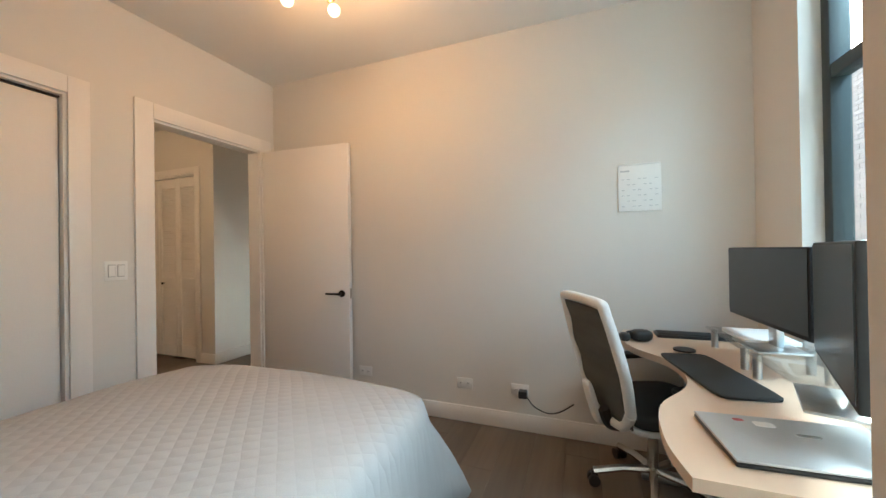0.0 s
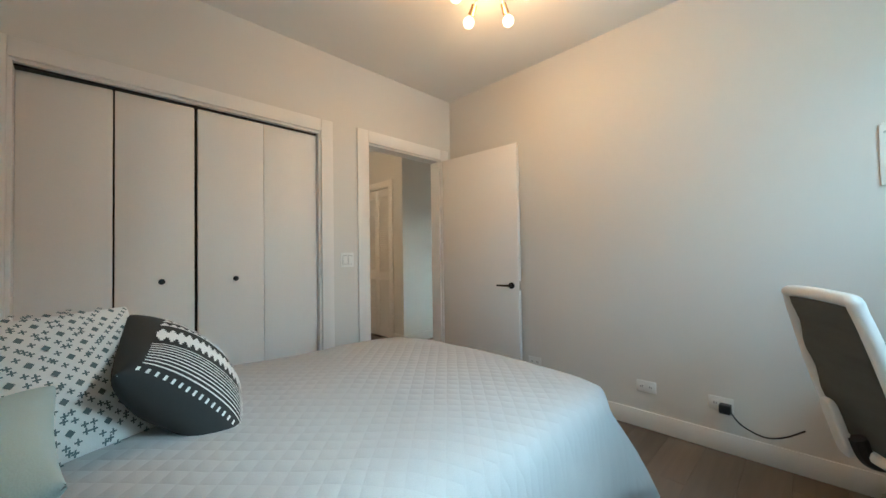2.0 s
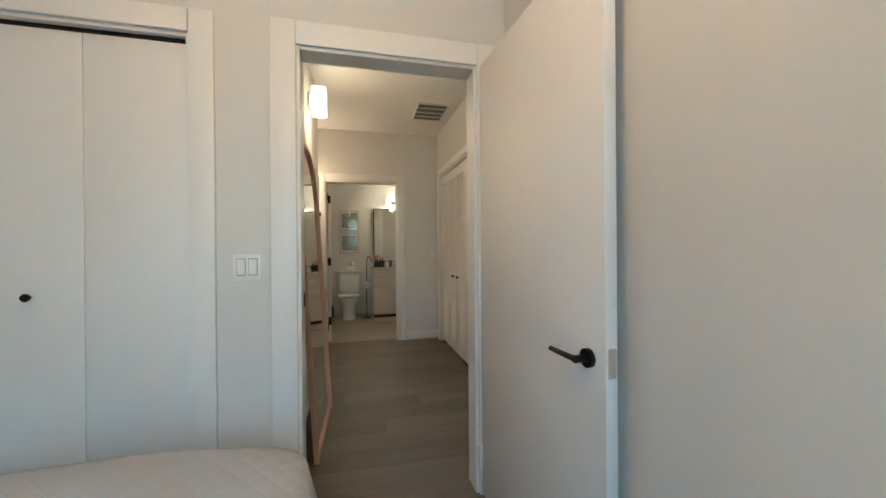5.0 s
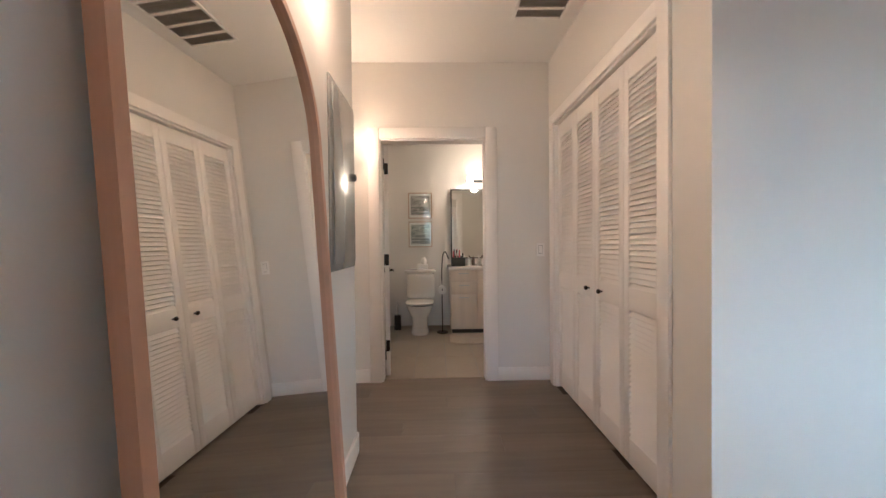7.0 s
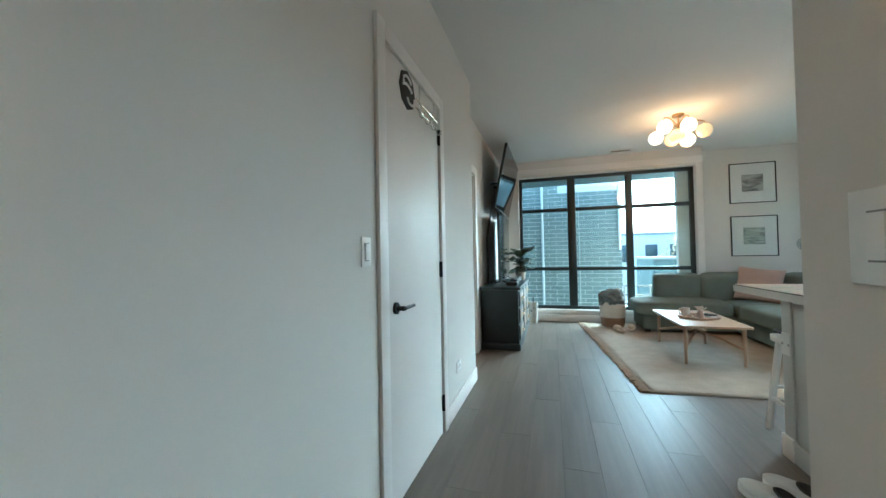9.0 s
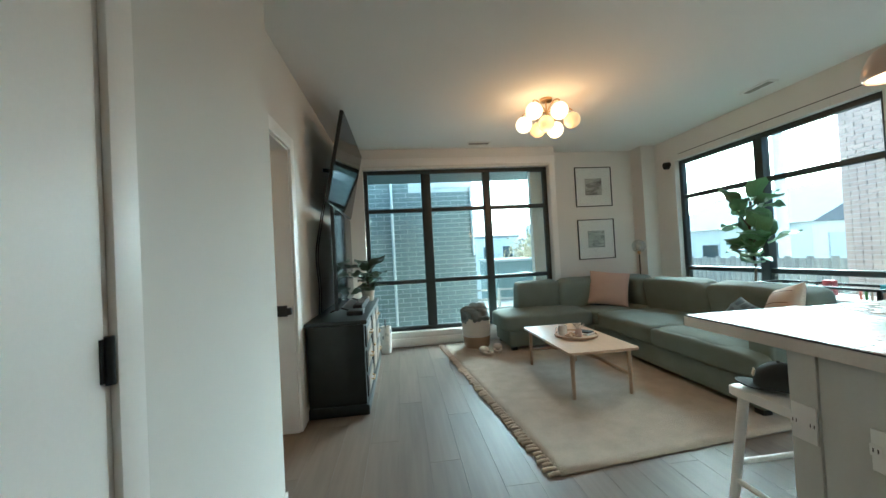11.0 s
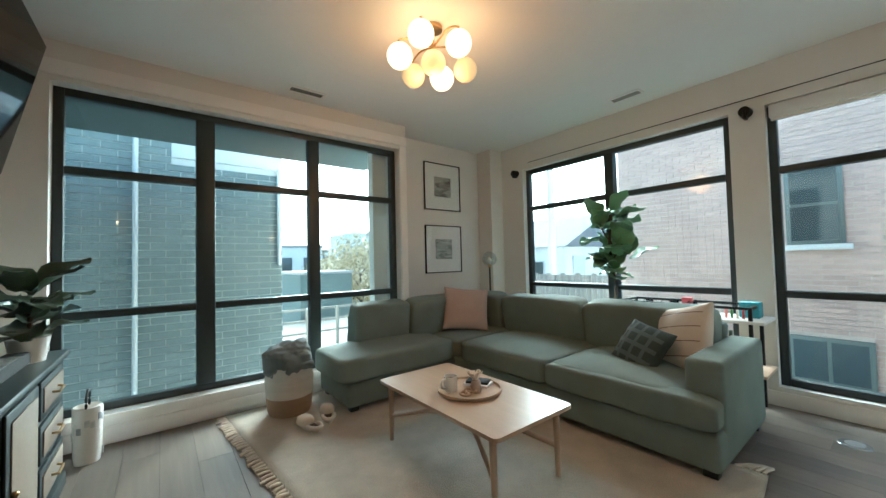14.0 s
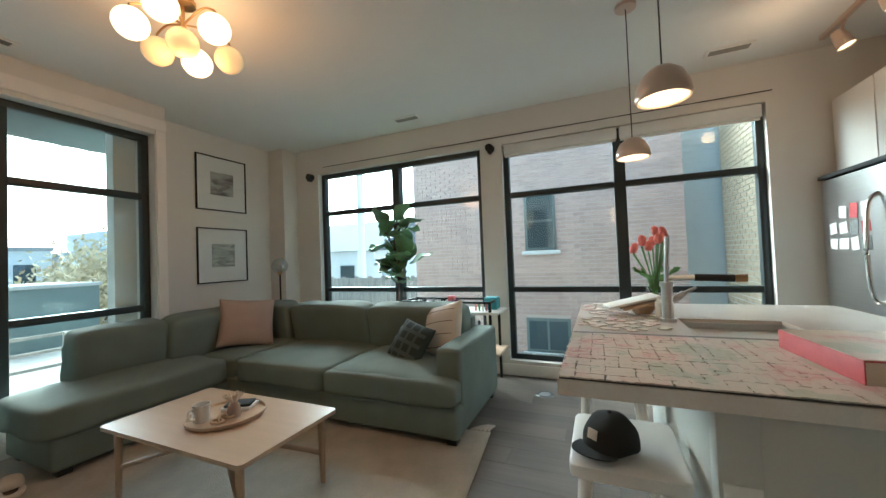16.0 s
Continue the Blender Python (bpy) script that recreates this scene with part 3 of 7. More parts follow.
# closet bifold doors, local to the room
for y0, y1, x0, x1, knob in ((-2.892, -2.546, -0.075, -0.05, None), (-2.540, -2.182, -0.05, -0.04, -2.342), (-2.166, -1.7885, -0.04, -0.04, -1.965), (-1.787, -1.414, -0.04, -0.04, None)):
    closet = thing("closet_door", "white flush bifold closet door panel" + (" with a black knob" if knob else ""), "closet door", "bedroom closet doors")
    bm = box(0, 0.033, 0, y1 - y0, 0.012, 2.085, 0.003)
    moved(bm, pose(x0 - 0.033, y0, 0) @ pose(0, 0, 0, 0, 0, -math.degrees(math.atan2(x1 - x0, y1 - y0))))
    part("panel", bm, DOORWHITE, closet)
    if knob:
        part("knob", moved(lathe([(0.0, 0.034), (0.011, 0.033), (0.016, 0.026), (0.014, 0.018), (0.007, 0.012), (0.007, 0.0)], n=18), pose(-0.044, knob, 1.035, 0, 90, 0)), BLACKMETAL, closet, "black round knob")
# black sheet added behind the panels so their gaps look deep in shade
setting("closet_interior", box(-0.119, -0.108, -2.90, -1.40, 0.0, 2.11), PLASTICBLACK, "added black sheet for the shade behind the closet doors", "backing")
part("closet_track", box(-0.09, -0.03, -2.895, -1.41, 2.088, 2.0965), BLACKMETAL, tagged(new("closet_track_rail"), "dark closet door track", "track", kind="structure"))

# louvered closet
slat_mesh = bpy.data.meshes.new("slat")
bm = moved(box(-0.125, 0.125, -0.0035, 0.0035, -0.0205, 0.0205), pose(0, 0, 0, -31, 0, 0))
bm.to_mesh(slat_mesh)
bm.free()
slat_mesh.materials.append(DOORWHITE)
for i in range(4):
    x0 = -2.922 + i * 0.3405
    x1 = x0 + 0.337
    root = thing("louver_door", "white wooden louvered bifold closet door panel", "closet door", "louvered hall closet doors")
    y0, y1 = 0.372, 0.402
    part("stile", box(x0, x0 + 0.048, y0, y1, 0.02, 2.14, 0.003), DOORWHITE, root)
    part("stile", box(x1 - 0.048, x1, y0, y1, 0.02, 2.14, 0.003), DOORWHITE, root)
    for za, zb in ((0.02, 0.16), (0.83, 0.95), (2.03, 2.14)):
        part("rail", box(x0 + 0.048, x1 - 0.048, y0 + 0.001, y1 - 0.001, za, zb, 0.002), DOORWHITE, root)
    for za, zb in ((0.16, 0.83), (0.95, 2.03)):
        n = round((zb - za) / 0.0285)
        for k in range(n):
            s = new("slat", slat_mesh)
            s.parent = root
            s.location = ((x0 + x1) / 2, (y0 + y1) / 2, za + (k + 0.5) * (zb - za) / n)
    if i in (1, 2):
        xk = x1 - 0.03 if i == 1 else x0 + 0.03
        part("knob", moved(lathe([(0.0, 0.034), (0.011, 0.033), (0.015, 0.026), (0.013, 0.018), (0.006, 0.012), (0.006, 0.0)], n=18), pose(xk + (-0.06 if i == 1 else 0.06), y0, 0.89, 90, 0, 0)), BLACKMETAL, root, "black round knob")
# added sheet: the closet's shade is put into its colour
setting("closet_backing", box(-2.94, -1.54, 0.44, 0.46, 0.0, 2.16), CLOSETSHADE, "added sheet in the colour of shade behind the louvers", "backing")


def ceiling_vent(label, x0, x1, y0, y1, along, n):
    root = thing("ceiling_vent", label, "vent")
    z = CH
    f = 0.022
    for a in ((x0, x1, y0, y0 + f), (x0, x1, y1 - f, y1), (x0, x0 + f, y0 + f, y1 - f), (x1 - f, x1, y0 + f, y1 - f)):
        part("frame", box(*a, z - 0.012, z - 0.0005, 0.003), TRIM if n < 8 else PLASTICWHITE, root)
    part("backing", box(x0 + f, x1 - f, y0 + f, y1 - f, z - 0.003, z - 0.001), PLASTICBLACK if n < 8 else VENT, root)
    for k in range(n):
        if along == "y":
            c = x0 + f + (k + 0.5) * (x1 - x0 - 2 * f) / n
            bm = moved(box(-0.006, 0.006, y0 + f, y1 - f, -0.001, 0.001), pose(c, 0, z - 0.007, 0, 30, 0))
        else:
            c = y0 + f + (k + 0.5) * (y1 - y0 - 2 * f) / n
            bm = moved(box(x0 + f, x1 - f, -0.006, 0.006, -0.001, 0.001), pose(0, c, z - 0.007, 30, 0, 0))
        part("slat", bm, VENT, root)
    return root


v = ceiling_vent("large return air grille in the hall ceiling", -2.48, -2.0, -0.10, 0.25, "y", 22)
for xx in (-2.36, -2.24, -2.12):
    part("divider", box(xx - 0.009, xx + 0.009, -0.078, 0.228, CH - 0.014, CH - 0.003), TRIM, v)
ceiling_vent("slim ceiling air vent before the north window", 0.34, 0.66, 6.28, 6.40, "x", 5)
ceiling_vent("slim ceiling air vent before the east window", 2.92, 3.04, 4.55, 4.85, "y", 5)
ceiling_vent("slim ceiling air vent before the kitchen window", 2.92, 3.04, 1.75, 2.05, "y", 5)

# ---------------------------------------------------------------- bedroom
bed = thing("bed", "made bed with a draped grey quilted bedspread", "bed")
bm = bmesh.new()
X0, X1, Y0, Y1, T = 0.33, 1.945, -3.15, -0.90, 0.612
N, M = 46, 60


def bed_point(u, v):
    """u and v from -1 to 1 over the spread cloth; past 0.8 the cloth falls down the sides."""
    out = []
    for c, lo, hi in ((u, X0, X1), (v, Y0, Y1)):
        mid, half = (lo + hi) / 2, (hi - lo) / 2
        k = min(abs(c) / 0.8, 1)
        out.append((mid + math.copysign(half * k, c), max(0.0, (abs(c) - 0.8) / 0.2), math.copysign(1, c)))
    (x, du, su), (y, dv, sv) = out
    if sv < 0:
        dv = 0
    d = max(du, dv)
    a, b = min(abs(u) / 0.8, 1), min(max(v, 0) / 0.8, 1)
    corner = (a * b) ** 14
    x -= su * 0.07 * corner
    y -= sv * 0.07 * corner
    edge = max(a ** 9, b ** 9)
    z = T - 0.05 * edge - 0.03 * (a * b) ** 3 - 0.012 * (u * u + v * v) + 0.014 * noise.noise((x * 2.2, y * 2.2, 0.3)) + 0.004 * noise.noise((x * 9, y * 9, 0))
    if d > 0:
        fold = 0.014 * math.sin((y if du >= dv else x) * 17 + 2 * noise.noise((x, y, 1))) * d
        z -= d * 0.44
        x += su * (0.03 * min(du * 1.6, 1) + fold * (du >= dv))
        y += sv * (0.05 * min(dv * 1.6, 1) + fold * (dv > du))
        bunch = corner * d
        x += su * 0.15 * bunch
        y += sv * 0.11 * bunch
    if v > 0:
        y += 0.05 * b ** 4 * (1 - a * a)
    return (x, y, z)


grid = [[bm.verts.new(bed_point(-1 + 2 * i / N, -1 + 2 * j / M)) for j in range(M + 1)] for i in range(N + 1)]
for i in range(N):
    for j in range(M):
        bm.faces.new((grid[i][j], grid[i + 1][j], grid[i + 1][j + 1], grid[i][j + 1]))
spread = part("bedspread", bm, QUILT, bed, "grey quilted cotton bedspread", sharp=80)
so = spread.modifiers.new("thick", "SOLIDIFY")
so.thickness, so.offset = 0.008, -1
part("mattress", box(X0 + 0.06, X1 - 0.06, Y0 + 0.02, Y1 - 0.06, 0.28, 0.53, 0.04), WHITELINEN, bed)
part("bed_base", box(X0 + 0.08, X1 - 0.08, Y0 + 0.03, Y1 - 0.08, 0.06, 0.278, 0.01), GREYDARK, bed)
for x in (X0 + 0.12, X1 - 0.12):
    for y in (Y0 + 0.1, Y1 - 0.14):
        part("leg", rod((x, y, 0), (x, y, 0.07), 0.025), PLASTICBLACK, bed)


def pillow_bulge(a, b):
    return max(0.0, (1 - a * a) * (1 - b * b)) ** 0.42


def pillow_edge(a, b):
    """The seam bows in between the corners."""
    return a * (1 - 0.07 * (1 - b * b)), b * (1 - 0.07 * (1 - a * a))


def pillow_z(x, y, size):
    """Height of a pillow's upper face over local x, y."""
    return pillow_bulge(min(abs(x) / (size[0] / 2), 0.995), min(abs(y) / (size[1] / 2), 0.995)) * size[2] / 2


def pillow(name, label, size, mat, m, seed=1.0, lumps=0.008, group=""):
    root = thing(name, label, "pillow", group, m)
    bm, n = bmesh.new(), 22
    for side in (1, -1):
        rows_p = []
        for i in range(n + 1):
            ring = []
            for j in range(n + 1):
                a, b = math.sin((i / n - 0.5) * math.pi), math.sin((j / n - 0.5) * math.pi)
                ea, eb = pillow_edge(a, b)
                h = pillow_bulge(a, b)
                z = side * (h * size[2] / 2 + 0.002) + lumps * h * noise.noise((a * 2.2 + seed, b * 2.2, side))
                ring.append(bm.verts.new((ea * size[0] / 2, eb * size[1] / 2, z)))
            rows_p.append(ring)
        for r0_, r1_ in zip(rows_p, rows_p[1:]):
            for j in range(n):
                bm.faces.new((r0_[j], r1_[j], r1_[j + 1], r0_[j + 1]))
    bmesh.ops.remove_doubles(bm, verts=bm.verts, dist=0.0045)
    bmesh.ops.recalc_face_normals(bm, faces=bm.faces)
    part("cover", bm, mat, root, sharp=80)
    return root


def on_pillow(outline, size, height):
    """A flat outline cut up and laid on the pillow's upper face."""
    bm = bmesh.new()
    for quad in outline:
        bm.faces.new([bm.verts.new((x, y, pillow_z(x, y, size) + height)) for x, y in quad])
    return bm


def zigzag(root, size, y, width, tooth, mat, both=True, steps=15, span=0.84, name="stripe"):
    """A woven band with stepped points along one or both of its edges."""
    quads = []
    w = size[0] * span / steps
    for k in range(steps):
        x = -size[0] * span / 2 + k * w
        for i in range(6):
            xa, xb = x + w * i / 6, x + w * (i + 1) / 6
            t = tooth * (1 - abs(i - 2.5) / 2.5)
            lo, mid, hi = y - (t if both else 0), y + width / 2, y + width + t
            quads += [((xa, lo), (xb, lo), (xb, mid), (xa, mid)), ((xa, mid), (xb, mid), (xb, hi), (xa, hi))]
    part(name, on_pillow(quads, size, 0.006), mat, root, sharp=80)


def bands(root, size, rows, mat, height, width, name="stripe", steps=14, span=0.86):
    """Woven stripes that follow the pillow's upper face."""
    for y in rows:
        bm = bmesh.new()
        for k in range(steps):
            xa, xb = (-0.5 + k / steps) * size[0] * span, (-0.5 + (k + 1) / steps) * size[0] * span
            v = [bm.verts.new((x, y + s, pillow_z(x, y + s, size) + height)) for x, s in ((xa, 0), (xb, 0), (xb, width), (xa, width))]
            bm.faces.new(v)
        part(name, bm, mat, root, sharp=80)


ps = (0.50, 0.50, 0.24)
p1 = pillow("throw_pillow", "white pillow with grey embroidered lattice", ps, WHITELINEN, Matrix.Translation((0.98, -2.70, 0.775)) @ Matrix(((-0.423, -0.508, 0.75), (0.906, -0.237, 0.35), (0.0, 0.828, 0.56))).to_4x4(), seed=2.0)
for turn in (1, -1):
    for k in range(-3, 4):
        quads = []
        for j in range(-13, 14):
            x, y = (j * 0.0185 + k * 0.042), turn * (j * 0.0185 - k * 0.042)
            if abs(x) < 0.235 and abs(y) < 0.235:
                for dx, dy in ((0.0085, 0.0022), (0.0022, 0.0085)):
                    quads.append(((x - dx, y - dy), (x + dx, y - dy), (x + dx, y + dy), (x - dx, y + dy)))
        part("stitch_row", on_pillow(quads, ps, 0.006), INKTEAL, p1, sharp=80)
for k in range(-2, 3):
    for j in range(-2, 3):
        for x, y in ((k * 0.084, j * 0.084 + 0.042), (k * 0.084 + 0.042, j * 0.084)):
            if abs(x) < 0.22 and abs(y) < 0.22:
                part("stitch", on_pillow([((x - 0.011, y), (x, y - 0.011), (x + 0.011, y), (x, y + 0.011))], ps, 0.006), INKTEAL, p1)
ps2 = (0.43, 0.43, 0.25)
p2 = pillow("throw_pillow", "black and white woven pillow with stepped stripes", ps2, GREYDARK, Matrix.Translation((1.05, -2.405, 0.755)) @ Matrix(((-0.1, -0.963, 0.252), (0.69, 0.116, 0.715), (-0.717, 0.245, 0.652))).to_4x4(), seed=5.0)
zigzag(p2, ps2, -0.062, 0.035, 0.026, WHITELINEN)
for y in (0.025, 0.065, 0.105, 0.145):
    zigzag(p2, ps2, y, 0.008, 0.022, WHITELINEN, both=False, span=0.84 - y)
bands(p2, ps2, [-0.187 + 0.0105 * k for k in range(9)], WHITELINEN, 0.006, 0.0032)
quads = [((-0.19 + 0.024 * k, -0.207), (-0.182 + 0.024 * k, -0.207), (-0.182 + 0.024 * k, -0.199), (-0.19 + 0.024 * k, -0.199)) for k in range(16)]
part("seam_stitch", on_pillow(quads, ps2, 0.008), WHITELINEN, p2)
pillow("bed_pillow", "pale blue pillow lying at the head of the bed", (0.66, 0.46, 0.2), SHEETBLUE, pose(1.45, -2.88, 0.72, 24, 0, 4), seed=7.0, group="bed pillows")
pillow("bed_pillow", "pale blue pillow lying at the head of the bed", (0.66, 0.46, 0.2), SHEETBLUE, pose(0.72, -2.90, 0.72, 24, 0, -3), seed=9.0, group="bed pillows")

lampb = thing("ceiling_lamp", "brass ceiling lamp with bare round bulbs", "ceiling lamp")
part("canopy", moved(lathe([(0.0, 0.0), (0.07, 0.0), (0.07, -0.02), (0.0, -0.024)]), pose(1.37, -1.06, CH)), BRASS, lampb)
part("stem", rod((1.37, -1.06, CH - 0.02), (1.37, -1.06, 2.68), 0.008), BRASS, lampb)
for a in (25, 97, 169, 241, 313):
    dx, dy = math.cos(radians(a)), math.sin(radians(a))
    part("arm", sweep([(1.37, -1.06, 2.68), (1.37 + dx * 0.09, -1.06 + dy * 0.09, 2.67), (1.37 + dx * 0.155, -1.06 + dy * 0.155, 2.605)], 0.006), BRASS, lampb)
    part("socket", rod((1.37 + dx * 0.14, -1.06 + dy * 0.14, 2.62), (1.37 + dx * 0.175, -1.06 + dy * 0.175, 2.575), 0.016, 0.02), BRASS, lampb)
    part("bulb", ball(bmesh.new(), (1.37 + dx * 0.20, -1.06 + dy * 0.20, 2.545), 0.033), BULB, lampb, "lit round bulb")

cal = thing("wall_calendar", "white paper wall calendar with grey print", "calendar")
part("sheet", box(2.797, 3.03, -0.010, -0.001, 1.452, 1.735, 0.002), PAPER, cal)
part("binding", moved(box(-0.11, 0.11, -0.006, 0.0, 0, 0.008, 0.002), Matrix.Translation((2.914, -0.010, 1.732))), PLASTICWHITE, cal)
part("title_bar", box(2.81, 2.86, -0.0112, -0.0102, 1.692, 1.702), PALEINK, cal)
for k in range(6):
    for j in range(7):
        if (k * 7 + j) % 3 != 1:
            part("print", box(2.815 + j * 0.03, 2.832 + j * 0.03, -0.0112, -0.0102, 1.48 + k * 0.033, 1.4835 + k * 0.033), PALEINK, cal)

desk = thing("desk", "birch topped desk with a curved front edge", "desk")
front = bezier([(2.77, -0.30, 0), (2.80, -0.5, 0), (2.93, -0.72, 0), (2.92, -0.98, 0), (2.80, -1.2, 0), (2.77, -1.42, 0), (2.79, -1.58, 0)], 6)
part("top", moved(sheet(bmesh.new(), [(p.x, p.y) for p in front] + [(3.46, -1.58), (3.46, -0.10), (2.80, -0.10)], 0.03), Matrix.Translation((0, 0, 0.715))), BIRCH, desk)
for y in (-0.28, -1.45):
    part("leg", box(3.05, 3.13, y - 0.035, y + 0.035, 0.03, 0.714, 0.004), STEEL, desk)
    part("foot", box(2.86, 3.38, y - 0.04, y + 0.04, 0.0, 0.032, 0.006), STEEL, desk)
part("crossbar", box(3.07, 3.11, -1.41, -0.32, 0.64, 0.70, 0.003), STEEL, desk)
mat_d = thing("desk_mat", "dark wool desk mat with rounded ends", "desk mat")
part("pad", moved(soft((0.19, 0.50, 0.012), 9, 9), pose(3.03, -0.84, 0.751, 0, 0, 10)), GREYDARK, mat_d, sharp=60)
coaster = thing("coaster", "round black coaster on the desk", "coaster")
part("disc", rod((3.02, -0.50, 0.745), (3.02, -0.50, 0.752), 0.045, n=28), PLASTICBLACK, coaster)
tray_d = thing("keyboard", "dark slim keyboard at the back of the desk", "keyboard")
part("body", box(2.95, 3.40, -0.26, -0.15, 0.745, 0.762, 0.004), PLASTICBLACK, tray_d)
part("keys", box(2.96, 3.39, -0.25, -0.16, 0.762, 0.767, 0.002), GREYDARK, tray_d)
mouse = thing("headphones", "black over-ear headphones lying on the desk", "headphones")
part("ear_cup", moved(soft((0.11, 0.085, 0.06), 2.6, 8), pose(2.86, -0.36, 0.775, 0, 0, 20)), PLASTICBLACK, mouse, sharp=70)
part("ear_cup", moved(soft((0.05, 0.06, 0.045), 2.6, 8), pose(2.78, -0.40, 0.770, 0, 0, 20)), PLASTICBLACK, mouse, sharp=70)
part("band", sweep(bezier([(2.78, -0.40, 0.775), (2.80, -0.37, 0.79), (2.84, -0.36, 0.785)]), 0.006), PLASTICBLACK, mouse)
laptop = thing("laptop", "closed silver laptop with a few stickers", "laptop", m=pose(3.07, -1.37, 0.745, 0, 0, 4))
part("base", box(-0.19, 0.19, -0.125, 0.125, 0.0, 0.010, 0.003), PLASTICBLACK, laptop)
part("lid", box(-0.19, 0.19, -0.125, 0.125, 0.0105, 0.018, 0.003), LAPTOP, laptop)
part("sticker", moved(soft((0.045, 0.03, 0.002), 4, 4), Matrix.Translation((-0.05, 0.075, 0.0186))), PAPER, laptop, "pale sticker")
part("sticker", moved(soft((0.025, 0.016, 0.002), 3, 4), Matrix.Translation((-0.10, 0.09, 0.0186))), REDBOX, laptop, "red sticker")
part("sticker", moved(soft((0.05, 0.014, 0.002), 4, 4), Matrix.Translation((0.02, 0.03, 0.0186))), PANELGREY, laptop, "grey sticker")
for ry, half in ((-0.56, 0.20), (-1.15, 0.34)):
    riser = thing("monitor_riser", "clear glass riser on short silver legs", "riser", "desk risers")
    part("shelf", box(3.14, 3.40, ry - half, ry + half, 0.832, 0.838, 0.001), CLEARGLASS, riser)
    for x in (3.17, 3.37):
        for y in (ry - half + 0.03, ry + half - 0.03):
            part("leg", rod((x, y, 0.745), (x, y, 0.832), 0.014), STEEL, riser)


def monitor(label, a, b, z0, z1, base):
    a, b = Vector((*a, 0)), Vector((*b, 0))
    w = (b - a).length
    ang = math.degrees(math.atan2(b.y - a.y, b.x - a.x))
    root = thing("monitor", label, "monitor", "desk monitors", pose((a.x + b.x) / 2, (a.y + b.y) / 2, 0, 0, 0, ang))
    part("case", box(-w / 2, w / 2, 0.0, 0.03, z0, z1, 0.004), PLASTICBLACK, root)
    part("screen", box(-w / 2 + 0.007, w / 2 - 0.007, -0.0025, 0.0, z0 + 0.016, z1 - 0.007), MATTESCREEN, root)
    part("stand_neck", box(-0.03, 0.03, 0.03, 0.055, base + 0.008, (z0 + z1) / 2, 0.004), STEEL, root)
    part("stand_foot", box(-0.11, 0.11, -0.06, 0.10, base, base + 0.008, 0.002), STEEL, root)
    return root


monitor("dark flat monitor on a silver stand", (3.215, -0.44), (3.235, -1.03), 0.925, 1.222, 0.838)
monitor("dark flat monitor turned towards the chair", (3.235, -1.05), (3.06, -1.56), 0.905, 1.235, 0.838)
dish = thing("desk_tray", "white paper tray under the glass riser", "tray")
part("tray", box(3.18, 3.36, -0.70, -0.45, 0.838, 0.855, 0.003), PLASTICWHITE, dish)
bin_b = thing("waste_bin", "small pale bin under the desk", "bin")
part("body", moved(lathe([(0.0, 0.0), (0.09, 0.0), (0.115, 0.26), (0.108, 0.26), (0.085, 0.01), (0.0, 0.01)]), pose(3.22, -1.15, 0)), PLASTICWHITE, bin_b)

chair = thing("office_chair", "grey mesh office chair with a white frame", "chair", m=pose(2.90, -0.39, 0, 0, 0, 26) @ Matrix.Diagonal((0.95, 0.95, 0.95, 1)))
bm = bmesh.new()
outline = bezier([(0, -0.20, 0.50), (0, -0.235, 0.70), (0, -0.215, 0.98), (0, -0.17, 1.03), (0, 0.17, 1.03), (0, 0.215, 0.98), (0, 0.235, 0.70), (0, 0.20, 0.50), (0, 0.10, 0.40), (0, -0.10, 0.40), (0, -0.20, 0.50)], 5)


def lean(p):
    return Vector((-0.235 - (p[2] - 0.42) * 0.26 + 0.28 * (p[1] ** 2), p[1], p[2]))


part("back_frame", sweep([lean(p) for p in outline], 0.026, 10), PLASTICWHITE, chair, "white plastic back frame", sharp=60)
bm = bmesh.new()
rows_v = []
for k in range(15):
    z = 0.42 + k * 0.043
    half = 0.225 if 0.55 < z < 0.95 else 0.19
    rows_v.append([bm.verts.new(lean((0, -half + half * 2 * j / 10, z)) + Vector((0.006 * math.sin(k * 1.3), 0, 0))) for j in range(11)])
for a, b in zip(rows_v, rows_v[1:]):
    for j in range(10):
        bm.faces.new((a[j], a[j + 1], b[j + 1], b[j]))
mesh_back = part("mesh_back", bm, CHAIRMESH, chair, "dark grey mesh", sharp=80)
mesh_back.modifiers.new("thick", "SOLIDIFY").thickness = 0.006
part("lumbar", moved(soft((0.03, 0.30, 0.10), 5, 6), pose(-0.25, 0, 0.56, 0, -12, 0)), PLASTICWHITE, chair, sharp=70)
part("seat", moved(soft((0.48, 0.49, 0.09), 5, 9), pose(0.02, 0, 0.46)), GREYDARK, chair, "dark grey padded seat", sharp=70)
part("seat_shell", moved(soft((0.44, 0.44, 0.05), 5, 6), pose(0.0, 0, 0.405)), PLASTICWHITE, chair, sharp=70)
part("back_bracket", sweep(bezier([(-0.05, 0, 0.37), (-0.22, 0, 0.36), (-0.27, 0, 0.45)]), 0.03), PLASTICBLACK, chair)
part("back_support", moved(soft((0.035, 0.075, 0.24), 5, 7), pose(-0.305, 0.05, 0.47, 0, -16, 0)), PLASTICWHITE, chair, "white plastic back support", sharp=70)
part("gas_column", rod((0, 0, 0.09), (0, 0, 0.39), 0.027), CHROME, chair)
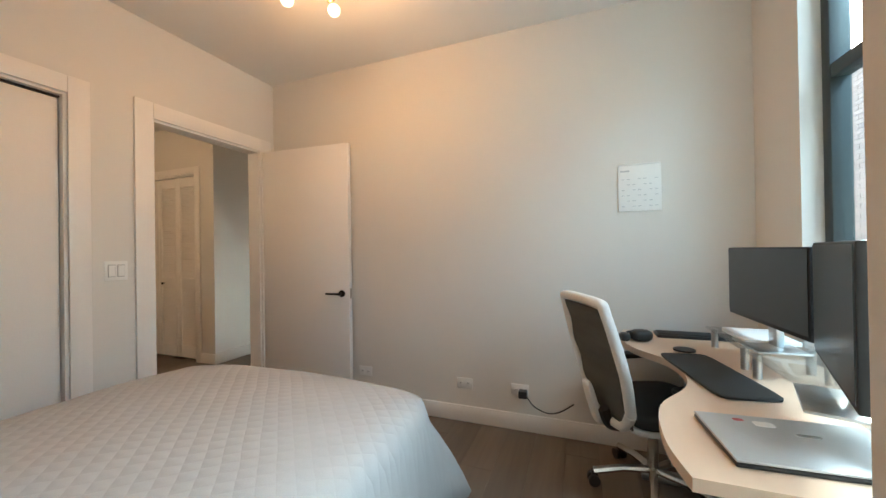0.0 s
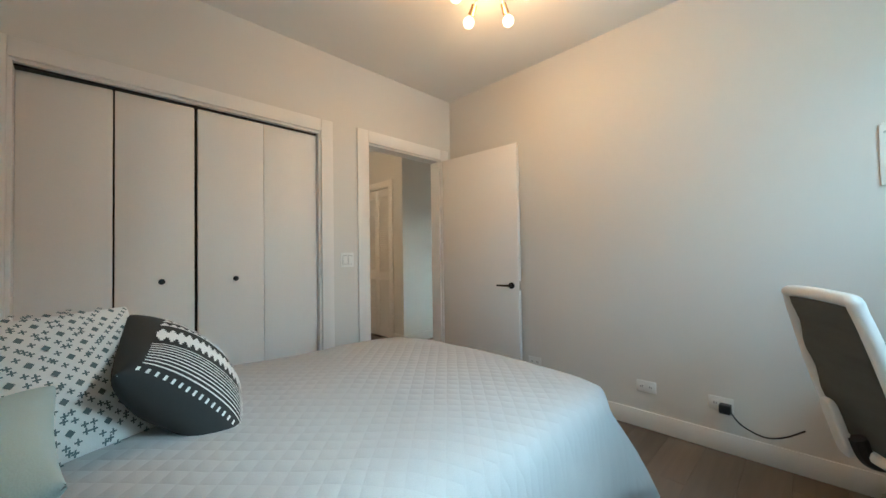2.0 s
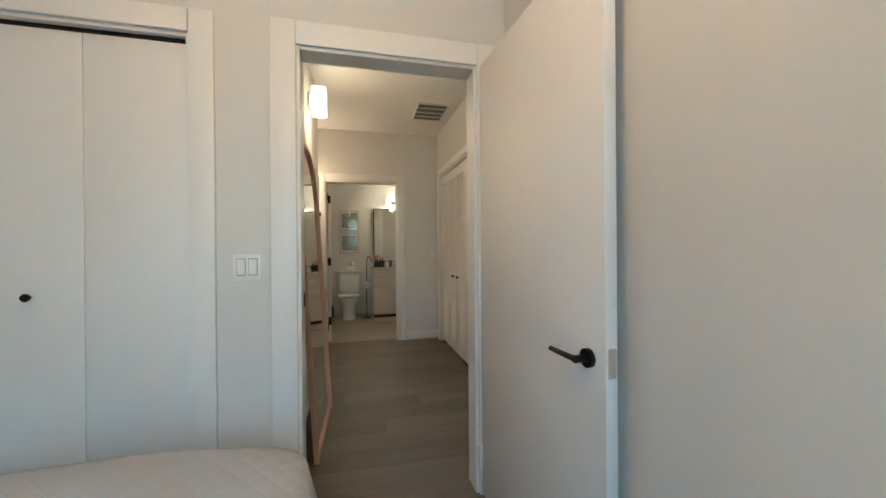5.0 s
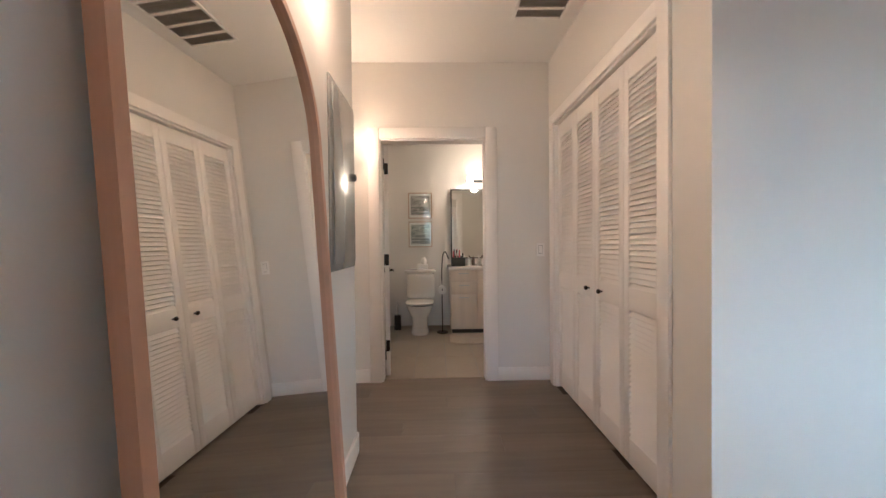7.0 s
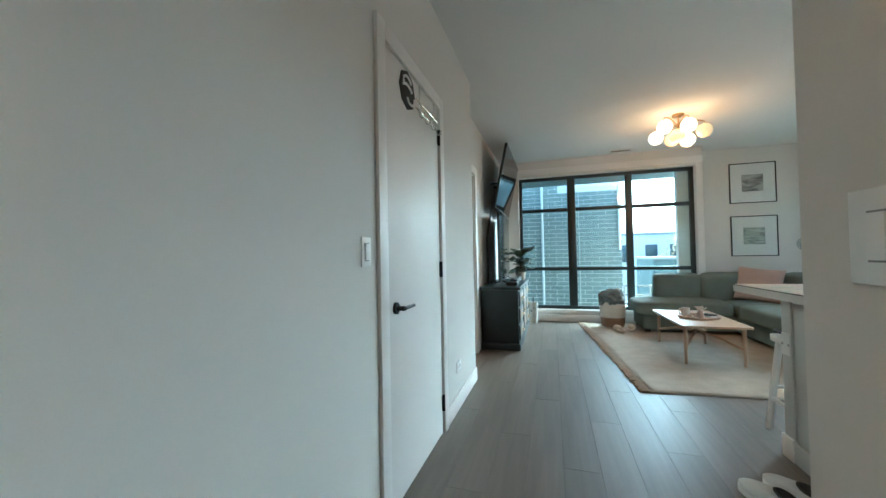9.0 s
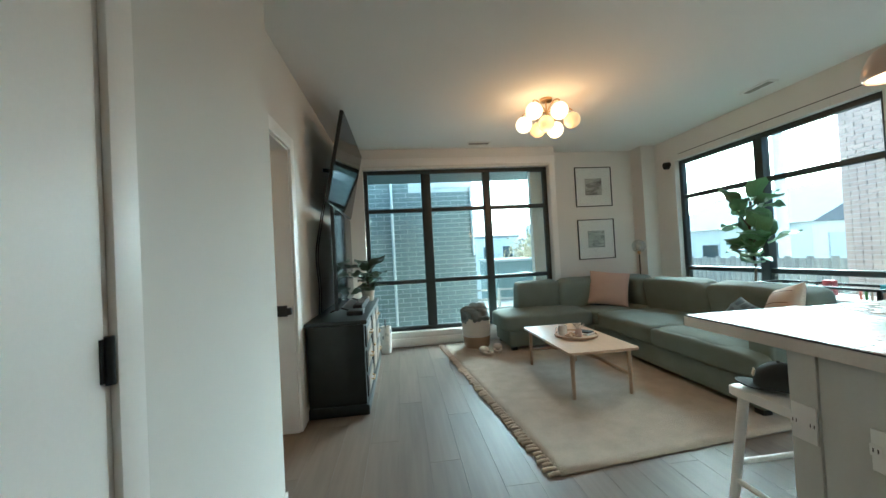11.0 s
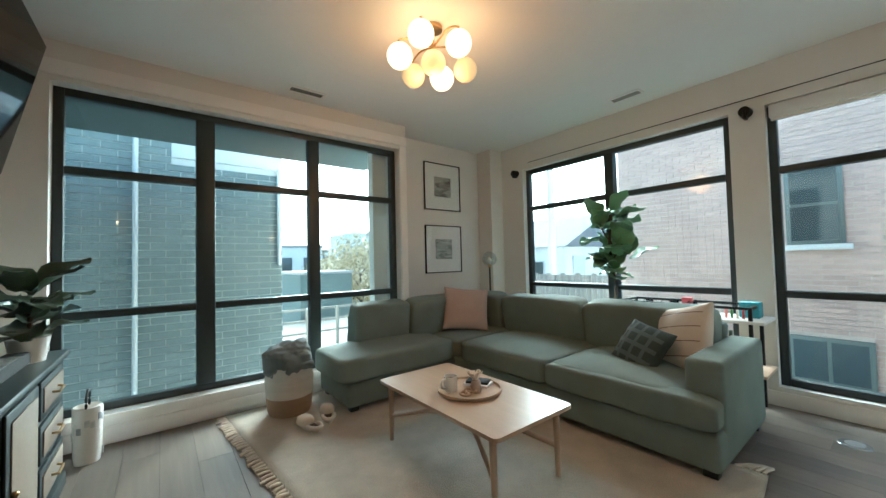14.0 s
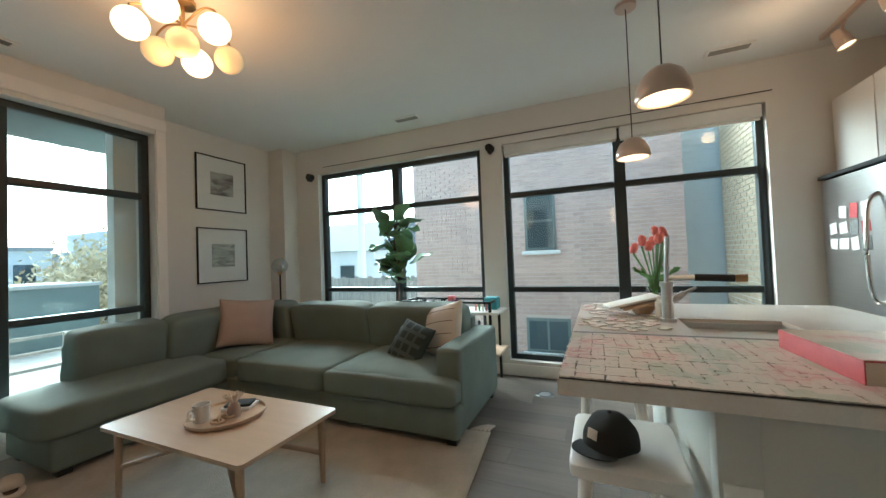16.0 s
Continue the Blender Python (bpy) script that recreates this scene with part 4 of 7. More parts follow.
for s in (-1, 1):
    part("armrest_post", sweep(bezier([(0.0, s * 0.2, 0.40), (0.0, s * 0.29, 0.44), (0.0, s * 0.29, 0.62)]), 0.017), PLASTICBLACK, chair)
    part("armrest_pad", moved(soft((0.24, 0.08, 0.03), 5, 5), pose(0.03, s * 0.29, 0.635)), PLASTICBLACK, chair, sharp=70)
for k in range(5):
    a = radians(20 + 72 * k)
    ex, ey = 0.30 * math.cos(a), 0.30 * math.sin(a)
    part("base_arm", sweep([(0, 0, 0.11), (ex * 0.5, ey * 0.5, 0.105), (ex, ey, 0.075)], 0.02), CHROME, chair)
    bm = cyl(bmesh.new(), (ex - 0.012 * math.sin(a), ey + 0.012 * math.cos(a), 0.03), (ex - 0.03 * math.sin(a), ey + 0.03 * math.cos(a), 0.03), 0.03)
    cyl(bm, (ex + 0.012 * math.sin(a), ey - 0.012 * math.cos(a), 0.03), (ex + 0.03 * math.sin(a), ey - 0.03 * math.cos(a), 0.03), 0.03)
    cyl(bm, (ex, ey, 0.03), (ex, ey, 0.08), 0.012)
    part("caster", bm, PLASTICBLACK, chair)

# ---------------------------------------------------------------- hall
mir = thing("arched_mirror", "tall arched floor mirror in a wooden frame, leaning on the wall", "mirror", m=pose(-0.812, -0.936, 0.004, -3.26, 0, 178.1))
MW, MI, MH = 0.375, 0.352, 1.515
arch = [(-MW, 0.0)] + [(MW * -math.cos(radians(a)), MH + MW * math.sin(radians(a))) for a in range(0, 181, 6)] + [(MW, 0.0)]


def loop_slab(outer, inner, y0, y1):
    bm = bmesh.new()
    n = len(outer)
    v = [[bm.verts.new((x, y, z)) for x, z in ring] for ring in (outer, inner) for y in (y0, y1)]
    of, ob_, nf, nb = v
    for i in range(n - 1):
        bm.faces.new((of[i], of[i + 1], nf[i + 1], nf[i]))
        bm.faces.new((ob_[i], ob_[i + 1], nb[i + 1], nb[i]))
        bm.faces.new((of[i], of[i + 1], ob_[i + 1], ob_[i]))
        bm.faces.new((nf[i], nf[i + 1], nb[i + 1], nb[i]))
    bm.faces.new((of[0], nf[0], nb[0], ob_[0])), bm.faces.new((of[-1], nf[-1], nb[-1], ob_[-1]))
    bmesh.ops.recalc_face_normals(bm, faces=bm.faces)
    return bm


inner = [(-MI, 0.0)] + [(MI * -math.cos(radians(a)), MH + MI * math.sin(radians(a))) for a in range(0, 181, 6)] + [(MI, 0.0)]
part("frame", loop_slab(arch, inner, -0.004, 0.024), MIRRORWOOD, mir, "pinkish wooden arch frame")
part("bottom_rail", box(-MI, MI, 0.0, 0.025, 0.0, 0.03, 0.002), MIRRORWOOD, mir)
bm = bmesh.new()
bm.faces.new([bm.verts.new((x, 0.012, z)) for x, z in [(-MI, 0.028)] + inner[1:-1] + [(MI, 0.028)]][::-1])
g = part("glass", bm, MIRROR, mir, "silvered mirror glass")
g.data.polygons.foreach_set("use_smooth", [False] * len(g.data.polygons))

panel = thing("electrical_panel", "grey steel breaker panel set in the hall wall", "electrical panel")
part("frame", box(-2.02, -1.57, -1.0995, -1.088, 1.07, 1.94, 0.003), PANELGREY, panel)
part("panel_door", box(-1.99, -1.60, -1.0875, -1.079, 1.10, 1.91, 0.003), PANELGREY, panel)
part("latch", moved(lathe([(0.0, 0.018), (0.018, 0.016), (0.022, 0.0)], n=18), pose(-1.95, -1.079, 1.55, -90, 0, 0)), PLASTICBLACK, panel)


def sconce(label, place, turn):
    root = thing("wall_sconce", label, "wall lamp", "hall sconces", pose(*place, 0, 0, turn))
    part("backplate", box(-0.055, 0.055, -0.02, 0.0, -0.06, 0.06, 0.004), CHROME, root)
    part("arm", rod((0, -0.02, 0.0), (0, -0.075, 0.0), 0.008), CHROME, root)
    part("shade", box(-0.06, 0.06, -0.14, -0.03, -0.11, 0.11, 0.012), BULB, root, "lit frosted glass shade")
    return root


sconce("lit frosted glass sconce high on the hall wall", (-1.36, -1.1, 2.40), 180)
sconce("lit frosted glass sconce beside the bathroom door", (-3.08, -1.39, 2.06), 90)
stat = thing("wall_intercom", "white wall panel below the sconce", "intercom")
part("case", box(-3.0795, -3.055, -1.52, -1.35, 1.44, 1.72, 0.006), PLASTICWHITE, stat)
part("face", box(-3.055, -3.0535, -1.50, -1.37, 1.47, 1.69), PAPER, stat)

badge = thing("door_badge", "dark round badge with white swirls on the hall door", "sign")
part("badge_plate", moved(lathe([(0.0, 0.006), (0.098, 0.006), (0.10, 0.004), (0.10, 0.0), (0.0, 0.0)], n=8), pose(-1.2445, 1.87, 1.985, 0, 90, 0)), GREYDARK, badge)
for k, (a0, a1, r) in enumerate(((20, 200, 0.05), (200, 380, 0.05), (40, 140, 0.075))):
    pts = [(-1.237, 1.87 + (0.03 if k == 1 else -0.01) + r * math.cos(radians(a)), 1.985 + (0.03 if k == 0 else -0.03) + r * math.sin(radians(a)) * 0.7) for a in range(a0, a1 + 1, 20)]
    part("swirl", sweep(pts, 0.007, 6), PAPER, badge)
hook = thing("door_hooks", "thin white wire hook rack over the hall door", "hook rack")
for y in (2.05, 2.3):
    part("strap", box(-1.244, -1.242, y - 0.01, y + 0.01, 1.94, 2.092), CHROME, hook)
for z in (1.94, 1.99):
    part("bar", rod((-1.239, 1.98, z), (-1.239, 2.37, z), 0.004, n=8), CHROME, hook)
for y in (2.02, 2.12, 2.22, 2.32):
    part("hook", sweep(bezier([(-1.237, y, 1.94), (-1.228, y, 1.90), (-1.208, y, 1.90), (-1.203, y, 1.925)], 5), 0.004, 6), CHROME, hook)


def sneaker(label, m):
    root = thing("sneaker", label, "shoe", "white sneakers", m)
    sole = [(0.045 * math.cos(t) * (1.0 if math.sin(t) > 0 else 0.82), 0.14 * math.sin(t)) for t in [i * math.tau / 24 for i in range(24)]]
    part("sole", sheet(bmesh.new(), sole, 0.028), PLASTICWHITE, root, sharp=50)
    bm = soft((0.085, 0.265, 0.10), 2.8, 9)
    for v in bm.verts:
        k = (v.co.y + 0.13) / 0.26
        v.co.z = v.co.z * (1.15 - 0.75 * k) + 0.055 - 0.012 * k
        if v.co.z > 0.085 and k < 0.45:
            v.co.z -= 0.03 * (1 - abs(v.co.x) / 0.05)
    part("upper", bm, WHITELINEN, root, sharp=80)
    for k in range(4):
        part("lace", rod((-0.022, 0.01 + k * 0.017, 0.083 - k * 0.008), (0.022, 0.01 + k * 0.017, 0.083 - k * 0.008), 0.003, n=6), PAPER, root)
    part("collar", moved(lathe([(0.03, 0), (0.034, 0.006), (0.028, 0.012), (0.022, 0.004)], n=16), pose(0, -0.065, 0.083, 12, 0, 0) @ Matrix.Diagonal((1, 1.5, 1, 1))), GREYDARK, root, sharp=70)
    return root


sneaker("white sneaker on the floor beside the island", pose(0.34, 2.13, 0, 0, 0, 28))
sneaker("white sneaker on the floor beside the island", pose(0.46, 2.20, 0, 0, 0, 22))

# ---------------------------------------------------------------- living room
dresser = thing("dresser", "black painted wooden dresser with pale drawer fronts", "dresser")
part("body", box(-1.40, -0.955, 4.49, 6.06, 0.085, 0.715, 0.004), BLACKWOOD, dresser)
part("top", box(-1.412, -0.925, 4.47, 6.08, 0.716, 0.752, 0.012), BLACKWOOD, dresser)
part("plinth", box(-1.405, -0.935, 4.475, 6.075, 0.0, 0.084, 0.012), BLACKWOOD, dresser)
for s in (4.55, 5.56):
    for k in range(3):
        z = 0.115 + k * 0.2
        d = part("drawer", box(-0.956, -0.942, s, s + 0.46, z, z + 0.175, 0.006), BLACKWOOD, dresser)
        part("drawer_panel", box(-0.9425, -0.936, s + 0.03, s + 0.43, z + 0.03, z + 0.145, 0.003), DRAWERPANEL, d, "pale inset drawer panel")
        part("pull", sweep([(-0.935, s + 0.17, z + 0.09), (-0.912, s + 0.175, z + 0.085), (-0.912, s + 0.285, z + 0.085), (-0.935, s + 0.29, z + 0.09)], 0.006), BRASS, d, "brass bail pull")
dd = part("cupboard_door", box(-0.956, -0.942, 5.10, 5.52, 0.115, 0.69, 0.006), BLACKWOOD, dresser)
part("door_panel", box(-0.9425, -0.936, 5.14, 5.48, 0.155, 0.65, 0.004), DRAWERPANEL, dd, "pale inset panel")
part("pull", ball(bmesh.new(), (-0.926, 5.125, 0.40), 0.012), BRASS, dd)

tvm = pose(-1.175, 5.60, 2.175, 0, 12, 0)
tv = thing("television", "large flat television on a wall bracket, tilted down", "television", m=tvm)
part("case", box(-0.025, 0.008, -0.75, 0.75, -0.425, 0.425, 0.005), PLASTICBLACK, tv)
part("screen", box(0.008, 0.0105, -0.742, 0.742, -0.412, 0.417), SCREEN, tv, "black glass screen")
part("bracket", box(-0.09, -0.026, -0.2, 0.2, -0.12, 0.12, 0.004), BLACKMETAL, tv)
part("bracket_arm", rod((-0.08, -0.1, 0.0), (-0.225, -0.16, -0.03), 0.02), BLACKMETAL, tv)
part("bracket_arm", rod((-0.08, 0.1, 0.0), (-0.225, 0.16, -0.03), 0.02), BLACKMETAL, tv)
tv2 = thing("television", "large flat television standing on the dresser", "television", m=pose(-1.21, 5.36, 0.752, 0, 0, 1.5))
part("case", box(-0.028, 0.004, -0.60, 0.66, 0.045, 0.96, 0.005), PLASTICBLACK, tv2)
part("screen", box(0.004, 0.0065, -0.592, 0.652, 0.06, 0.952), SCREEN, tv2, "black glass screen")
for y in (-0.4, 0.46):
    part("foot", sweep([(-0.10, y, 0.008), (-0.01, y, 0.045), (0.09, y, 0.008)], 0.008), PLASTICBLACK, tv2)
for k, yy in enumerate((4.95, 5.03)):
    cb = thing("power_cable", "dark cable hanging from the television", "cable", "television cables")
    part("cord", sweep(bezier([(-1.37, yy + 0.35, 1.9), (-1.395, yy + 0.2, 1.6), (-1.40, yy, 1.3), (-1.40, yy + 0.06, 1.0), (-1.39, yy - 0.02, 0.76)]), 0.005), PLASTICBLACK, cb)
bar = thing("soundbar", "long dark soundbar on the dresser", "speaker")
part("body", box(-1.10, -1.01, 4.98, 5.75, 0.753, 0.812, 0.012), GREYDARK, bar)
part("top_panel", box(-1.095, -1.015, 5.15, 5.62, 0.812, 0.814), PANELGREY, bar)
box_s = thing("media_box", "small black media box on the dresser", "media box")
part("body", box(-1.12, -0.98, 4.72, 4.90, 0.753, 0.792, 0.008), PLASTICBLACK, box_s)
pot_f = thing("floor_vase", "white patterned floor vase with a handle", "vase")
part("body", moved(lathe([(0.0, 0.0), (0.062, 0.0), (0.068, 0.05), (0.072, 0.34), (0.066, 0.345), (0.062, 0.3), (0.0, 0.28)]), pose(-0.88, 6.33, 0.0)), CERAMIC, pot_f)
part("handle", sweep(bezier([(-0.88, 6.265, 0.33), (-0.88, 6.27, 0.41), (-0.88, 6.33, 0.44), (-0.88, 6.39, 0.41), (-0.88, 6.395, 0.33)]), 0.007), BLACKMETAL, pot_f)
for k in range(14):
    a = k * 2.4
    z = 0.03 + (k * 0.37 % 1) * 0.27
    part("glaze_mark", moved(box(-0.012, 0.012, -0.003, 0.0, -0.02, 0.02, 0.001), pose(-0.88 + 0.0705 * math.cos(a), 6.33 + 0.0705 * math.sin(a), z + 0.02, 0, 0, math.degrees(a) + 90)), GREYINK if k % 2 else ARTMID, pot_f)


def leaf_blade(length, width, curl=0.25, wavy=0.02, n=7):
    """A leaf along +y from the origin, ribbed in the middle and drooping."""
    bm = bmesh.new()
    rows_l = []
    for k in range(n + 1):
        t = k / n
        w = width / 2 * (math.sin(math.pi * min(1, t ** 0.75 * 0.97 + 0.03)) ** 0.75) * (0.75 + 0.4 * t)
        z = -curl * length * t * t
        rows_l.append([bm.verts.new((x * w, t * length, z + abs(x) * width * 0.10 + wavy * math.sin(t * 9 + x * 3) * abs(x))) for x in (-1, -0.5, 0, 0.5, 1)])
    for a, b in zip(rows_l, rows_l[1:]):
        for j in range(4):
            bm.faces.new((a[j], a[j + 1], b[j + 1], b[j]))
    return bm


def leaves(root, spots, mat, sizes, curl, seed):
    rng = random.Random(seed)
    data = []
    for s in sizes:
        bm = leaf_blade(*s, curl=curl)
        me = bpy.data.meshes.new("leaf")
        bm.to_mesh(me)
        bm.free()
        me.materials.append(mat)
        me.polygons.foreach_set("use_smooth", [True] * len(me.polygons))
        data.append(me)
    for place, heading, pitch in spots:
        ob = new("leaf", rng.choice(data))
        ob.parent = root
        ob.matrix_world = pose(*place, 0, 0, heading) @ pose(0, 0, 0, pitch, rng.uniform(-25, 25), 0)


rng = random.Random(4)
plant = thing("potted_plant", "dark broad-leaved plant in a pot on the dresser", "plant")
part("pot", moved(lathe([(0.0, 0.0), (0.06, 0.0), (0.078, 0.12), (0.07, 0.12), (0.0, 0.10)]), pose(-1.03, 5.80, 0.752)), CERAMIC, plant)
part("stem", rod((-1.03, 5.80, 0.84), (-1.02, 5.79, 1.04), 0.01), BARK, plant)
leaves(plant, [((-1.025, 5.795, 0.86 + 0.014 * k), k * 137.5, rng.uniform(2, 52)) for k in range(20)], LEAFDARK, [(0.25, 0.15), (0.29, 0.165), (0.21, 0.13)], 0.22, 3)

# sofa
sofa = thing("sectional_sofa", "sage grey L-shaped sectional sofa with loose cushions", "sofa")
part("base", box(1.76, 2.74, 3.752, 6.50, 0.045, 0.255, 0.03, 3), SOFA, sofa)
part("chaise_base", box(0.64, 1.755, 5.86, 6.50, 0.045, 0.255, 0.03, 3), SOFA, sofa)
bm = box(1.86, 2.76, 3.75, 3.94, 0.06, 0.612, 0.032, 4)
part("armrest", bm, SOFA, sofa, sharp=70)


def cushion(name, size, place, turn=0, tilt=0, n=7, seed=0.0, lean_y=0, crown=0.0):
    bm = soft(size, n, 12, 0.012, seed)
    for v in bm.verts:
        a, b = v.co.x * 2 / size[0], v.co.y * 2 / size[1]
        if v.co.z > 0:
            v.co.z += crown * (1 - a * a) * (1 - b * b)
    part(name, moved(bm, pose(*place, tilt, lean_y, turn)), SOFA, sofa, sharp=75)


cushion("seat_cushion", (0.85, 0.88, 0.19), (2.175, 4.385, 0.335), n=9, seed=1, crown=0.035)
cushion("seat_cushion_front", (0.15, 1.075, 0.175), (1.80, 4.285, 0.335), n=7, seed=1.5)
cushion("seat_cushion", (0.90, 1.0, 0.19), (2.175, 5.325, 0.335), n=9, seed=2, crown=0.035)
cushion("corner_cushion", (0.86, 0.66, 0.19), (2.185, 6.165, 0.333), n=9, seed=3, crown=0.02)
cushion("chaise_cushion", (1.17, 0.69, 0.20), (1.155, 6.165, 0.342), n=9, seed=4, crown=0.03)
cushion("back_cushion", (0.24, 1.0, 0.45), (2.60, 4.45, 0.59), 0, 0, 7, seed=5, lean_y=-8)
cushion("back_cushion", (0.24, 0.99, 0.45), (2.60, 5.44, 0.59), 0, 0, 7, seed=6, lean_y=-8)
cushion("back_cushion", (0.24, 0.50, 0.45), (2.58, 6.19, 0.59), 0, 0, 7, seed=7, lean_y=-8)
cushion("back_cushion", (0.98, 0.24, 0.45), (2.00, 6.36, 0.59), 0, 8, 7, seed=8)
cushion("back_cushion", (0.60, 0.22, 0.42), (1.205, 6.38, 0.60), 0, 8, 9, seed=9)
part("back_rail", box(2.68, 2.79, 3.942, 6.50, 0.06, 0.70, 0.03, 3), SOFA, sofa)
part("back_rail", box(0.92, 2.679, 6.44, 6.53, 0.06, 0.70, 0.03, 3), SOFA, sofa)
for x, y in ((1.82, 3.81), (2.68, 3.81), (0.71, 5.92), (0.71, 6.44), (2.68, 6.40), (1.82, 5.80)):
    part("foot", box(x - 0.035, x + 0.035, y - 0.035, y + 0.035, 0.0, 0.055, 0.004), BLACKWOOD, sofa)

pillow("throw_pillow", "blush linen pillow leaning in the sofa corner", (0.50, 0.47, 0.18), BLUSH, pose(2.12, 6.11, 0.665, 70, 6, -32), seed=11)
pc = (0.46, 0.46, 0.18)
p3 = pillow("throw_pillow", "cream pillow with thin brown stripes against the arm", pc, CREAM, pose(2.36, 4.10, 0.62, 70, -14, -118), seed=13)
bands(p3, pc, [-0.15, -0.05, 0.05, 0.15], STRIPE, 0.003, 0.006)
pd_ = (0.36, 0.34, 0.14)
p4 = pillow("throw_pillow", "dark checked pillow lying on the sofa seat", pd_, PLAIDDARK, pose(2.18, 4.30, 0.555, 55, 10, -112), seed=15)
bands(p4, pd_, [-0.12, -0.03, 0.06], PLAIDLIGHT, 0.005, 0.03)
for x in (-0.11, -0.02, 0.07):
    quads = [((x, -0.15 + 0.03 * k), (x + 0.025, -0.15 + 0.03 * k), (x + 0.025, -0.12 + 0.03 * k), (x, -0.12 + 0.03 * k)) for k in range(10)]
    part("stripe", on_pillow(quads, pd_, 0.006), PLAIDLIGHT, p4, sharp=80)

# rug
rt = math.radians(5.5)
ru, rv = Vector((math.cos(rt), math.sin(rt))), Vector((-math.sin(rt), math.cos(rt)))
r0 = Vector((0.17, 3.44))
rug = thing("area_rug", "cream wool rug with a braided fringe under the coffee table", "rug")
bm = bmesh.new()
W, L = 1.88, 3.05
g2 = [[None] * 41 for _ in range(31)]
for i in range(31):
    for j in range(41):
        p = r0 + ru * (W * i / 30 + 0.012 * noise.noise((0, j * 0.5, 0)) * (i == 0)) + rv * (L * j / 40)
        g2[i][j] = bm.verts.new((p.x, p.y, 0.011 + 0.002 * noise.noise((p.x * 4, p.y * 4, 2))))
for i in range(30):
    for j in range(40):
        bm.faces.new((g2[i][j], g2[i + 1][j], g2[i + 1][j + 1], g2[i][j + 1]))
rug_top = part("rug_field", bm, RUG, rug)
rug_top.modifiers.new("thick", "SOLIDIFY").thickness = 0.010
for k in range(74):
    a = r0 + rv * (0.02 + k * (L - 0.04) / 73)
    j1 = rng.uniform(-0.012, 0.012)
    b = a - ru * (0.05 + rng.uniform(0, 0.03)) + rv * j1
    part("fringe_tassel", sweep([(a.x, a.y, 0.010), ((a.x + b.x) / 2, (a.y + b.y) / 2, 0.013), (b.x, b.y, 0.007)], 0.0115, 6), FRINGE, rug, sharp=80)
for k in range(5):
    a = r0 + ru * W + rv * (0.02 + k * 0.03)
    b = a + ru * 0.10 - rv * (0.03 + 0.02 * k)
    part("fringe_tassel", sweep([(a.x, a.y, 0.010), ((a.x + b.x) / 2, (a.y + b.y) / 2, 0.015), (b.x, b.y, 0.007)], 0.009, 6), FRINGE, rug, sharp=80)

# coffee table
ct = thing("coffee_table", "pale oak coffee table with crossed stretchers", "coffee table")
cx, cy, hw, hl = 0.948, 4.815, 0.302, 0.545
pts = []
for qx, qy, a0 in ((1, -1, -90), (1, 1, 0), (-1, 1, 90), (-1, -1, 180)):
    for a in range(0, 91, 15):
        pts.append((cx + qx * (hw - 0.03) + 0.03 * math.cos(radians(a0 + a)), cy + qy * (hl - 0.03) + 0.03 * math.sin(radians(a0 + a))))
bm = moved(sheet(bmesh.new(), pts, 0.020), Matrix.Translation((0, 0, 0.383)))
part("tabletop", bm, OAK, ct)
for sx in (-1, 1):
    for sy in (-1, 1):
        part("leg", rod((cx + sx * (hw - 0.055), cy + sy * (hl - 0.07), 0.011), (cx + sx * (hw - 0.055), cy + sy * (hl - 0.075), 0.383), 0.014, 0.019), OAKLEG, ct)
for sx, sy in ((1, 1), (1, -1)):
    lift = 0.0 if sy > 0 else 0.002
    part("stretcher", sweep([(cx - sx * 0.25, cy - sy * 0.48, 0.17), (cx - sx * 0.12, cy - sy * 0.23, 0.24 + lift), (cx, cy, 0.262 + lift), (cx + sx * 0.12, cy + sy * 0.23, 0.24 + lift), (cx + sx * 0.25, cy + sy * 0.48, 0.17)], 0.014), OAKLEG, ct)

TZ = 0.404
tr = thing("serving_tray", "round wooden tray on the coffee table", "tray")
part("dish", moved(lathe([(0.0, 0.0), (0.185, 0.0), (0.195, 0.006), (0.198, 0.022), (0.188, 0.022), (0.183, 0.009), (0.0, 0.008)], n=40), pose(0.97, 4.80, TZ)), OAKX, tr)
mug = thing("mug", "white mug of coffee on the tray", "mug")
part("cup", moved(lathe([(0.0, 0.0), (0.038, 0.0), (0.042, 0.09), (0.038, 0.09), (0.034, 0.07), (0.0, 0.07)]), pose(0.865, 4.85, TZ + 0.009)), CERAMIC, mug)
part("coffee", moved(lathe([(0.0, 0.0715), (0.0345, 0.0715), (0.0345, 0.0705), (0.0, 0.0705)]), pose(0.865, 4.85, TZ + 0.009)), BARK, mug)
part("handle", sweep(bezier([(0.826, 4.85, TZ + 0.085), (0.80, 4.85, TZ + 0.08), (0.80, 4.85, TZ + 0.04), (0.828, 4.85, TZ + 0.03)]), 0.006), CERAMIC, mug)
vs = thing("bud_vase", "small blush vase with dried grass on the tray", "vase")
part("body", moved(lathe([(0.0, 0.0), (0.032, 0.0), (0.034, 0.03), (0.028, 0.06), (0.02, 0.07), (0.022, 0.075), (0.014, 0.07), (0.0, 0.06)]), pose(0.965, 4.735, TZ + 0.009)), BLUSH, vs)
for k in range(26):
    a = k * 2.4
    s = 0.02 + 0.05 * ((k * 0.618) % 1)
    part("grass_stalk", rod((0.965, 4.735, TZ + 0.07), (0.965 + s * math.cos(a), 4.735 + s * math.sin(a), TZ + 0.15 - s * 0.5), 0.0022, 0.004, n=5), CREAM, vs)
kn = thing("wooden_knot", "small wooden chain knot on the tray", "ornament")
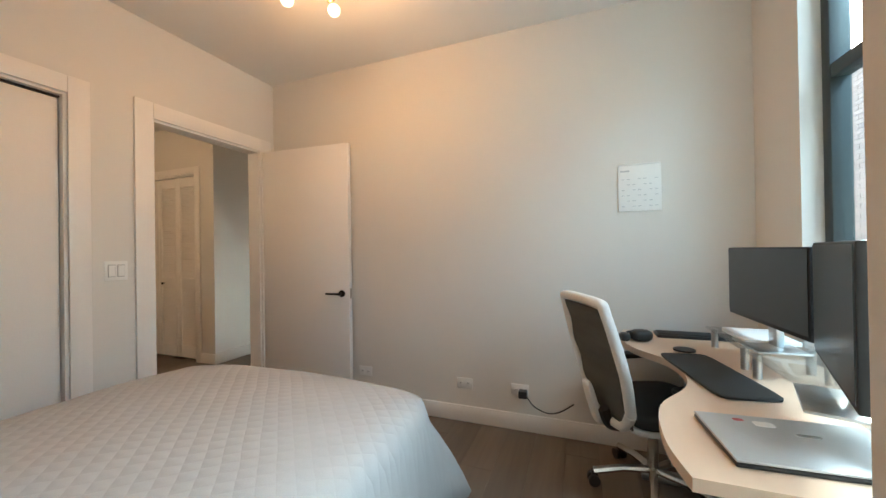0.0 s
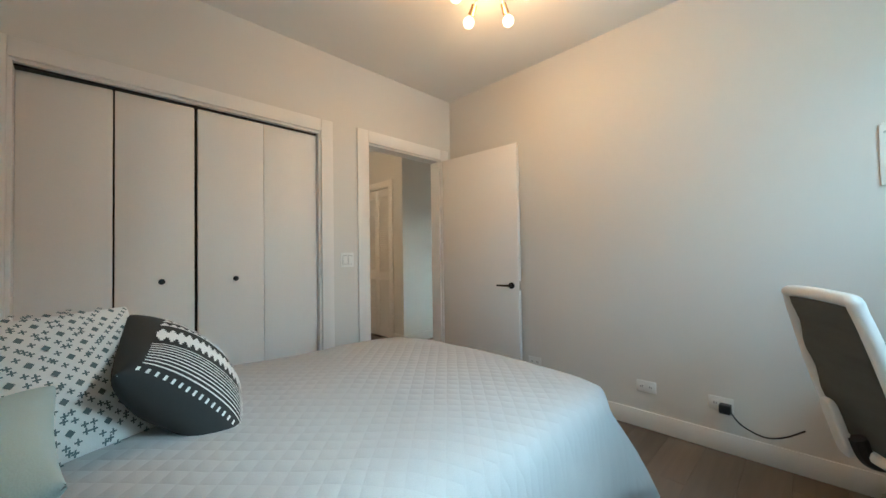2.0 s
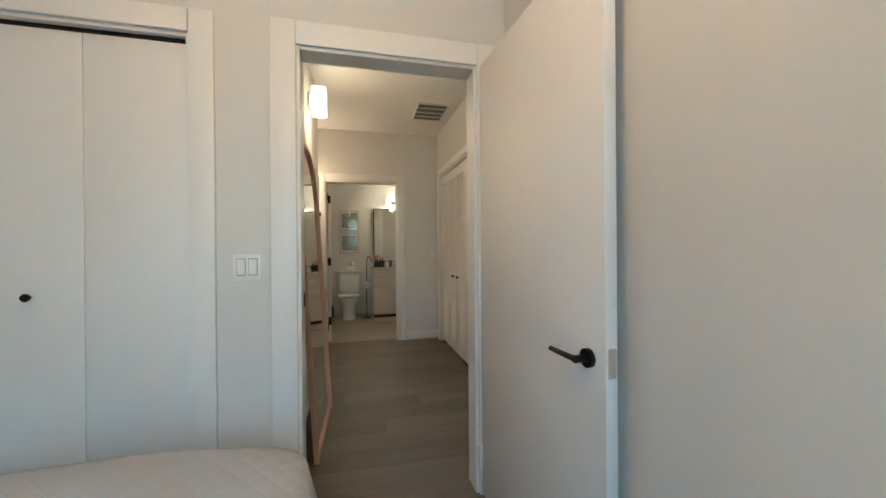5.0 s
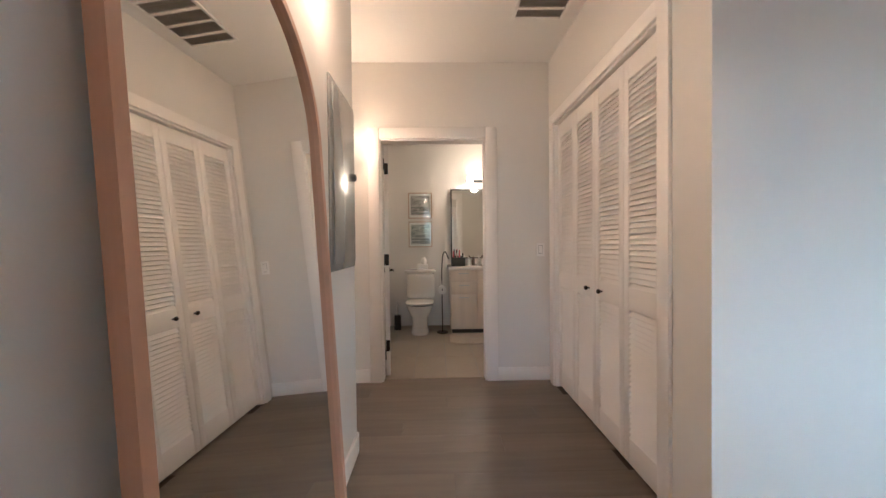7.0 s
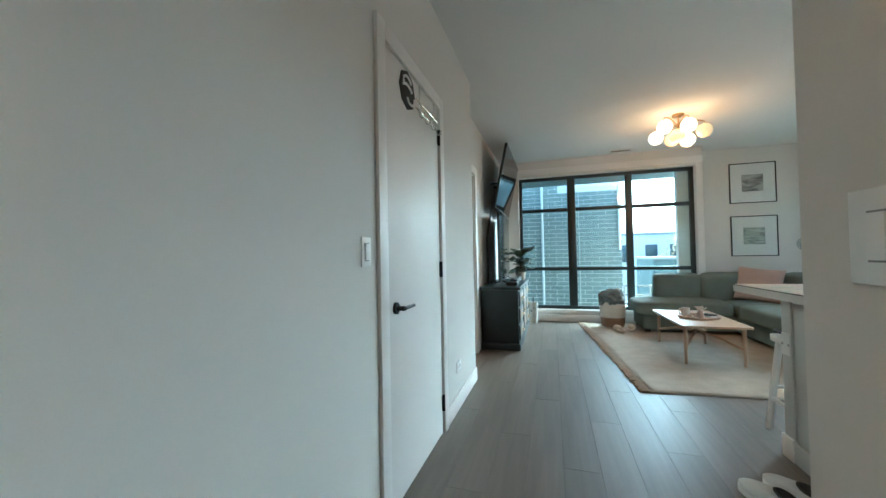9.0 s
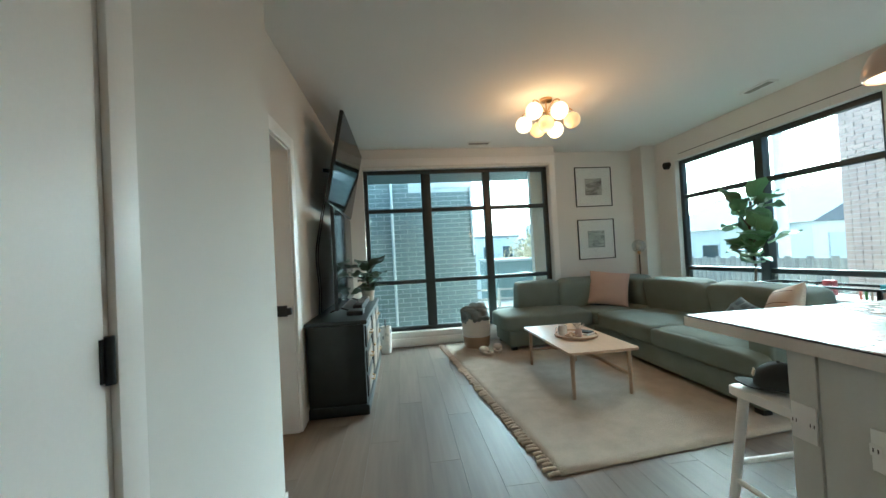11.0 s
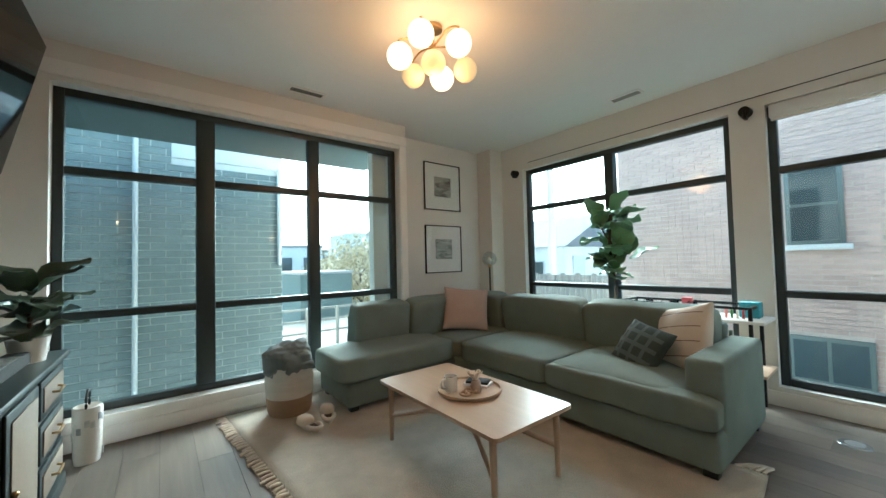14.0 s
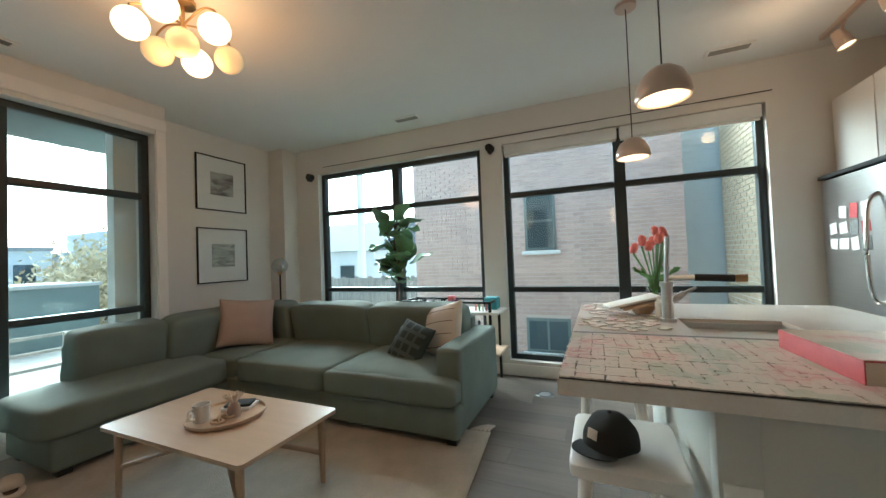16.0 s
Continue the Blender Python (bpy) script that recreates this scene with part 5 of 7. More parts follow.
for k in range(3):
    c = Vector((0.855 + 0.035 * k, 4.715 + 0.006 * k, TZ + 0.03))
    ring = [c + Vector((0.024 * math.cos(a), 0.024 * math.sin(a) * (0.4 if k % 2 else 1), 0.018 * math.sin(a) * (1 if k % 2 else 0.2))) for a in [i * math.tau / 14 for i in range(15)]]
    part("link", sweep(ring, 0.007, 8), OAKX, kn)
for k, (mm, w, l) in enumerate(((PAPER, 0.11, 0.16), (GREYDARK, 0.09, 0.14))):
    bk = thing("book", ("white notebook lying on the tray" if k == 0 else "dark notebook lying on another"), "book")
    part("cover", moved(box(-w / 2, w / 2, -l / 2, l / 2, 0, 0.014, 0.002), pose(1.065, 4.82, TZ + 0.009 + k * 0.0145, 0, 0, 24 + 8 * k)), mm, bk)

BASKET = pose(0.31, 6.26, 0) @ Matrix.Diagonal((0.86, 0.86, 0.95, 1)) @ pose(-0.29, -6.15, 0)
bask = thing("woven_basket", "white and tan woven rope basket by the window", "basket", m=BASKET)
part("upper_band", moved(lathe([(0.205, 0.16), (0.215, 0.30), (0.205, 0.41), (0.193, 0.41), (0.20, 0.30), (0.19, 0.17)], n=36), pose(0.29, 6.15, 0)), BASKETW, bask)
part("lower_band", moved(lathe([(0.0, 0.0), (0.175, 0.0), (0.195, 0.05), (0.2055, 0.16), (0.19, 0.17), (0.0, 0.05)], n=36), pose(0.29, 6.15, 0.0)), BASKETB, bask)
thr = thing("throw_blanket", "grey knitted throw bundled in the basket", "blanket", m=BASKET)
bm = bmesh.new()
bmesh.ops.create_icosphere(bm, subdivisions=5, radius=1.0)
for v in bm.verts:
    p = v.co.copy()
    w = 1 + 0.30 * noise.noise(p * 1.7) + 0.22 * abs(noise.noise(p * 3.5)) + 0.07 * noise.noise(p * 8)
    v.co = Vector((0.205 * p.x * w, 0.19 * p.y * w, 0.13 * p.z * w + (0.02 if p.z > 0 else -0.05 * abs(p.x))))
part("folds", moved(bm, pose(0.29, 6.13, 0.46)), THROW, thr, sharp=90)
bm = bmesh.new()
rowsb = []
for i in range(9):
    rowsb.append([bm.verts.new((0.20 + 0.03 * i, 5.925 - 0.02 * math.sin(j * 0.6) - 0.014 * math.sin(i * 1.6 + j * 0.2), 0.455 - 0.013 * j * (0.7 + 0.3 * math.sin(i * 0.8)))) for j in range(9)])
for a, b in zip(rowsb, rowsb[1:]):
    for j in range(8):
        bm.faces.new((a[j], a[j + 1], b[j + 1], b[j]))
hang = part("hanging_end", bm, THROW, thr, sharp=90)
hang.modifiers.new("thick", "SOLIDIFY").thickness = 0.012
for x, y, a in ((0.335, 5.83, 14), (0.50, 5.92, -16)):
    sl = thing("slipper", "cream fleece slipper with an open heel on the rug", "slipper", "slippers", pose(x, y, 0.013, 0, 0, a))
    outline = [(0.047 * math.cos(t) * (1.0 if math.sin(t) > 0 else 0.9), 0.125 * math.sin(t)) for t in [i * math.tau / 24 for i in range(24)]]
    part("sole", sheet(bmesh.new(), outline, 0.022), FRINGE, sl, sharp=50)
    part("footbed", sheet(bmesh.new(), [(x_ * 0.72, y_ * 0.72 - 0.02) for x_, y_ in outline], 0.026), BARK, sl, "dark worn footbed", sharp=50)
    bm = soft((0.108, 0.13, 0.09), 2.5, 9, 0.012, 3.0)
    for v in bm.verts:
        v.co.z = max(v.co.z, -0.012)
    part("vamp", moved(bm, pose(0, 0.062, 0.034)), CREAM, sl, "fleece upper", sharp=80)
    rim = [Vector((0.042 * math.cos(t), -0.045 + 0.072 * math.sin(t), 0.03 + 0.012 * (math.sin(t) > 0.2))) for t in [math.pi * (0.95 + 1.1 * i / 16) for i in range(17)]]
    part("rim", sweep(rim, 0.015, 8), CREAM, sl, "fluffy fleece rim", sharp=80)

# chandelier
ch = thing("globe_chandelier", "brass ceiling light with lit opal and amber globes", "ceiling lamp")
C = Vector((0.887, 4.972, 0))
part("canopy", moved(lathe([(0.0, 0.0), (0.062, 0.0), (0.062, -0.022), (0.02, -0.03), (0.0, -0.03)]), pose(C.x, C.y, CH)), BRASS, ch)
part("stem", rod((C.x, C.y, CH - 0.02), (C.x, C.y, 2.56), 0.008), BRASS, ch)
fw, rt2 = Vector((0.679, 0.734, 0)), Vector((0.734, -0.679, 0))
for lat, dep, z, lit in ((-0.205, -0.10, 2.465, 1), (-0.055, -0.19, 2.54, 1), (0.17, -0.13, 2.50, 1), (0.045, 0.10, 2.405, 1), (0.0, -0.02, 2.45, 0), (-0.16, 0.16, 2.47, 0), (0.205, 0.14, 2.475, 0)):
    z += 0.035
    p = C + rt2 * lat + fw * dep + Vector((0, 0, z))
    side = (rt2 * lat + fw * dep)
    top = p + Vector((0, 0, 0.105))
    part("arm", sweep(bezier([(C.x, C.y, 2.60), tuple(C + side * 0.6 + Vector((0, 0, min(2.68, z + 0.13)))), tuple(top), tuple(p + Vector((0, 0, 0.07)))], 5), 0.006), BRASS, ch)
    g = part("globe", ball(bmesh.new(), p, 0.08, u=28, v=18), BULB if lit else AMBER, ch, "lit opal glass globe" if lit else "amber glass globe")
    g.visible_shadow = False


def landscape_material(name, light, dark, scale):
    """An ink wash of soft drifting strata."""
    m = material(name, light, 0.8, vary=0.1, bump=0)
    t = m.node_tree
    co, mp, ns, rp = (t.nodes.new("ShaderNode" + k) for k in ("NewGeometry", "Mapping", "TexNoise", "ValToRGB"))
    mp.inputs["Scale"].default_value = (1.0, 1.0, 3.0)
    ns.inputs["Scale"].default_value, ns.inputs["Detail"].default_value, ns.inputs["Distortion"].default_value = scale, 4, 1.2
    els = rp.color_ramp.elements
    els[0].position, els[0].color = 0.36, (*dark, 1)
    els[1].position, els[1].color = 0.60, (*light, 1)
    t.links.new(co.outputs["Position"], mp.inputs[0])
    t.links.new(mp.outputs[0], ns.inputs["Vector"])
    t.links.new(ns.outputs[0], rp.inputs[0])
    t.links.new(rp.outputs[0], t.nodes["Principled BSDF"].inputs["Base Color"])
    return m


INKHILLS = landscape_material("ink_hills", (0.48, 0.47, 0.44), (0.17, 0.16, 0.15), 4.5)
INKFIELD = landscape_material("ink_field", (0.52, 0.54, 0.50), (0.24, 0.27, 0.25), 5.5)


def framed(name, label, axis, c, sign, a0, a1, z0, z1, frame_mat, mat_w, seed):
    """A framed print on a wall face at c, facing sign along the axis."""
    root = thing(name, label, "picture", "framed prints")
    f = 0.012
    lo, hi = sorted((c, c + sign * 0.022))
    for q in ((a0, a1, z0, z0 + f), (a0, a1, z1 - f, z1), (a0, a0 + f, z0 + f, z1 - f), (a1 - f, a1, z0 + f, z1 - f)):
        part("frame", abox(axis, lo, hi, *q, 0.002), frame_mat, root)
    lo, hi = sorted((c + sign * 0.002, c + sign * 0.010))
    part("mount", abox(axis, lo, hi, a0 + f, a1 - f, z0 + f, z1 - f), PAPER, root)
    w, h = a1 - a0, z1 - z0
    pa0, pa1, pz0, pz1 = a0 + w * mat_w, a1 - w * mat_w, z0 + h * (mat_w + 0.02), z1 - h * (mat_w + 0.02)
    lo, hi = sorted((c + sign * 0.0102, c + sign * 0.0115))
    part("print", abox(axis, lo, hi, pa0, pa1, pz0, pz1), INKHILLS if seed % 2 else INKFIELD, root, "pale landscape print")
    rr = random.Random(seed)
    for k in range(3 if mat_w < 0.2 else 0):
        zz = pz0 + (pz1 - pz0) * (0.08 + 0.14 * k)
        s = sorted((c + sign * (0.0117 + 0.0004 * k), c + sign * (0.0124 + 0.0004 * k)))
        aa = pa0 + (pa1 - pa0) * rr.uniform(0.0, 0.25)
        ab = pa1 - (pa1 - pa0) * rr.uniform(0.0, 0.3)
        part("ink_shape", abox(axis, *s, aa, ab, zz, zz + (pz1 - pz0) * rr.uniform(0.04, 0.11)), ARTDARK, root)
    lo, hi = sorted((c + sign * 0.0165, c + sign * 0.0175))
    gl = part("glazing", abox(axis, lo, hi, a0 + f, a1 - f, z0 + f, z1 - f), CLEARGLASS, root)
    gl.visible_shadow = False
    return root


framed("framed_print", "black framed landscape print in a white mount", "y", 6.86, -1, 2.115, 2.715, 1.865, 2.485, BLACKMETAL, 0.27, 1)
framed("framed_print", "black framed field print in a white mount", "y", 6.86, -1, 2.115, 2.715, 1.045, 1.665, BLACKMETAL, 0.27, 2)

fl = thing("floor_lamp", "slim floor lamp with a clear glass globe", "floor lamp")
part("base", moved(lathe([(0.0, 0.0), (0.13, 0.0), (0.13, 0.018), (0.0, 0.022)]), pose(2.80, 6.40, 0.0)), BLACKMETAL, fl)
part("pole", rod((2.80, 6.40, 0.02), (2.80, 6.40, 1.10), 0.01), BLACKMETAL, fl)
part("collar", rod((2.80, 6.40, 1.10), (2.80, 6.40, 1.14), 0.025), BRASS, fl)
part("globe", ball(bmesh.new(), (2.80, 6.40, 1.21), 0.095, u=28, v=18), GLOBEGLASS, fl, "clear glass globe")
part("bulb", ball(bmesh.new(), (2.80, 6.40, 1.19), 0.028), PLASTICWHITE, fl)

fig = thing("fig_tree", "fiddle-leaf fig in a pot behind the sofa", "plant")
part("pot", moved(lathe([(0.0, 0.0), (0.12, 0.0), (0.155, 0.28), (0.14, 0.28), (0.0, 0.25)]), pose(3.02, 4.90, 0)), CERAMIC, fig)
part("trunk", sweep(bezier([(3.02, 4.90, 0.25), (3.03, 4.93, 0.6), (3.01, 4.88, 0.95), (3.03, 4.94, 1.3), (3.02, 4.90, 1.62)]), 0.012), BARK, fig)
for k in range(3):
    part("branch", sweep(bezier([(3.02, 4.90, 1.05 + 0.13 * k), (3.01, 4.90 + (-1) ** k * 0.08, 1.14 + 0.15 * k), (3.0, 4.90 + (-1) ** k * 0.13, 1.24 + 0.15 * k)]), 0.007), BARK, fig)
spots = []
for k in range(44):
    z = 0.98 + 0.68 * (k / 43)
    side = rng.uniform(-0.17, 0.17) if 0.2 < k / 43 < 0.95 else 0.0
    spots.append(((3.02, 4.90 + side, z), k * 137.5 + rng.uniform(-20, 20), rng.uniform(-5, 75)))
leaves(fig, spots, LEAF, [(0.24, 0.21), (0.27, 0.23), (0.20, 0.175)], 0.18, 8)

cart = thing("bar_cart", "black metal bar cart with white shelves behind the sofa", "bar cart", m=pose(0.0, 0.235, 0.0))
for x in (2.88, 3.20):
    for y in (3.60, 4.54):
        part("post", box(x - 0.012, x + 0.012, y - 0.012, y + 0.012, 0.0, 0.80, 0.002), BLACKMETAL, cart)
for z in (0.30, 0.68):
    part("shelf", box(2.855, 3.225, 3.52, 4.60, z, z + 0.022, 0.003), BIRCH if z < 0.5 else TRIM, cart)
for x in (2.88, 3.20):
    part("rail", box(x - 0.010, x + 0.010, 3.61, 4.53, 0.78, 0.80, 0.002), BLACKMETAL, cart)
for y in (3.60, 4.54):
    part("rail", box(2.89, 3.19, y - 0.010, y + 0.010, 0.78, 0.80, 0.002), BLACKMETAL, cart)
for k in range(9):
    x, y = 2.94 + 0.1 * (k % 3), 3.98 + 0.085 * (k // 3) * 2 + 0.03 * (k % 2)
    gl = thing("drinking_glass", "clear stemless glass on the bar cart", "glass", "bar cart glasses", m=pose(0.0, 0.235, 0.0))
    part("bowl", moved(lathe([(0.0, 0.0), (0.028, 0.0), (0.04, 0.04), (0.034, 0.11), (0.032, 0.11), (0.037, 0.04), (0.0, 0.006)], n=20), pose(x, y, 0.703)), CLEARGLASS, gl)
for k in range(5):
    tube = thing("glass_tube", "thin glass spice tube standing on the bar cart", "jar", "glass tubes", m=pose(0.0, 0.235, 0.0))
    part("tube_glass", rod((2.95, 3.62 + 0.035 * k, 0.703), (2.95, 3.62 + 0.035 * k, 0.86), 0.012, n=12), CLEARGLASS, tube)
    part("contents", rod((2.95, 3.62 + 0.035 * k, 0.706), (2.95, 3.62 + 0.035 * k, 0.77), 0.009, n=12), (BLUSH, REDBOX, CREAM, STEMGREEN, PINKPETAL)[k], tube)
rb = thing("red_box", "small red box on the bar cart", "box", m=pose(0.0, 0.235, 0.0))
part("carton", box(3.06, 3.12, 4.03, 4.10, 0.703, 0.83, 0.002), REDBOX, rb)
tb = thing("teal_box", "teal carton on the bar cart", "box", m=pose(0.0, 0.235, 0.0))
part("carton", box(3.04, 3.16, 3.58, 3.70, 0.703, 0.82, 0.002), TEALBOX, tb)
for k in range(3):
    bt = thing("bottle", "dark glass bottle on the lower cart shelf", "bottle", "cart bottles", m=pose(0.0, 0.235, 0.0))
    part("glass", moved(lathe([(0.0, 0.0), (0.036, 0.0), (0.037, 0.17), (0.014, 0.22), (0.013, 0.28), (0.0, 0.28)], n=18), pose(3.0, 3.75 + 0.2 * k, 0.323)), (LEAFDARK, BARK, CLEARGLASS)[k], bt)

fv = thing("floor_outlet", "round brass floor outlet cover", "floor outlet")
part("ring", moved(lathe([(0.0, 0.0), (0.075, 0.0), (0.072, 0.005), (0.0, 0.006)], n=32), pose(2.86, 3.36, 0.0)), PANELGREY, fv)
part("lid", moved(lathe([(0.0, 0.006), (0.045, 0.006), (0.044, 0.009), (0.0, 0.009)], n=28), pose(2.86, 3.36, 0.0)), STEEL, fv)

# shades over the windows
for a0, a1 in ((1.61, 2.655), (2.675, 3.745)):
    sh = thing("roller_shade", "white rolled-up window shade over the kitchen window", "window shade", "roller shades")
    part("roll", box(3.305, 3.36, a0, a1, 2.275, 2.385, 0.012), WHITELINEN, sh)
    part("hem_bar", box(3.325, 3.34, a0 + 0.01, a1 - 0.01, 2.255, 2.277, 0.003), PLASTICWHITE, sh)
wsh = thing("curtain_track", "thin dark wire track above the east windows", "curtain track")
part("wire", rod((3.285, 1.55, 2.47), (3.285, 6.12, 2.47), 0.004, n=8), BLACKMETAL, wsh)
for y in (3.88, 6.33):
    bl = thing("shade_bracket", "black shade bracket at the window head", "bracket", "shade brackets")
    bm = cyl(bmesh.new(), (3.298, y, 2.36), (3.225, y, 2.36), 0.045, 0.04, n=20)
    bx(bm, 3.215, 3.298, y - 0.012, y + 0.012, 2.30, 2.36, 0.004)
    part("cap", bm, BLACKMETAL, bl)
setting("window_head_trim", box(-1.40, 1.66, 6.53, 6.549, 2.50, 2.60, 0.004), TRIM, "white painted trim band above the north window", "trim")
setting("window_side_trim", box(1.575, 1.655, 6.532, 6.549, 0.118, 2.499, 0.004), TRIM, "white painted trim beside the north window", "trim")

# ---------------------------------------------------------------- kitchen
isl = thing("kitchen_island", "pale grey kitchen island with a white stone worktop", "kitchen island")
part("body", box(0.665, 2.03, 1.84, 2.63, 0.10, 0.868, 0.003), ISLANDPAINT, isl)
part("toe_kick", box(0.70, 2.0, 1.90, 2.60, 0.0, 0.10), GREYDARK, isl)
part("corner_post", box(0.655, 0.72, 2.56, 2.645, 0.0, 0.868, 0.003), ISLANDPAINT, isl)
part("skirting", box(0.648, 0.664, 1.84, 2.555, 0.0, 0.11, 0.003), ISLANDPAINT, isl)
part("skirting", box(0.642, 0.725, 2.557, 2.657, 0.0, 0.12, 0.003), TRIM, isl)
top = bmesh.new()
gx, gy = (0.575, 1.19, 1.56, 2.08), (1.79, 2.19, 2.56, 2.99)
gv = [[top.verts.new((x, y, 0.87)) for y in gy] for x in gx]
cells = [top.faces.new((gv[i][j], gv[i + 1][j], gv[i + 1][j + 1], gv[i][j + 1])) for i in range(3) for j in range(3) if (i, j) != (1, 1)]
up = bmesh.ops.extrude_face_region(top, geom=cells)
bmesh.ops.translate(top, vec=(0, 0, 0.04), verts=[v for v in up["geom"] if isinstance(v, bmesh.types.BMVert)])
bmesh.ops.recalc_face_normals(top, faces=top.faces)
part("worktop", top, STONE, isl, "white quartz worktop")
bm = box(1.195, 1.555, 2.195, 2.555, 0.69, 0.70)
for q in ((1.185, 1.195, 2.185, 2.565), (1.555, 1.565, 2.185, 2.565), (1.195, 1.555, 2.185, 2.195), (1.195, 1.555, 2.555, 2.565)):
    bx(bm, *q, 0.69, 0.895)
part("sink_bowl", bm, STEEL, isl, "stainless steel sink bowl")
dw = thing("dishwasher", "stainless dishwasher with a black control strip", "dishwasher")
part("door", box(0.672, 1.27, 1.805, 1.838, 0.11, 0.74, 0.006), STEEL, dw)
part("control_strip", box(0.672, 1.27, 1.80, 1.838, 0.745, 0.862, 0.008), PLASTICBLACK, dw)
plate("wall_outlet", "white outlet on the island side", pose(0.665, 2.40, 0.62, 0, 0, -90), 0.074, 0.118, "outlet")
plate("wall_outlet", "white outlet on the island corner post", pose(0.655, 2.60, 0.62, 0, 0, -90), 0.074, 0.118, "outlet")

fa = thing("kitchen_faucet", "brushed steel faucet with a pull-down sprayer", "faucet")
part("base", rod((1.47, 2.61, 0.91), (1.47, 2.61, 0.925), 0.032, n=24), STEEL, fa)
part("body", rod((1.47, 2.61, 0.925), (1.47, 2.61, 1.07), 0.024, 0.022, n=24), STEEL, fa)
part("column", rod((1.47, 2.61, 1.07), (1.465, 2.60, 1.285), 0.010), STEEL, fa)
part("collar", rod((1.47, 2.61, 1.065), (1.47, 2.61, 1.085), 0.028, n=24), STEEL, fa)
part("valve", rod((1.47, 2.59, 1.0), (1.475, 2.545, 1.035), 0.014), STEEL, fa)
part("lever", rod((1.475, 2.545, 1.035), (1.475, 2.50, 1.06), 0.007), STEEL, fa)
part("spout", rod((1.47, 2.60, 1.10), (1.445, 2.50, 1.105), 0.012), STEEL, fa)
part("sprayer", rod((1.445, 2.51, 1.105), (1.435, 2.375, 1.10), 0.015), PLASTICBLACK, fa, "black sprayer grip")
part("sprayer_tip", rod((1.435, 2.375, 1.10), (1.433, 2.335, 1.10), 0.016), BRASS, fa)
cb = thing("wooden_dish", "small brown wooden dish on the worktop", "dish", m=pose(1.66, 2.69, 0.911))
part("bowl", lathe([(0.0, 0.0), (0.035, 0.0), (0.07, 0.05), (0.066, 0.052), (0.03, 0.008), (0.0, 0.008)], n=28), OAKLEG, cb)
for k, (mm, w, l) in enumerate(((OAKX, 0.15, 0.17), (PAPER, 0.14, 0.24))):
    nb = thing("small_board", ("thin wooden board lying tilted on the dish" if k == 0 else "white notepad lying tilted on the wooden board"), "board")
    part("slab", moved(box(-w / 2, w / 2, -l / 2, l / 2, 0, 0.012, 0.003), pose(1.66, 2.71 + 0.03 * k, 0.955 + 0.014 * k, -13, 0, 12)), mm, nb)
soap = thing("soap_bottle", "small white soap bottle beside the faucet", "bottle")
part("bottle", moved(lathe([(0.0, 0.0), (0.022, 0.0), (0.023, 0.07), (0.012, 0.085), (0.012, 0.10), (0.0, 0.10)], n=20), pose(1.56, 2.625, 0.911)), CERAMIC, soap)
tv_ = thing("tulip_vase", "glass vase of coral tulips on the worktop", "flowers")
part("vase", moved(lathe([(0.0, 0.0), (0.045, 0.0), (0.05, 0.10), (0.04, 0.16), (0.037, 0.16), (0.046, 0.10), (0.0, 0.01)], n=24), pose(1.90, 2.60, 0.91)), CLEARGLASS, tv_)
for k in range(11):
    a = k * 2.4
    s = 0.03 + 0.11 * ((k * 0.618) % 1)
    tip = Vector((1.90 + s * math.cos(a), 2.60 + s * math.sin(a), 1.27 - s * 0.45 + 0.03 * (k % 3)))
    part("stalk", sweep([(1.90, 2.60, 0.93), (1.90 + 0.3 * s * math.cos(a), 2.60 + 0.3 * s * math.sin(a), 1.08), tuple(tip)], 0.004, 6), STEMGREEN, tv_)
    fl_ = part("petals", moved(lathe([(0.0, -0.005), (0.016, 0.0), (0.022, 0.02), (0.016, 0.045), (0.006, 0.052), (0.0, 0.045)], n=10), pose(*tip, 20 * math.sin(a), 20 * math.cos(a), 0)), PINKPETAL, tv_, "coral tulip head", sharp=60)
    if k % 2:
        lf = part("leaf", moved(leaf_blade(0.17, 0.035, 0.3), pose(1.90, 2.60, 1.0, 65, 0, math.degrees(a))), STEMGREEN, tv_, sharp=80)

bxp = thing("puzzle_box", "red and floral jigsaw puzzle box on the worktop", "box", m=pose(0.885, 2.14, 0.912, 0, 0, 4))
part("carton", box(-0.17, 0.17, -0.235, 0.235, 0.0, 0.058, 0.002), REDBOX, bxp)
for s, mm in ((-0.21, STEMGREEN), (0.21, CREAM)):
    part("end_print", box(-0.1712, -0.1702, s - 0.022, s + 0.022, 0.004, 0.054), mm, bxp)
part("label_bar", box(-0.1712, -0.1702, 0.06, 0.15, 0.02, 0.036), PAPER, bxp)
part("label_bar", box(-0.1712, -0.1702, -0.16, -0.07, 0.02, 0.036), PAPER, bxp)
for yy in (0.035, -0.02):
    fc = bpy.data.curves.new("count", "FONT")
    fc.body, fc.size, fc.extrude, fc.align_x = "1000", 0.026, 0.0004, "CENTER"
    ob = new("count_text", fc)
    dg = bpy.context.evaluated_depsgraph_get()
    me = bpy.data.meshes.new_from_object(ob.evaluated_get(dg))
    bpy.data.objects.remove(ob)
    me.materials.clear()
    me.materials.append(PAPER)
    ob = new("count_text", me)
    ob.parent = bxp
    ob.matrix_local = Matrix.Translation((-0.1715, yy, 0.019)) @ Euler((radians(90), 0, radians(-90))).to_matrix().to_4x4()


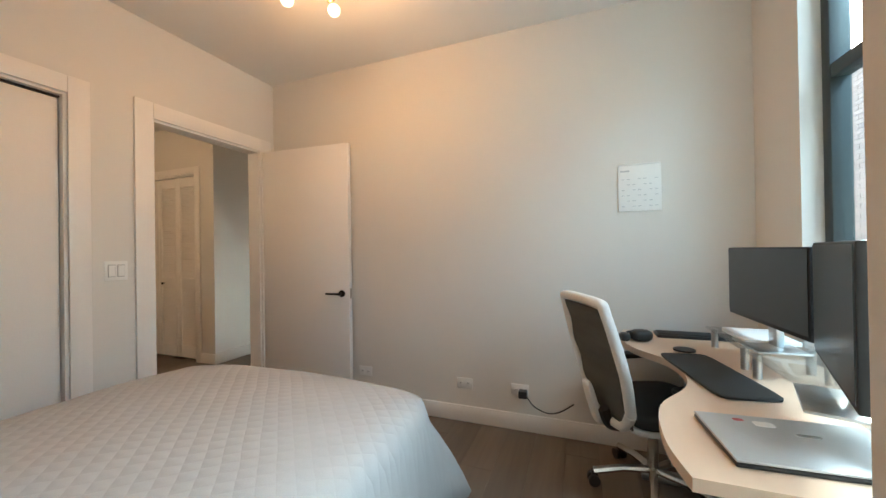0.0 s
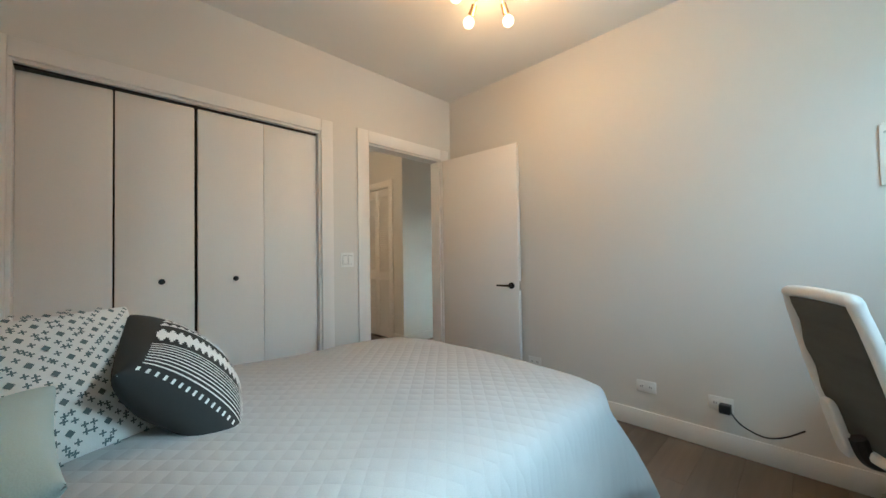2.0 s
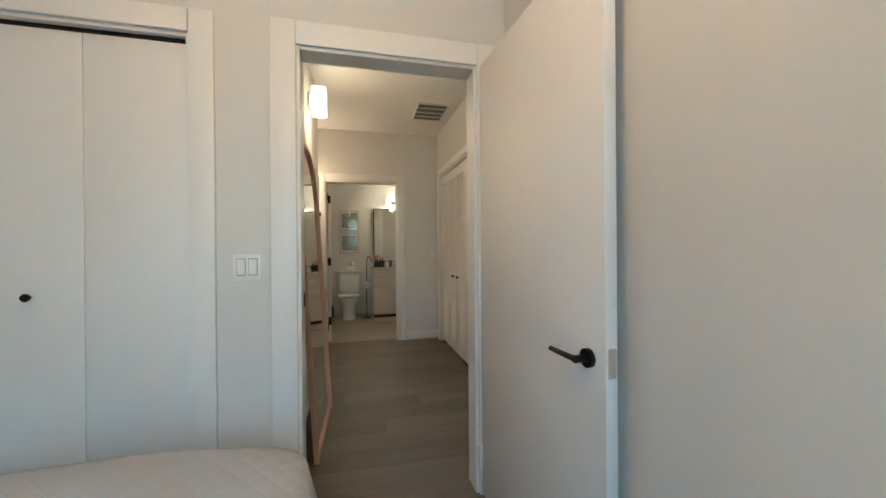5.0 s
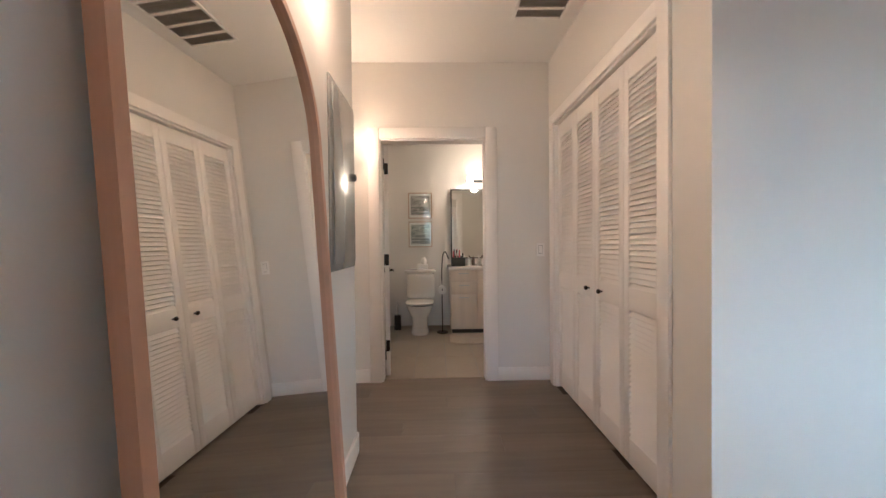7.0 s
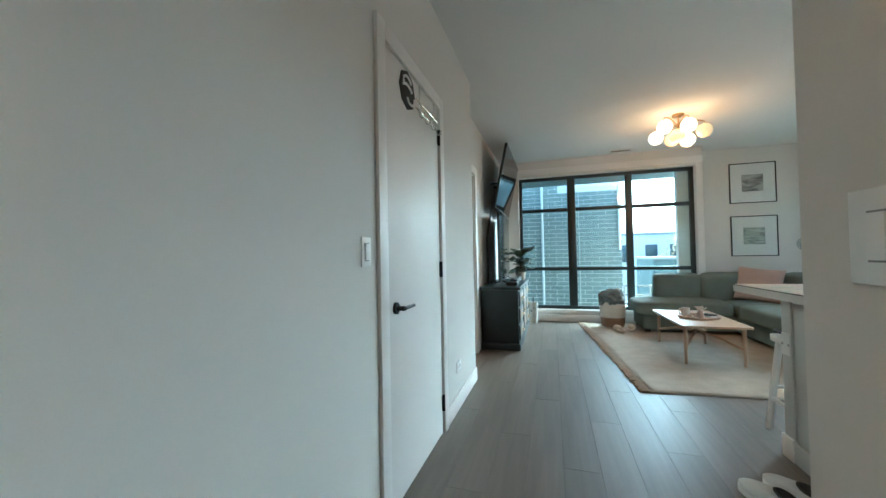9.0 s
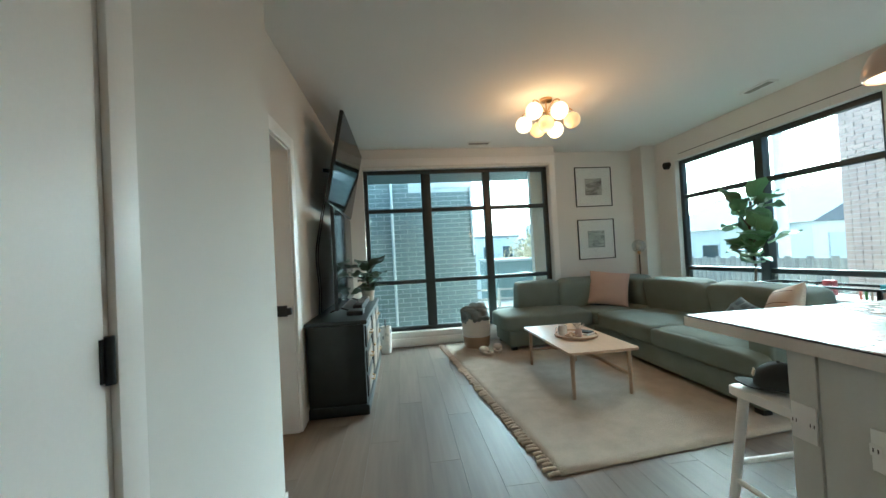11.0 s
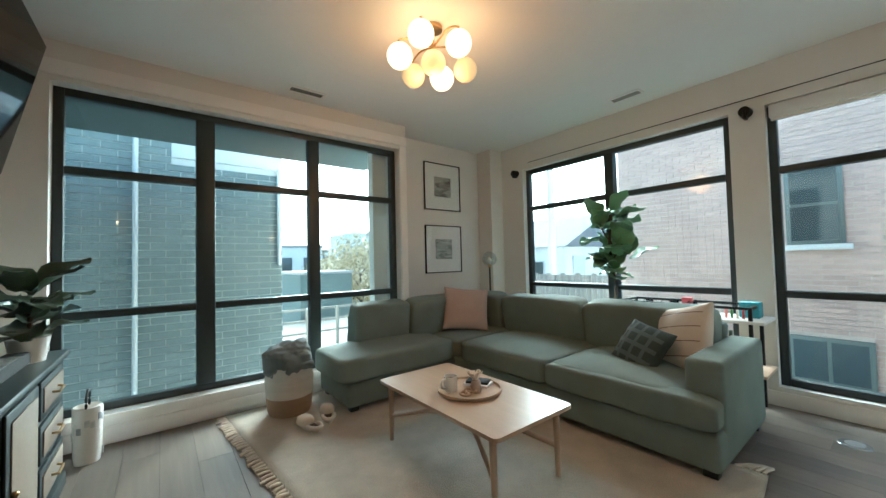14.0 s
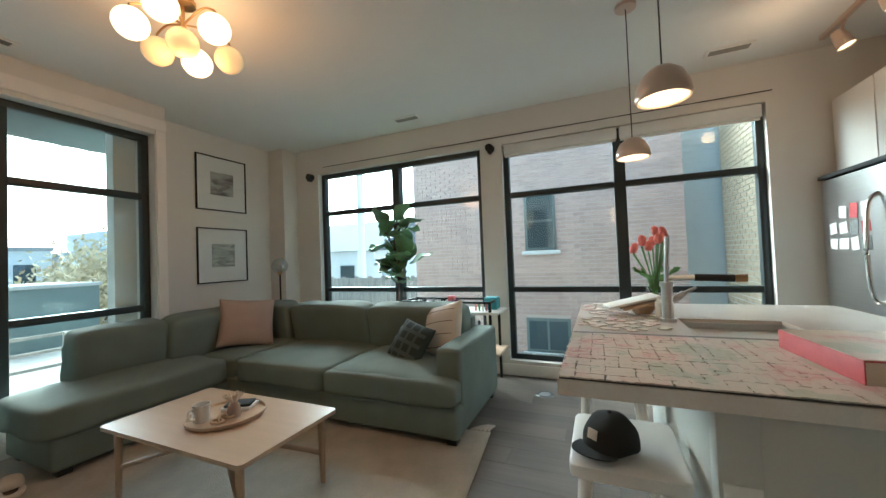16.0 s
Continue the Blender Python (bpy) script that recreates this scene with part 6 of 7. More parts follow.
def floral_material():
    """Printed flowers: patches of pink, coral, green and cream."""
    m = material("floral_print", (1, 1, 1), 0.35, vary=0.05, bump=0)
    t = m.node_tree
    b = t.nodes["Principled BSDF"]
    co = t.nodes.new("ShaderNodeTexCoord")
    ns = t.nodes.new("ShaderNodeTexNoise")
    ns.inputs["Scale"].default_value = 7
    ns.inputs["Detail"].default_value = 3
    rp = t.nodes.new("ShaderNodeValToRGB")
    rp.color_ramp.interpolation = "CONSTANT"
    els = rp.color_ramp.elements
    els[0].color = (0.50, 0.50, 0.40, 1)
    els[1].position, els[1].color = 0.42, (0.66, 0.57, 0.49, 1)
    for pos, col in ((0.40, (0.56, 0.53, 0.45, 1)), (0.55, (0.66, 0.51, 0.45, 1)), (0.60, (0.62, 0.36, 0.33, 1)), (0.64, (0.66, 0.52, 0.45, 1))):
        e = els.new(pos)
        e.color = col
    t.links.new(t.nodes.new("ShaderNodeNewGeometry").outputs["Position"], ns.inputs["Vector"])
    t.links.new(ns.outputs[0], rp.inputs[0])
    t.links.new(rp.outputs[0], b.inputs["Base Color"])
    return m


FLORAL = floral_material()
part("lid_print", box(-0.168, 0.168, -0.233, 0.233, 0.0582, 0.0594), FLORAL, bxp, "floral lid print")
puz = thing("jigsaw_puzzle", "part-finished floral jigsaw puzzle on a black board", "puzzle")
part("board", box(0.577, 1.16, 2.30, 2.985, 0.911, 0.914), PLASTICBLACK, puz)
rng = random.Random(11)
piece = bpy.data.meshes.new("piece")
bm = box(-0.0177, 0.0177, -0.0177, 0.0177, 0.0, 0.003)
cyl(bm, (0.0165, 0, 0.0001), (0.0165, 0, 0.0032), 0.006, n=8)
cyl(bm, (0, 0.0165, 0.0001), (0, 0.0165, 0.0032), 0.006, n=8)
bm.to_mesh(piece)
bm.free()
piece.materials.append(FLORAL)
for i in range(15):
    for j in range(19):
        x, y = 0.60 + i * 0.0361, 2.318 + j * 0.0361
        if len(puz.children) < 300:
            ob = new("piece", piece)
            ob.parent = puz
            loose = 0.0028
            ob.matrix_world = pose(x + rng.uniform(-loose, loose), y + rng.uniform(-loose, loose), 0.914, 0, 0, rng.choice((0, 90, 180, 270)) + rng.uniform(-5, 5))
loosep = thing("loose_puzzle_pieces", "loose jigsaw pieces spread over the worktop", "puzzle")
for k in range(110):
    x, y = rng.uniform(1.22, 2.0), rng.uniform(2.64, 2.96)
    ob = new("piece", piece)
    ob.parent = loosep
    ob.matrix_world = pose(x, y, 0.911 + 0.0003 * (k % 3), 0, 0, rng.uniform(0, 360))

for x, y, t in ((0.94, 2.83, 0), (1.58, 2.85, 0)):
    st = thing("bar_stool", "white painted wooden stool tucked under the worktop", "stool", "island stools", pose(x, y, 0, 0, 0, t))
    bm = soft((0.38, 0.32, 0.045), 14, 9)
    for v in bm.verts:
        v.co.z += 0.08 * v.co.x ** 2
    part("seat", moved(bm, pose(0, 0, 0.58)), TRIM, st, sharp=60)
    for sx in (-1, 1):
        for sy in (-1, 1):
            part("leg", rod((sx * 0.20, sy * 0.16, 0.0), (sx * 0.15, sy * 0.11, 0.59), 0.017, 0.02, n=12), TRIM, st)
        part("rung", rod((sx * 0.185, -0.145, 0.20), (sx * 0.185, 0.145, 0.20), 0.012, n=10), TRIM, st)
    for sy in (-1, 1):
        part("rung", rod((-0.18, sy * 0.143, 0.27), (0.18, sy * 0.143, 0.27), 0.012, n=10), TRIM, st)
cap = thing("baseball_cap", "black baseball cap with a pale patch on the stool", "cap", m=pose(0.88, 2.87, 0.619, 0, 0, 50) @ Matrix.Diagonal((0.82, 0.82, 0.82, 1)))
bm = soft((0.19, 0.20, 0.24), 2.3, 10)
for v in bm.verts:
    v.co.z = max(v.co.z, 0) + 0.012 * noise.noise(v.co * 14)
part("crown", bm, GREYDARK, cap, "black cotton crown", sharp=80)
brim = [(0.085 * math.cos(t), 0.07 + 0.105 * math.sin(t)) for t in [i * math.pi / 14 for i in range(15)]]
bm = sheet(bmesh.new(), brim, 0.006)
for v in bm.verts:
    v.co.z += 0.012 - 2.0 * v.co.x ** 2
part("brim", bm, GREYDARK, cap, sharp=60)
part("button", ball(bmesh.new(), (0, 0, 0.122), 0.008), GREYDARK, cap)
part("patch", moved(box(-0.02, 0.02, -0.003, 0.003, -0.018, 0.018, 0.001), pose(0.0, 0.098, 0.062, 12, 0, 0)), CREAM, cap, "pale square patch")

for x, y, in ((1.18, 2.63), (2.08, 2.66)):
    pn = thing("pendant_lamp", "blush dome pendant lamp over the island", "pendant lamp", "island pendants")
    part("canopy", moved(lathe([(0.0, 0.0), (0.06, 0.0), (0.06, -0.02), (0.0, -0.025)]), pose(x, y, CH)), COPPERSHADE, pn)
    part("cord", rod((x, y, CH - 0.02), (x, y, 1.905), 0.003, n=8), PLASTICBLACK, pn)
    part("shade", moved(lathe([(0.012, 0.19), (0.06, 0.18), (0.11, 0.14), (0.143, 0.07), (0.15, 0.02), (0.14, 0.0), (0.132, 0.0), (0.143, 0.03), (0.135, 0.07), (0.10, 0.135), (0.05, 0.172), (0.0, 0.178)], n=40), pose(x, y, 1.79) @ Matrix.Diagonal((0.64, 0.64, 0.66, 1))), COPPERSHADE, pn, "blush lacquered dome")
    part("diffuser", moved(lathe([(0.0, 0.008), (0.092, 0.008), (0.092, 0.012), (0.0, 0.012)], n=36), pose(x, y, 1.788) @ Matrix.Diagonal((0.9, 0.9, 1, 1))), BULB, pn, "lit opal disc")
    pn.children[-1].visible_shadow = False

trk = thing("track_light", "ceiling track with copper spot heads in the kitchen", "track light")
part("rail", box(1.5, 3.1, 1.30, 1.335, CH - 0.03, CH - 0.001, 0.002), COPPERSHADE, trk)
for x in (2.85, 2.42, 1.9):
    h = part("spot_head", moved(lathe([(0.0, 0.12), (0.035, 0.12), (0.05, 0.0), (0.046, 0.0), (0.03, 0.1)], n=24), pose(x, 1.31, 2.53, -18, 10, 0)), COPPERSHADE, trk)
    part("spot_lens", moved(lathe([(0.0, 0.006), (0.045, 0.006), (0.045, 0.01), (0.0, 0.01)], n=24), pose(x, 1.31, 2.53, -18, 10, 0)), BULB, h, "lit lens")
    part("stem", rod((x, 1.31, CH - 0.03), (x, 1.33, 2.65), 0.008), COPPERSHADE, trk)

fr = thing("refrigerator", "stainless refrigerator with notes and magnets", "refrigerator")
part("body", box(2.380, 3.250, 0.63, 1.25, 0.02, 1.70, 0.008), PANELGREY, fr)
part("door", box(2.385, 3.245, 1.252, 1.32, 0.70, 1.695, 0.02), STEEL, fr)
part("freezer_drawer", box(2.385, 3.245, 1.252, 1.32, 0.06, 0.69, 0.02), STEEL, fr)
part("handle", sweep(bezier([(2.630, 1.32, 0.85), (2.630, 1.375, 0.90), (2.630, 1.39, 1.15), (2.630, 1.375, 1.45), (2.630, 1.32, 1.52)]), 0.013), CHROME, fr)
part("handle", sweep(bezier([(2.480, 1.32, 0.62), (2.530, 1.37, 0.62), (2.830, 1.385, 0.62), (3.130, 1.37, 0.62), (3.180, 1.32, 0.62)]), 0.013), CHROME, fr)
part("top_cap", box(2.380, 3.250, 0.63, 1.33, 1.701, 1.73, 0.004), PLASTICBLACK, fr)
rng = random.Random(5)
for k in range(11):
    x, z = 2.760 + 0.115 * (k % 4), 1.22 + 0.11 * (k // 4)
    w, h = rng.uniform(0.035, 0.05), rng.uniform(0.035, 0.05)
    n_ = thing("fridge_note", "small photo held to the refrigerator door", "note", "refrigerator notes")
    part("paper", moved(box(-w, w, 0.0, 0.002, -h, h), pose(x, 1.3205, z, 0, rng.uniform(-8, 8), 0)), rng.choice((PAPER, PAPER, ARTMID, REDBOX, ARTDARK)), n_)
for x0, x1 in ((2.360, 2.805), (2.810, 3.255)):
    uc = thing("wall_cabinet", "white wall cabinet above the refrigerator", "cabinet", "kitchen wall cabinets")
    part("body", box(x0, x1, 0.621, 1.20, 1.76, 2.30, 0.002), DOORWHITE, uc)
    part("door", box(x0 + 0.003, x1 - 0.003, 1.2005, 1.22, 1.763, 2.297, 0.003), DOORWHITE, uc)
kc = thing("base_cabinet", "pale base cabinets along the kitchen wall", "cabinet")
part("body", box(0.15, 2.34, 0.621, 1.20, 0.1, 0.87, 0.003), ISLANDPAINT, kc)
part("toe_kick", box(0.15, 2.34, 0.64, 1.15, 0.0, 0.1), GREYDARK, kc)
part("worktop", box(0.12, 2.36, 0.621, 1.23, 0.8705, 0.91, 0.003), STONE, kc)

# ---------------------------------------------------------------- bathroom
to = thing("toilet", "white two-piece ceramic toilet", "toilet")
bm = soft((0.20, 0.40, 0.37), 8, 8)
part("tank", moved(bm, pose(-5.085, -0.86, 0.60)), CERAMIC, to, sharp=60)
part("tank_lid", moved(soft((0.23, 0.44, 0.045), 8, 7), pose(-5.08, -0.86, 0.805)), CERAMIC, to, sharp=60)
bowl = [(0.0, 0.0), (0.115, 0.0), (0.12, 0.03), (0.10, 0.12), (0.105, 0.22), (0.16, 0.32), (0.185, 0.39), (0.15, 0.395), (0.11, 0.33), (0.0, 0.28)]
part("bowl", moved(lathe(bowl, n=32), pose(-4.76, -0.86, 0) @ Matrix.Diagonal((1.3, 1, 1, 1))), CERAMIC, to, sharp=60)
part("seat", moved(soft((0.47, 0.375, 0.035), 3.0, 9), pose(-4.77, -0.86, 0.415)), CERAMIC, to, sharp=60)
part("pedestal_back", moved(soft((0.40, 0.20, 0.36), 6, 6), pose(-4.98, -0.86, 0.19)), CERAMIC, to, sharp=60)
tis = thing("tissue_box", "white tissue box on the toilet tank", "tissue box")
part("carton", box(-5.14, -5.02, -0.90, -0.76, 0.828, 0.90, 0.003), PAPER, tis)
part("tissue", moved(soft((0.10, 0.08, 0.12), 1.6, 7, 0.03, 4), pose(-5.08, -0.81, 0.94, 0, 20, 0)), PAPER, tis, sharp=80)
van = thing("vanity_cabinet", "pale ash vanity with drawers and a stone top", "vanity")
part("body", box(-5.195, -4.70, -0.45, 0.36, 0.06, 0.84, 0.002), VANITYWOOD, van)
part("plinth", box(-5.195, -4.74, -0.43, 0.36, 0.0, 0.06), GREYDARK, van)
part("top", box(-5.198, -4.665, -0.475, 0.364, 0.8405, 0.885, 0.003), STONE, van)
for z0, z1 in ((0.10, 0.515), (0.525, 0.675), (0.685, 0.83)):
    d = part("drawer", box(-4.70, -4.682, -0.445, -0.11, z0, z1, 0.002), VANITYWOOD, van)
    part("pull", rod((-4.668, -0.34, z1 - 0.035), (-4.668, -0.21, z1 - 0.035), 0.006, n=8), STEEL, d)
part("door", box(-4.70, -4.682, -0.10, 0.35, 0.10, 0.83, 0.002), VANITYWOOD, van)
bmi = thing("bathroom_mirror", "black framed rectangular mirror over the vanity", "mirror")
for q in ((-0.42, 0.33, 0.97, 0.985), (-0.42, 0.33, 1.955, 1.97), (-0.42, -0.405, 0.985, 1.955), (0.315, 0.33, 0.985, 1.955)):
    part("frame", box(-5.199, -5.165, *q, 0.002), BLACKMETAL, bmi)
part("glass", box(-5.199, -5.18, -0.405, 0.315, 0.985, 1.955), MIRROR, bmi)
vl = thing("vanity_light", "lit frosted vanity light above the mirror", "wall lamp")
part("bar", box(-5.199, -5.16, -0.2, 0.2, 2.06, 2.10, 0.003), BLACKMETAL, vl)
for y in (-0.15, 0.15):
    part("shade", moved(lathe([(0.03, 0.05), (0.055, -0.07), (0.0, -0.07)], n=20), pose(-5.10, y, 2.10)), BULB, vl, "lit frosted shade")
    part("arm", rod((-5.16, y, 2.08), (-5.10, y, 2.15), 0.008), BLACKMETAL, vl)
for z0, z1, s in ((1.555, 1.925, 3), (1.14, 1.51, 4)):
    framed("framed_print", "wood framed grey beach print over the toilet", "x", -5.2, 1, -1.03, -0.69, z0, z1, OAKLEG, 0.10, s)
org = thing("toiletry_caddy", "dark caddy of brushes and bottles on the vanity", "caddy")
part("caddy_box", box(-4.95, -4.75, -0.43, -0.25, 0.886, 1.0, 0.004), GREYDARK, org)
for k in range(7):
    part("bottle", rod((-4.92 + 0.03 * (k % 4), -0.40 + 0.04 * (k // 2), 0.96), (-4.92 + 0.035 * (k % 4), -0.40 + 0.042 * (k // 2), 1.06 + 0.02 * (k % 3)), 0.014, 0.009, n=10), (PAPER, REDBOX, PLASTICBLACK, BLUSH)[k % 4], org)
for k in range(6):
    bt = thing("toiletry_bottle", "small toiletry bottle on the vanity top", "bottle", "vanity bottles")
    part("bottle_body", moved(lathe([(0.0, 0.0), (0.022, 0.0), (0.022, 0.08), (0.01, 0.10), (0.01, 0.12), (0.0, 0.12)], n=14), pose(-4.80 - 0.08 * (k % 2), -0.20 + 0.07 * k, 0.886)), (PAPER, BARK, ARTMID, PAPER, PLASTICBLACK, BLUSH)[k], bt)
tps = thing("toilet_paper_stand", "black wire stand with a toilet paper roll", "paper stand")
part("base", rod((-4.78, -0.56, 0.0), (-4.78, -0.56, 0.012), 0.075, n=24), BLACKMETAL, tps)
part("pole", sweep(bezier([(-4.78, -0.56, 0.01), (-4.78, -0.56, 0.9), (-4.78, -0.52, 1.08), (-4.78, -0.47, 0.98)]), 0.007), BLACKMETAL, tps)
part("roll", moved(lathe([(0.02, -0.05), (0.055, -0.05), (0.055, 0.05), (0.02, 0.05), (0.02, -0.05)], n=24), pose(-4.72, -0.56, 0.58, 0, 90, 0)), PAPER, tps)
part("roll_arm", rod((-4.78, -0.56, 0.58), (-4.66, -0.56, 0.58), 0.006), BLACKMETAL, tps)
bmat = thing("bath_mat", "cream bath mat before the vanity", "bath mat")
part("mat_field", moved(soft((0.46, 0.85, 0.02), 9, 8, 0.004, 3), pose(-4.42, -0.05, 0.014)), RUG, bmat, sharp=70)
brush = thing("toilet_brush", "dark toilet brush holder on the floor", "toilet brush")
part("holder", rod((-4.98, -1.18, 0.0), (-4.98, -1.18, 0.20), 0.05, 0.045, n=20), PLASTICBLACK, brush)
part("handle", rod((-4.98, -1.18, 0.20), (-4.98, -1.18, 0.38), 0.008), CHROME, brush)

# ---------------------------------------------------------------- second bedroom
dr2 = thing("chest_of_drawers", "orange stained wooden chest of drawers", "chest of drawers")
part("body", box(-3.05, -2.22, 5.55, 6.0, 0.04, 0.64, 0.004), ORANGEWOOD, dr2)
part("top", box(-3.07, -2.20, 5.53, 6.02, 0.6405, 0.665, 0.004), ORANGEWOOD, dr2)
part("plinth", box(-3.03, -2.24, 5.58, 5.98, 0.0, 0.04), BLACKWOOD, dr2)
cabt = thing("tall_mirror", "dark framed mirror standing on the chest", "mirror")
part("frame", box(-2.62, -2.30, 5.86, 5.89, 0.666, 1.62, 0.003), BLACKWOOD, cabt)
part("glass", box(-2.595, -2.325, 5.857, 5.8595, 0.70, 1.59), SCREEN, cabt)
pt = thing("paper_towel_roll", "large white paper roll standing on the floor", "paper roll")
part("roll", moved(lathe([(0.03, 0.0), (0.11, 0.0), (0.11, 0.30), (0.03, 0.30), (0.03, 0.0)], n=32), pose(-1.98, 4.62, 0.0)), PAPER, pt)
part("core", moved(lathe([(0.026, 0.002), (0.0295, 0.002), (0.0295, 0.302), (0.026, 0.302)], n=24), pose(-1.98, 4.62, 0.0)), BARK, pt)
sb = thing("ceiling_lamp", "round lit ceiling lamp in the second bedroom", "ceiling lamp")
part("canopy", rod((-3.0, 4.6, CH - 0.03), (-3.0, 4.6, CH - 0.001), 0.07, n=24), BRASS, sb)
part("globe", ball(bmesh.new(), (-3.0, 4.6, 2.60), 0.10), AMBER, sb)
sb.children[-1].visible_shadow = False
sh2 = thing("roller_shade", "rolled-up shade over the second bedroom window", "window shade")
part("roll", box(-3.9, -2.45, 6.56, 6.62, 2.36, 2.435, 0.01), CREAM, sh2)

# ---------------------------------------------------------------- outside
GREYBRICK = material("grey_green_brick", (0.20, 0.232, 0.222), 0.9, vary=0.2, scale=8, fine=60, bump=0.3, random=0.6)
PINKMORTAR = material("pinkish_grey_mortar", (0.56, 0.47, 0.42), 0.95, vary=0.1, fine=90, bump=0.2)
MORTAR = material("pale_mortar", (0.62, 0.62, 0.59), 0.95, vary=0.1, fine=90, bump=0.2)
REDBRICK = material("brown_pink_brick", (0.52, 0.375, 0.325), 0.9, vary=0.25, scale=8, fine=60, bump=0.3, random=0.6)
CREAMBRICK = material("cream_brick", (0.46, 0.36, 0.25), 0.9, vary=0.2, scale=8, fine=60, bump=0.3, random=0.6)
SIDING = material("blue_grey_siding", (0.46, 0.47, 0.46), 0.6, vary=0.08, bump=0.05)
OLDFRAME = material("dark_bronze_window_frame", (0.13, 0.15, 0.14), 0.5, vary=0.1, bump=0.02)
CONCRETE = material("grey_concrete", (0.30, 0.30, 0.29), 0.9, vary=0.12, scale=2, fine=40, bump=0.2)
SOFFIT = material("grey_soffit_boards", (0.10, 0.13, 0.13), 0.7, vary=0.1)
HOUSEWHITE = material("white_house_siding", (0.62, 0.62, 0.60), 0.8, vary=0.06)
FENCEWOOD = wood_material("weathered_fence_wood", (0.24, 0.22, 0.19), 0.85, axis=2, vary=0.3)
WINDARK = material("dark_window_pane", (0.05, 0.065, 0.07), 0.1, vary=0.1, bump=0)
YELLEAF = material("yellow_green_leaves", (0.36, 0.29, 0.16), 0.8, vary=0.4, random=0.4)
GARAGE = material("grey_green_garage_paint", (0.10, 0.13, 0.125), 0.8, vary=0.12, scale=2, fine=30, bump=0.1)
ROOFGREY = material("grey_roof", (0.16, 0.16, 0.17), 0.9, vary=0.15)


def bricks(parent, axis, c, sign, a0, a1, z0, z1, bl, bh, mat, near, holes=(), joint=0.011, proud=0.012):
    """Bricks in running bond on a wall face: those inside near are parts, the rest one joined part."""
    full = bpy.data.meshes.new("brick")
    bm = abox(axis, -proud / 2, proud / 2, -bl / 2, bl / 2, -bh / 2, bh / 2)
    bm.to_mesh(full)
    bm.free()
    full.materials.append(mat)
    verts, faces, count = [], [], 0
    r = 0
    z = z0
    while z + bh <= z1:
        a = a0 + (0 if r % 2 else -(bl + joint) / 2)
        while a < a1:
            spans = [(max(a, a0), min(a + bl, a1))]
            for h in holes:
                if z < h[3] and z + bh > h[2]:
                    spans = [q for lo, hi in spans for q in ((lo, min(hi, h[0])), (max(lo, h[1]), hi)) if q[1] - q[0] > 0.012]
            for lo, hi in dict.fromkeys(spans):
                if hi - lo < 0.02:
                    continue
                mid, zz = (lo + hi) / 2, z + bh / 2
                if hi - lo > bl - 1e-6 and near[0] < mid < near[1] and near[2] < zz < near[3] and count < 300:
                    ob = new("brick", full)
                    ob.parent = parent
                    ob.location = (c + sign * proud / 2, mid, zz) if axis == "x" else (mid, c + sign * proud / 2, zz)
                    count += 1
                else:
                    n = len(verts)
                    for cc in (c, c + sign * proud):
                        for aa, z_ in ((lo, z), (hi, z), (hi, z + bh), (lo, z + bh)):
                            verts.append((cc, aa, z_) if axis == "x" else (aa, cc, z_))
                    faces += [(n + 4, n + 5, n + 6, n + 7), (n, n + 1, n + 5, n + 4), (n + 1, n + 2, n + 6, n + 5), (n + 2, n + 3, n + 7, n + 6), (n + 3, n, n + 4, n + 7)]
            a += bl + joint
        r += 1
        z += bh + joint
    me = bpy.data.meshes.new("bricks")
    me.from_pydata(verts, [], faces)
    me.materials.append(mat)
    ob = new("bricks", me)
    ob.parent = parent
    tagged(ob, kind="stuff")


setting("ground", box(-300, 300, -300, 300, -3.4, -3.3), CONCRETE, "grey paved ground between the buildings", "ground")
bA = thing("brick_building", "grey green brick building close to the north window", "building")
part("wall", box(-9.0, 0.91, 8.90, 15.0, -3.3, 3.55), MORTAR, bA)
part("coping", box(-9.05, 0.95, 8.86, 15.0, 3.5505, 3.68, 0.01), CONCRETE, bA)
part("stone_band", box(-0.42, 0.915, 8.872, 8.899, 2.62, 2.82, 0.004), HOUSEWHITE, bA, "white stone band")
part("downpipe", rod((-0.77, 8.84, -3.3), (-0.77, 8.84, 3.5), 0.028, n=12), HOUSEWHITE, bA, "white downpipe")
part("corner_pipe", rod((0.86, 8.845, 1.2), (0.86, 8.845, 2.62), 0.025, n=12), HOUSEWHITE, bA)
part("cable", rod((0.03, 8.876, -3.3), (0.03, 8.876, 3.5), 0.008, n=8), HOUSEWHITE, bA)
bricks(bA, "y", 8.90, -1, -4.6, 0.91, -2.2, 3.5, 0.295, 0.082, GREYBRICK, (-1.6, 0.9, 0.2, 2.6), holes=((-0.42, 0.915, 2.62, 2.82),))
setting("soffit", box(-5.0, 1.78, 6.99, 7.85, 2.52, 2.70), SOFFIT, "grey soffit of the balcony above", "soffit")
bB = thing("brick_building", "brown pink brick building close to the east windows", "building")
BW = ((3.55, 4.09, 1.30, 2.34), (3.37, 4.13, -0.51, 0.09))
part("wall", box(6.22, 12.0, 1.62, 6.35, -3.3, 3.75), PINKMORTAR, bB)
part("coping", box(6.15, 12.0, 1.60, 6.38, 3.7505, 3.85, 0.01), CONCRETE, bB)
bricks(bB, "x", 6.22, -1, 1.62, 6.35, -2.2, 3.74, 0.195, 0.058, REDBRICK, (3.2, 5.2, 0.9, 2.3), holes=BW)
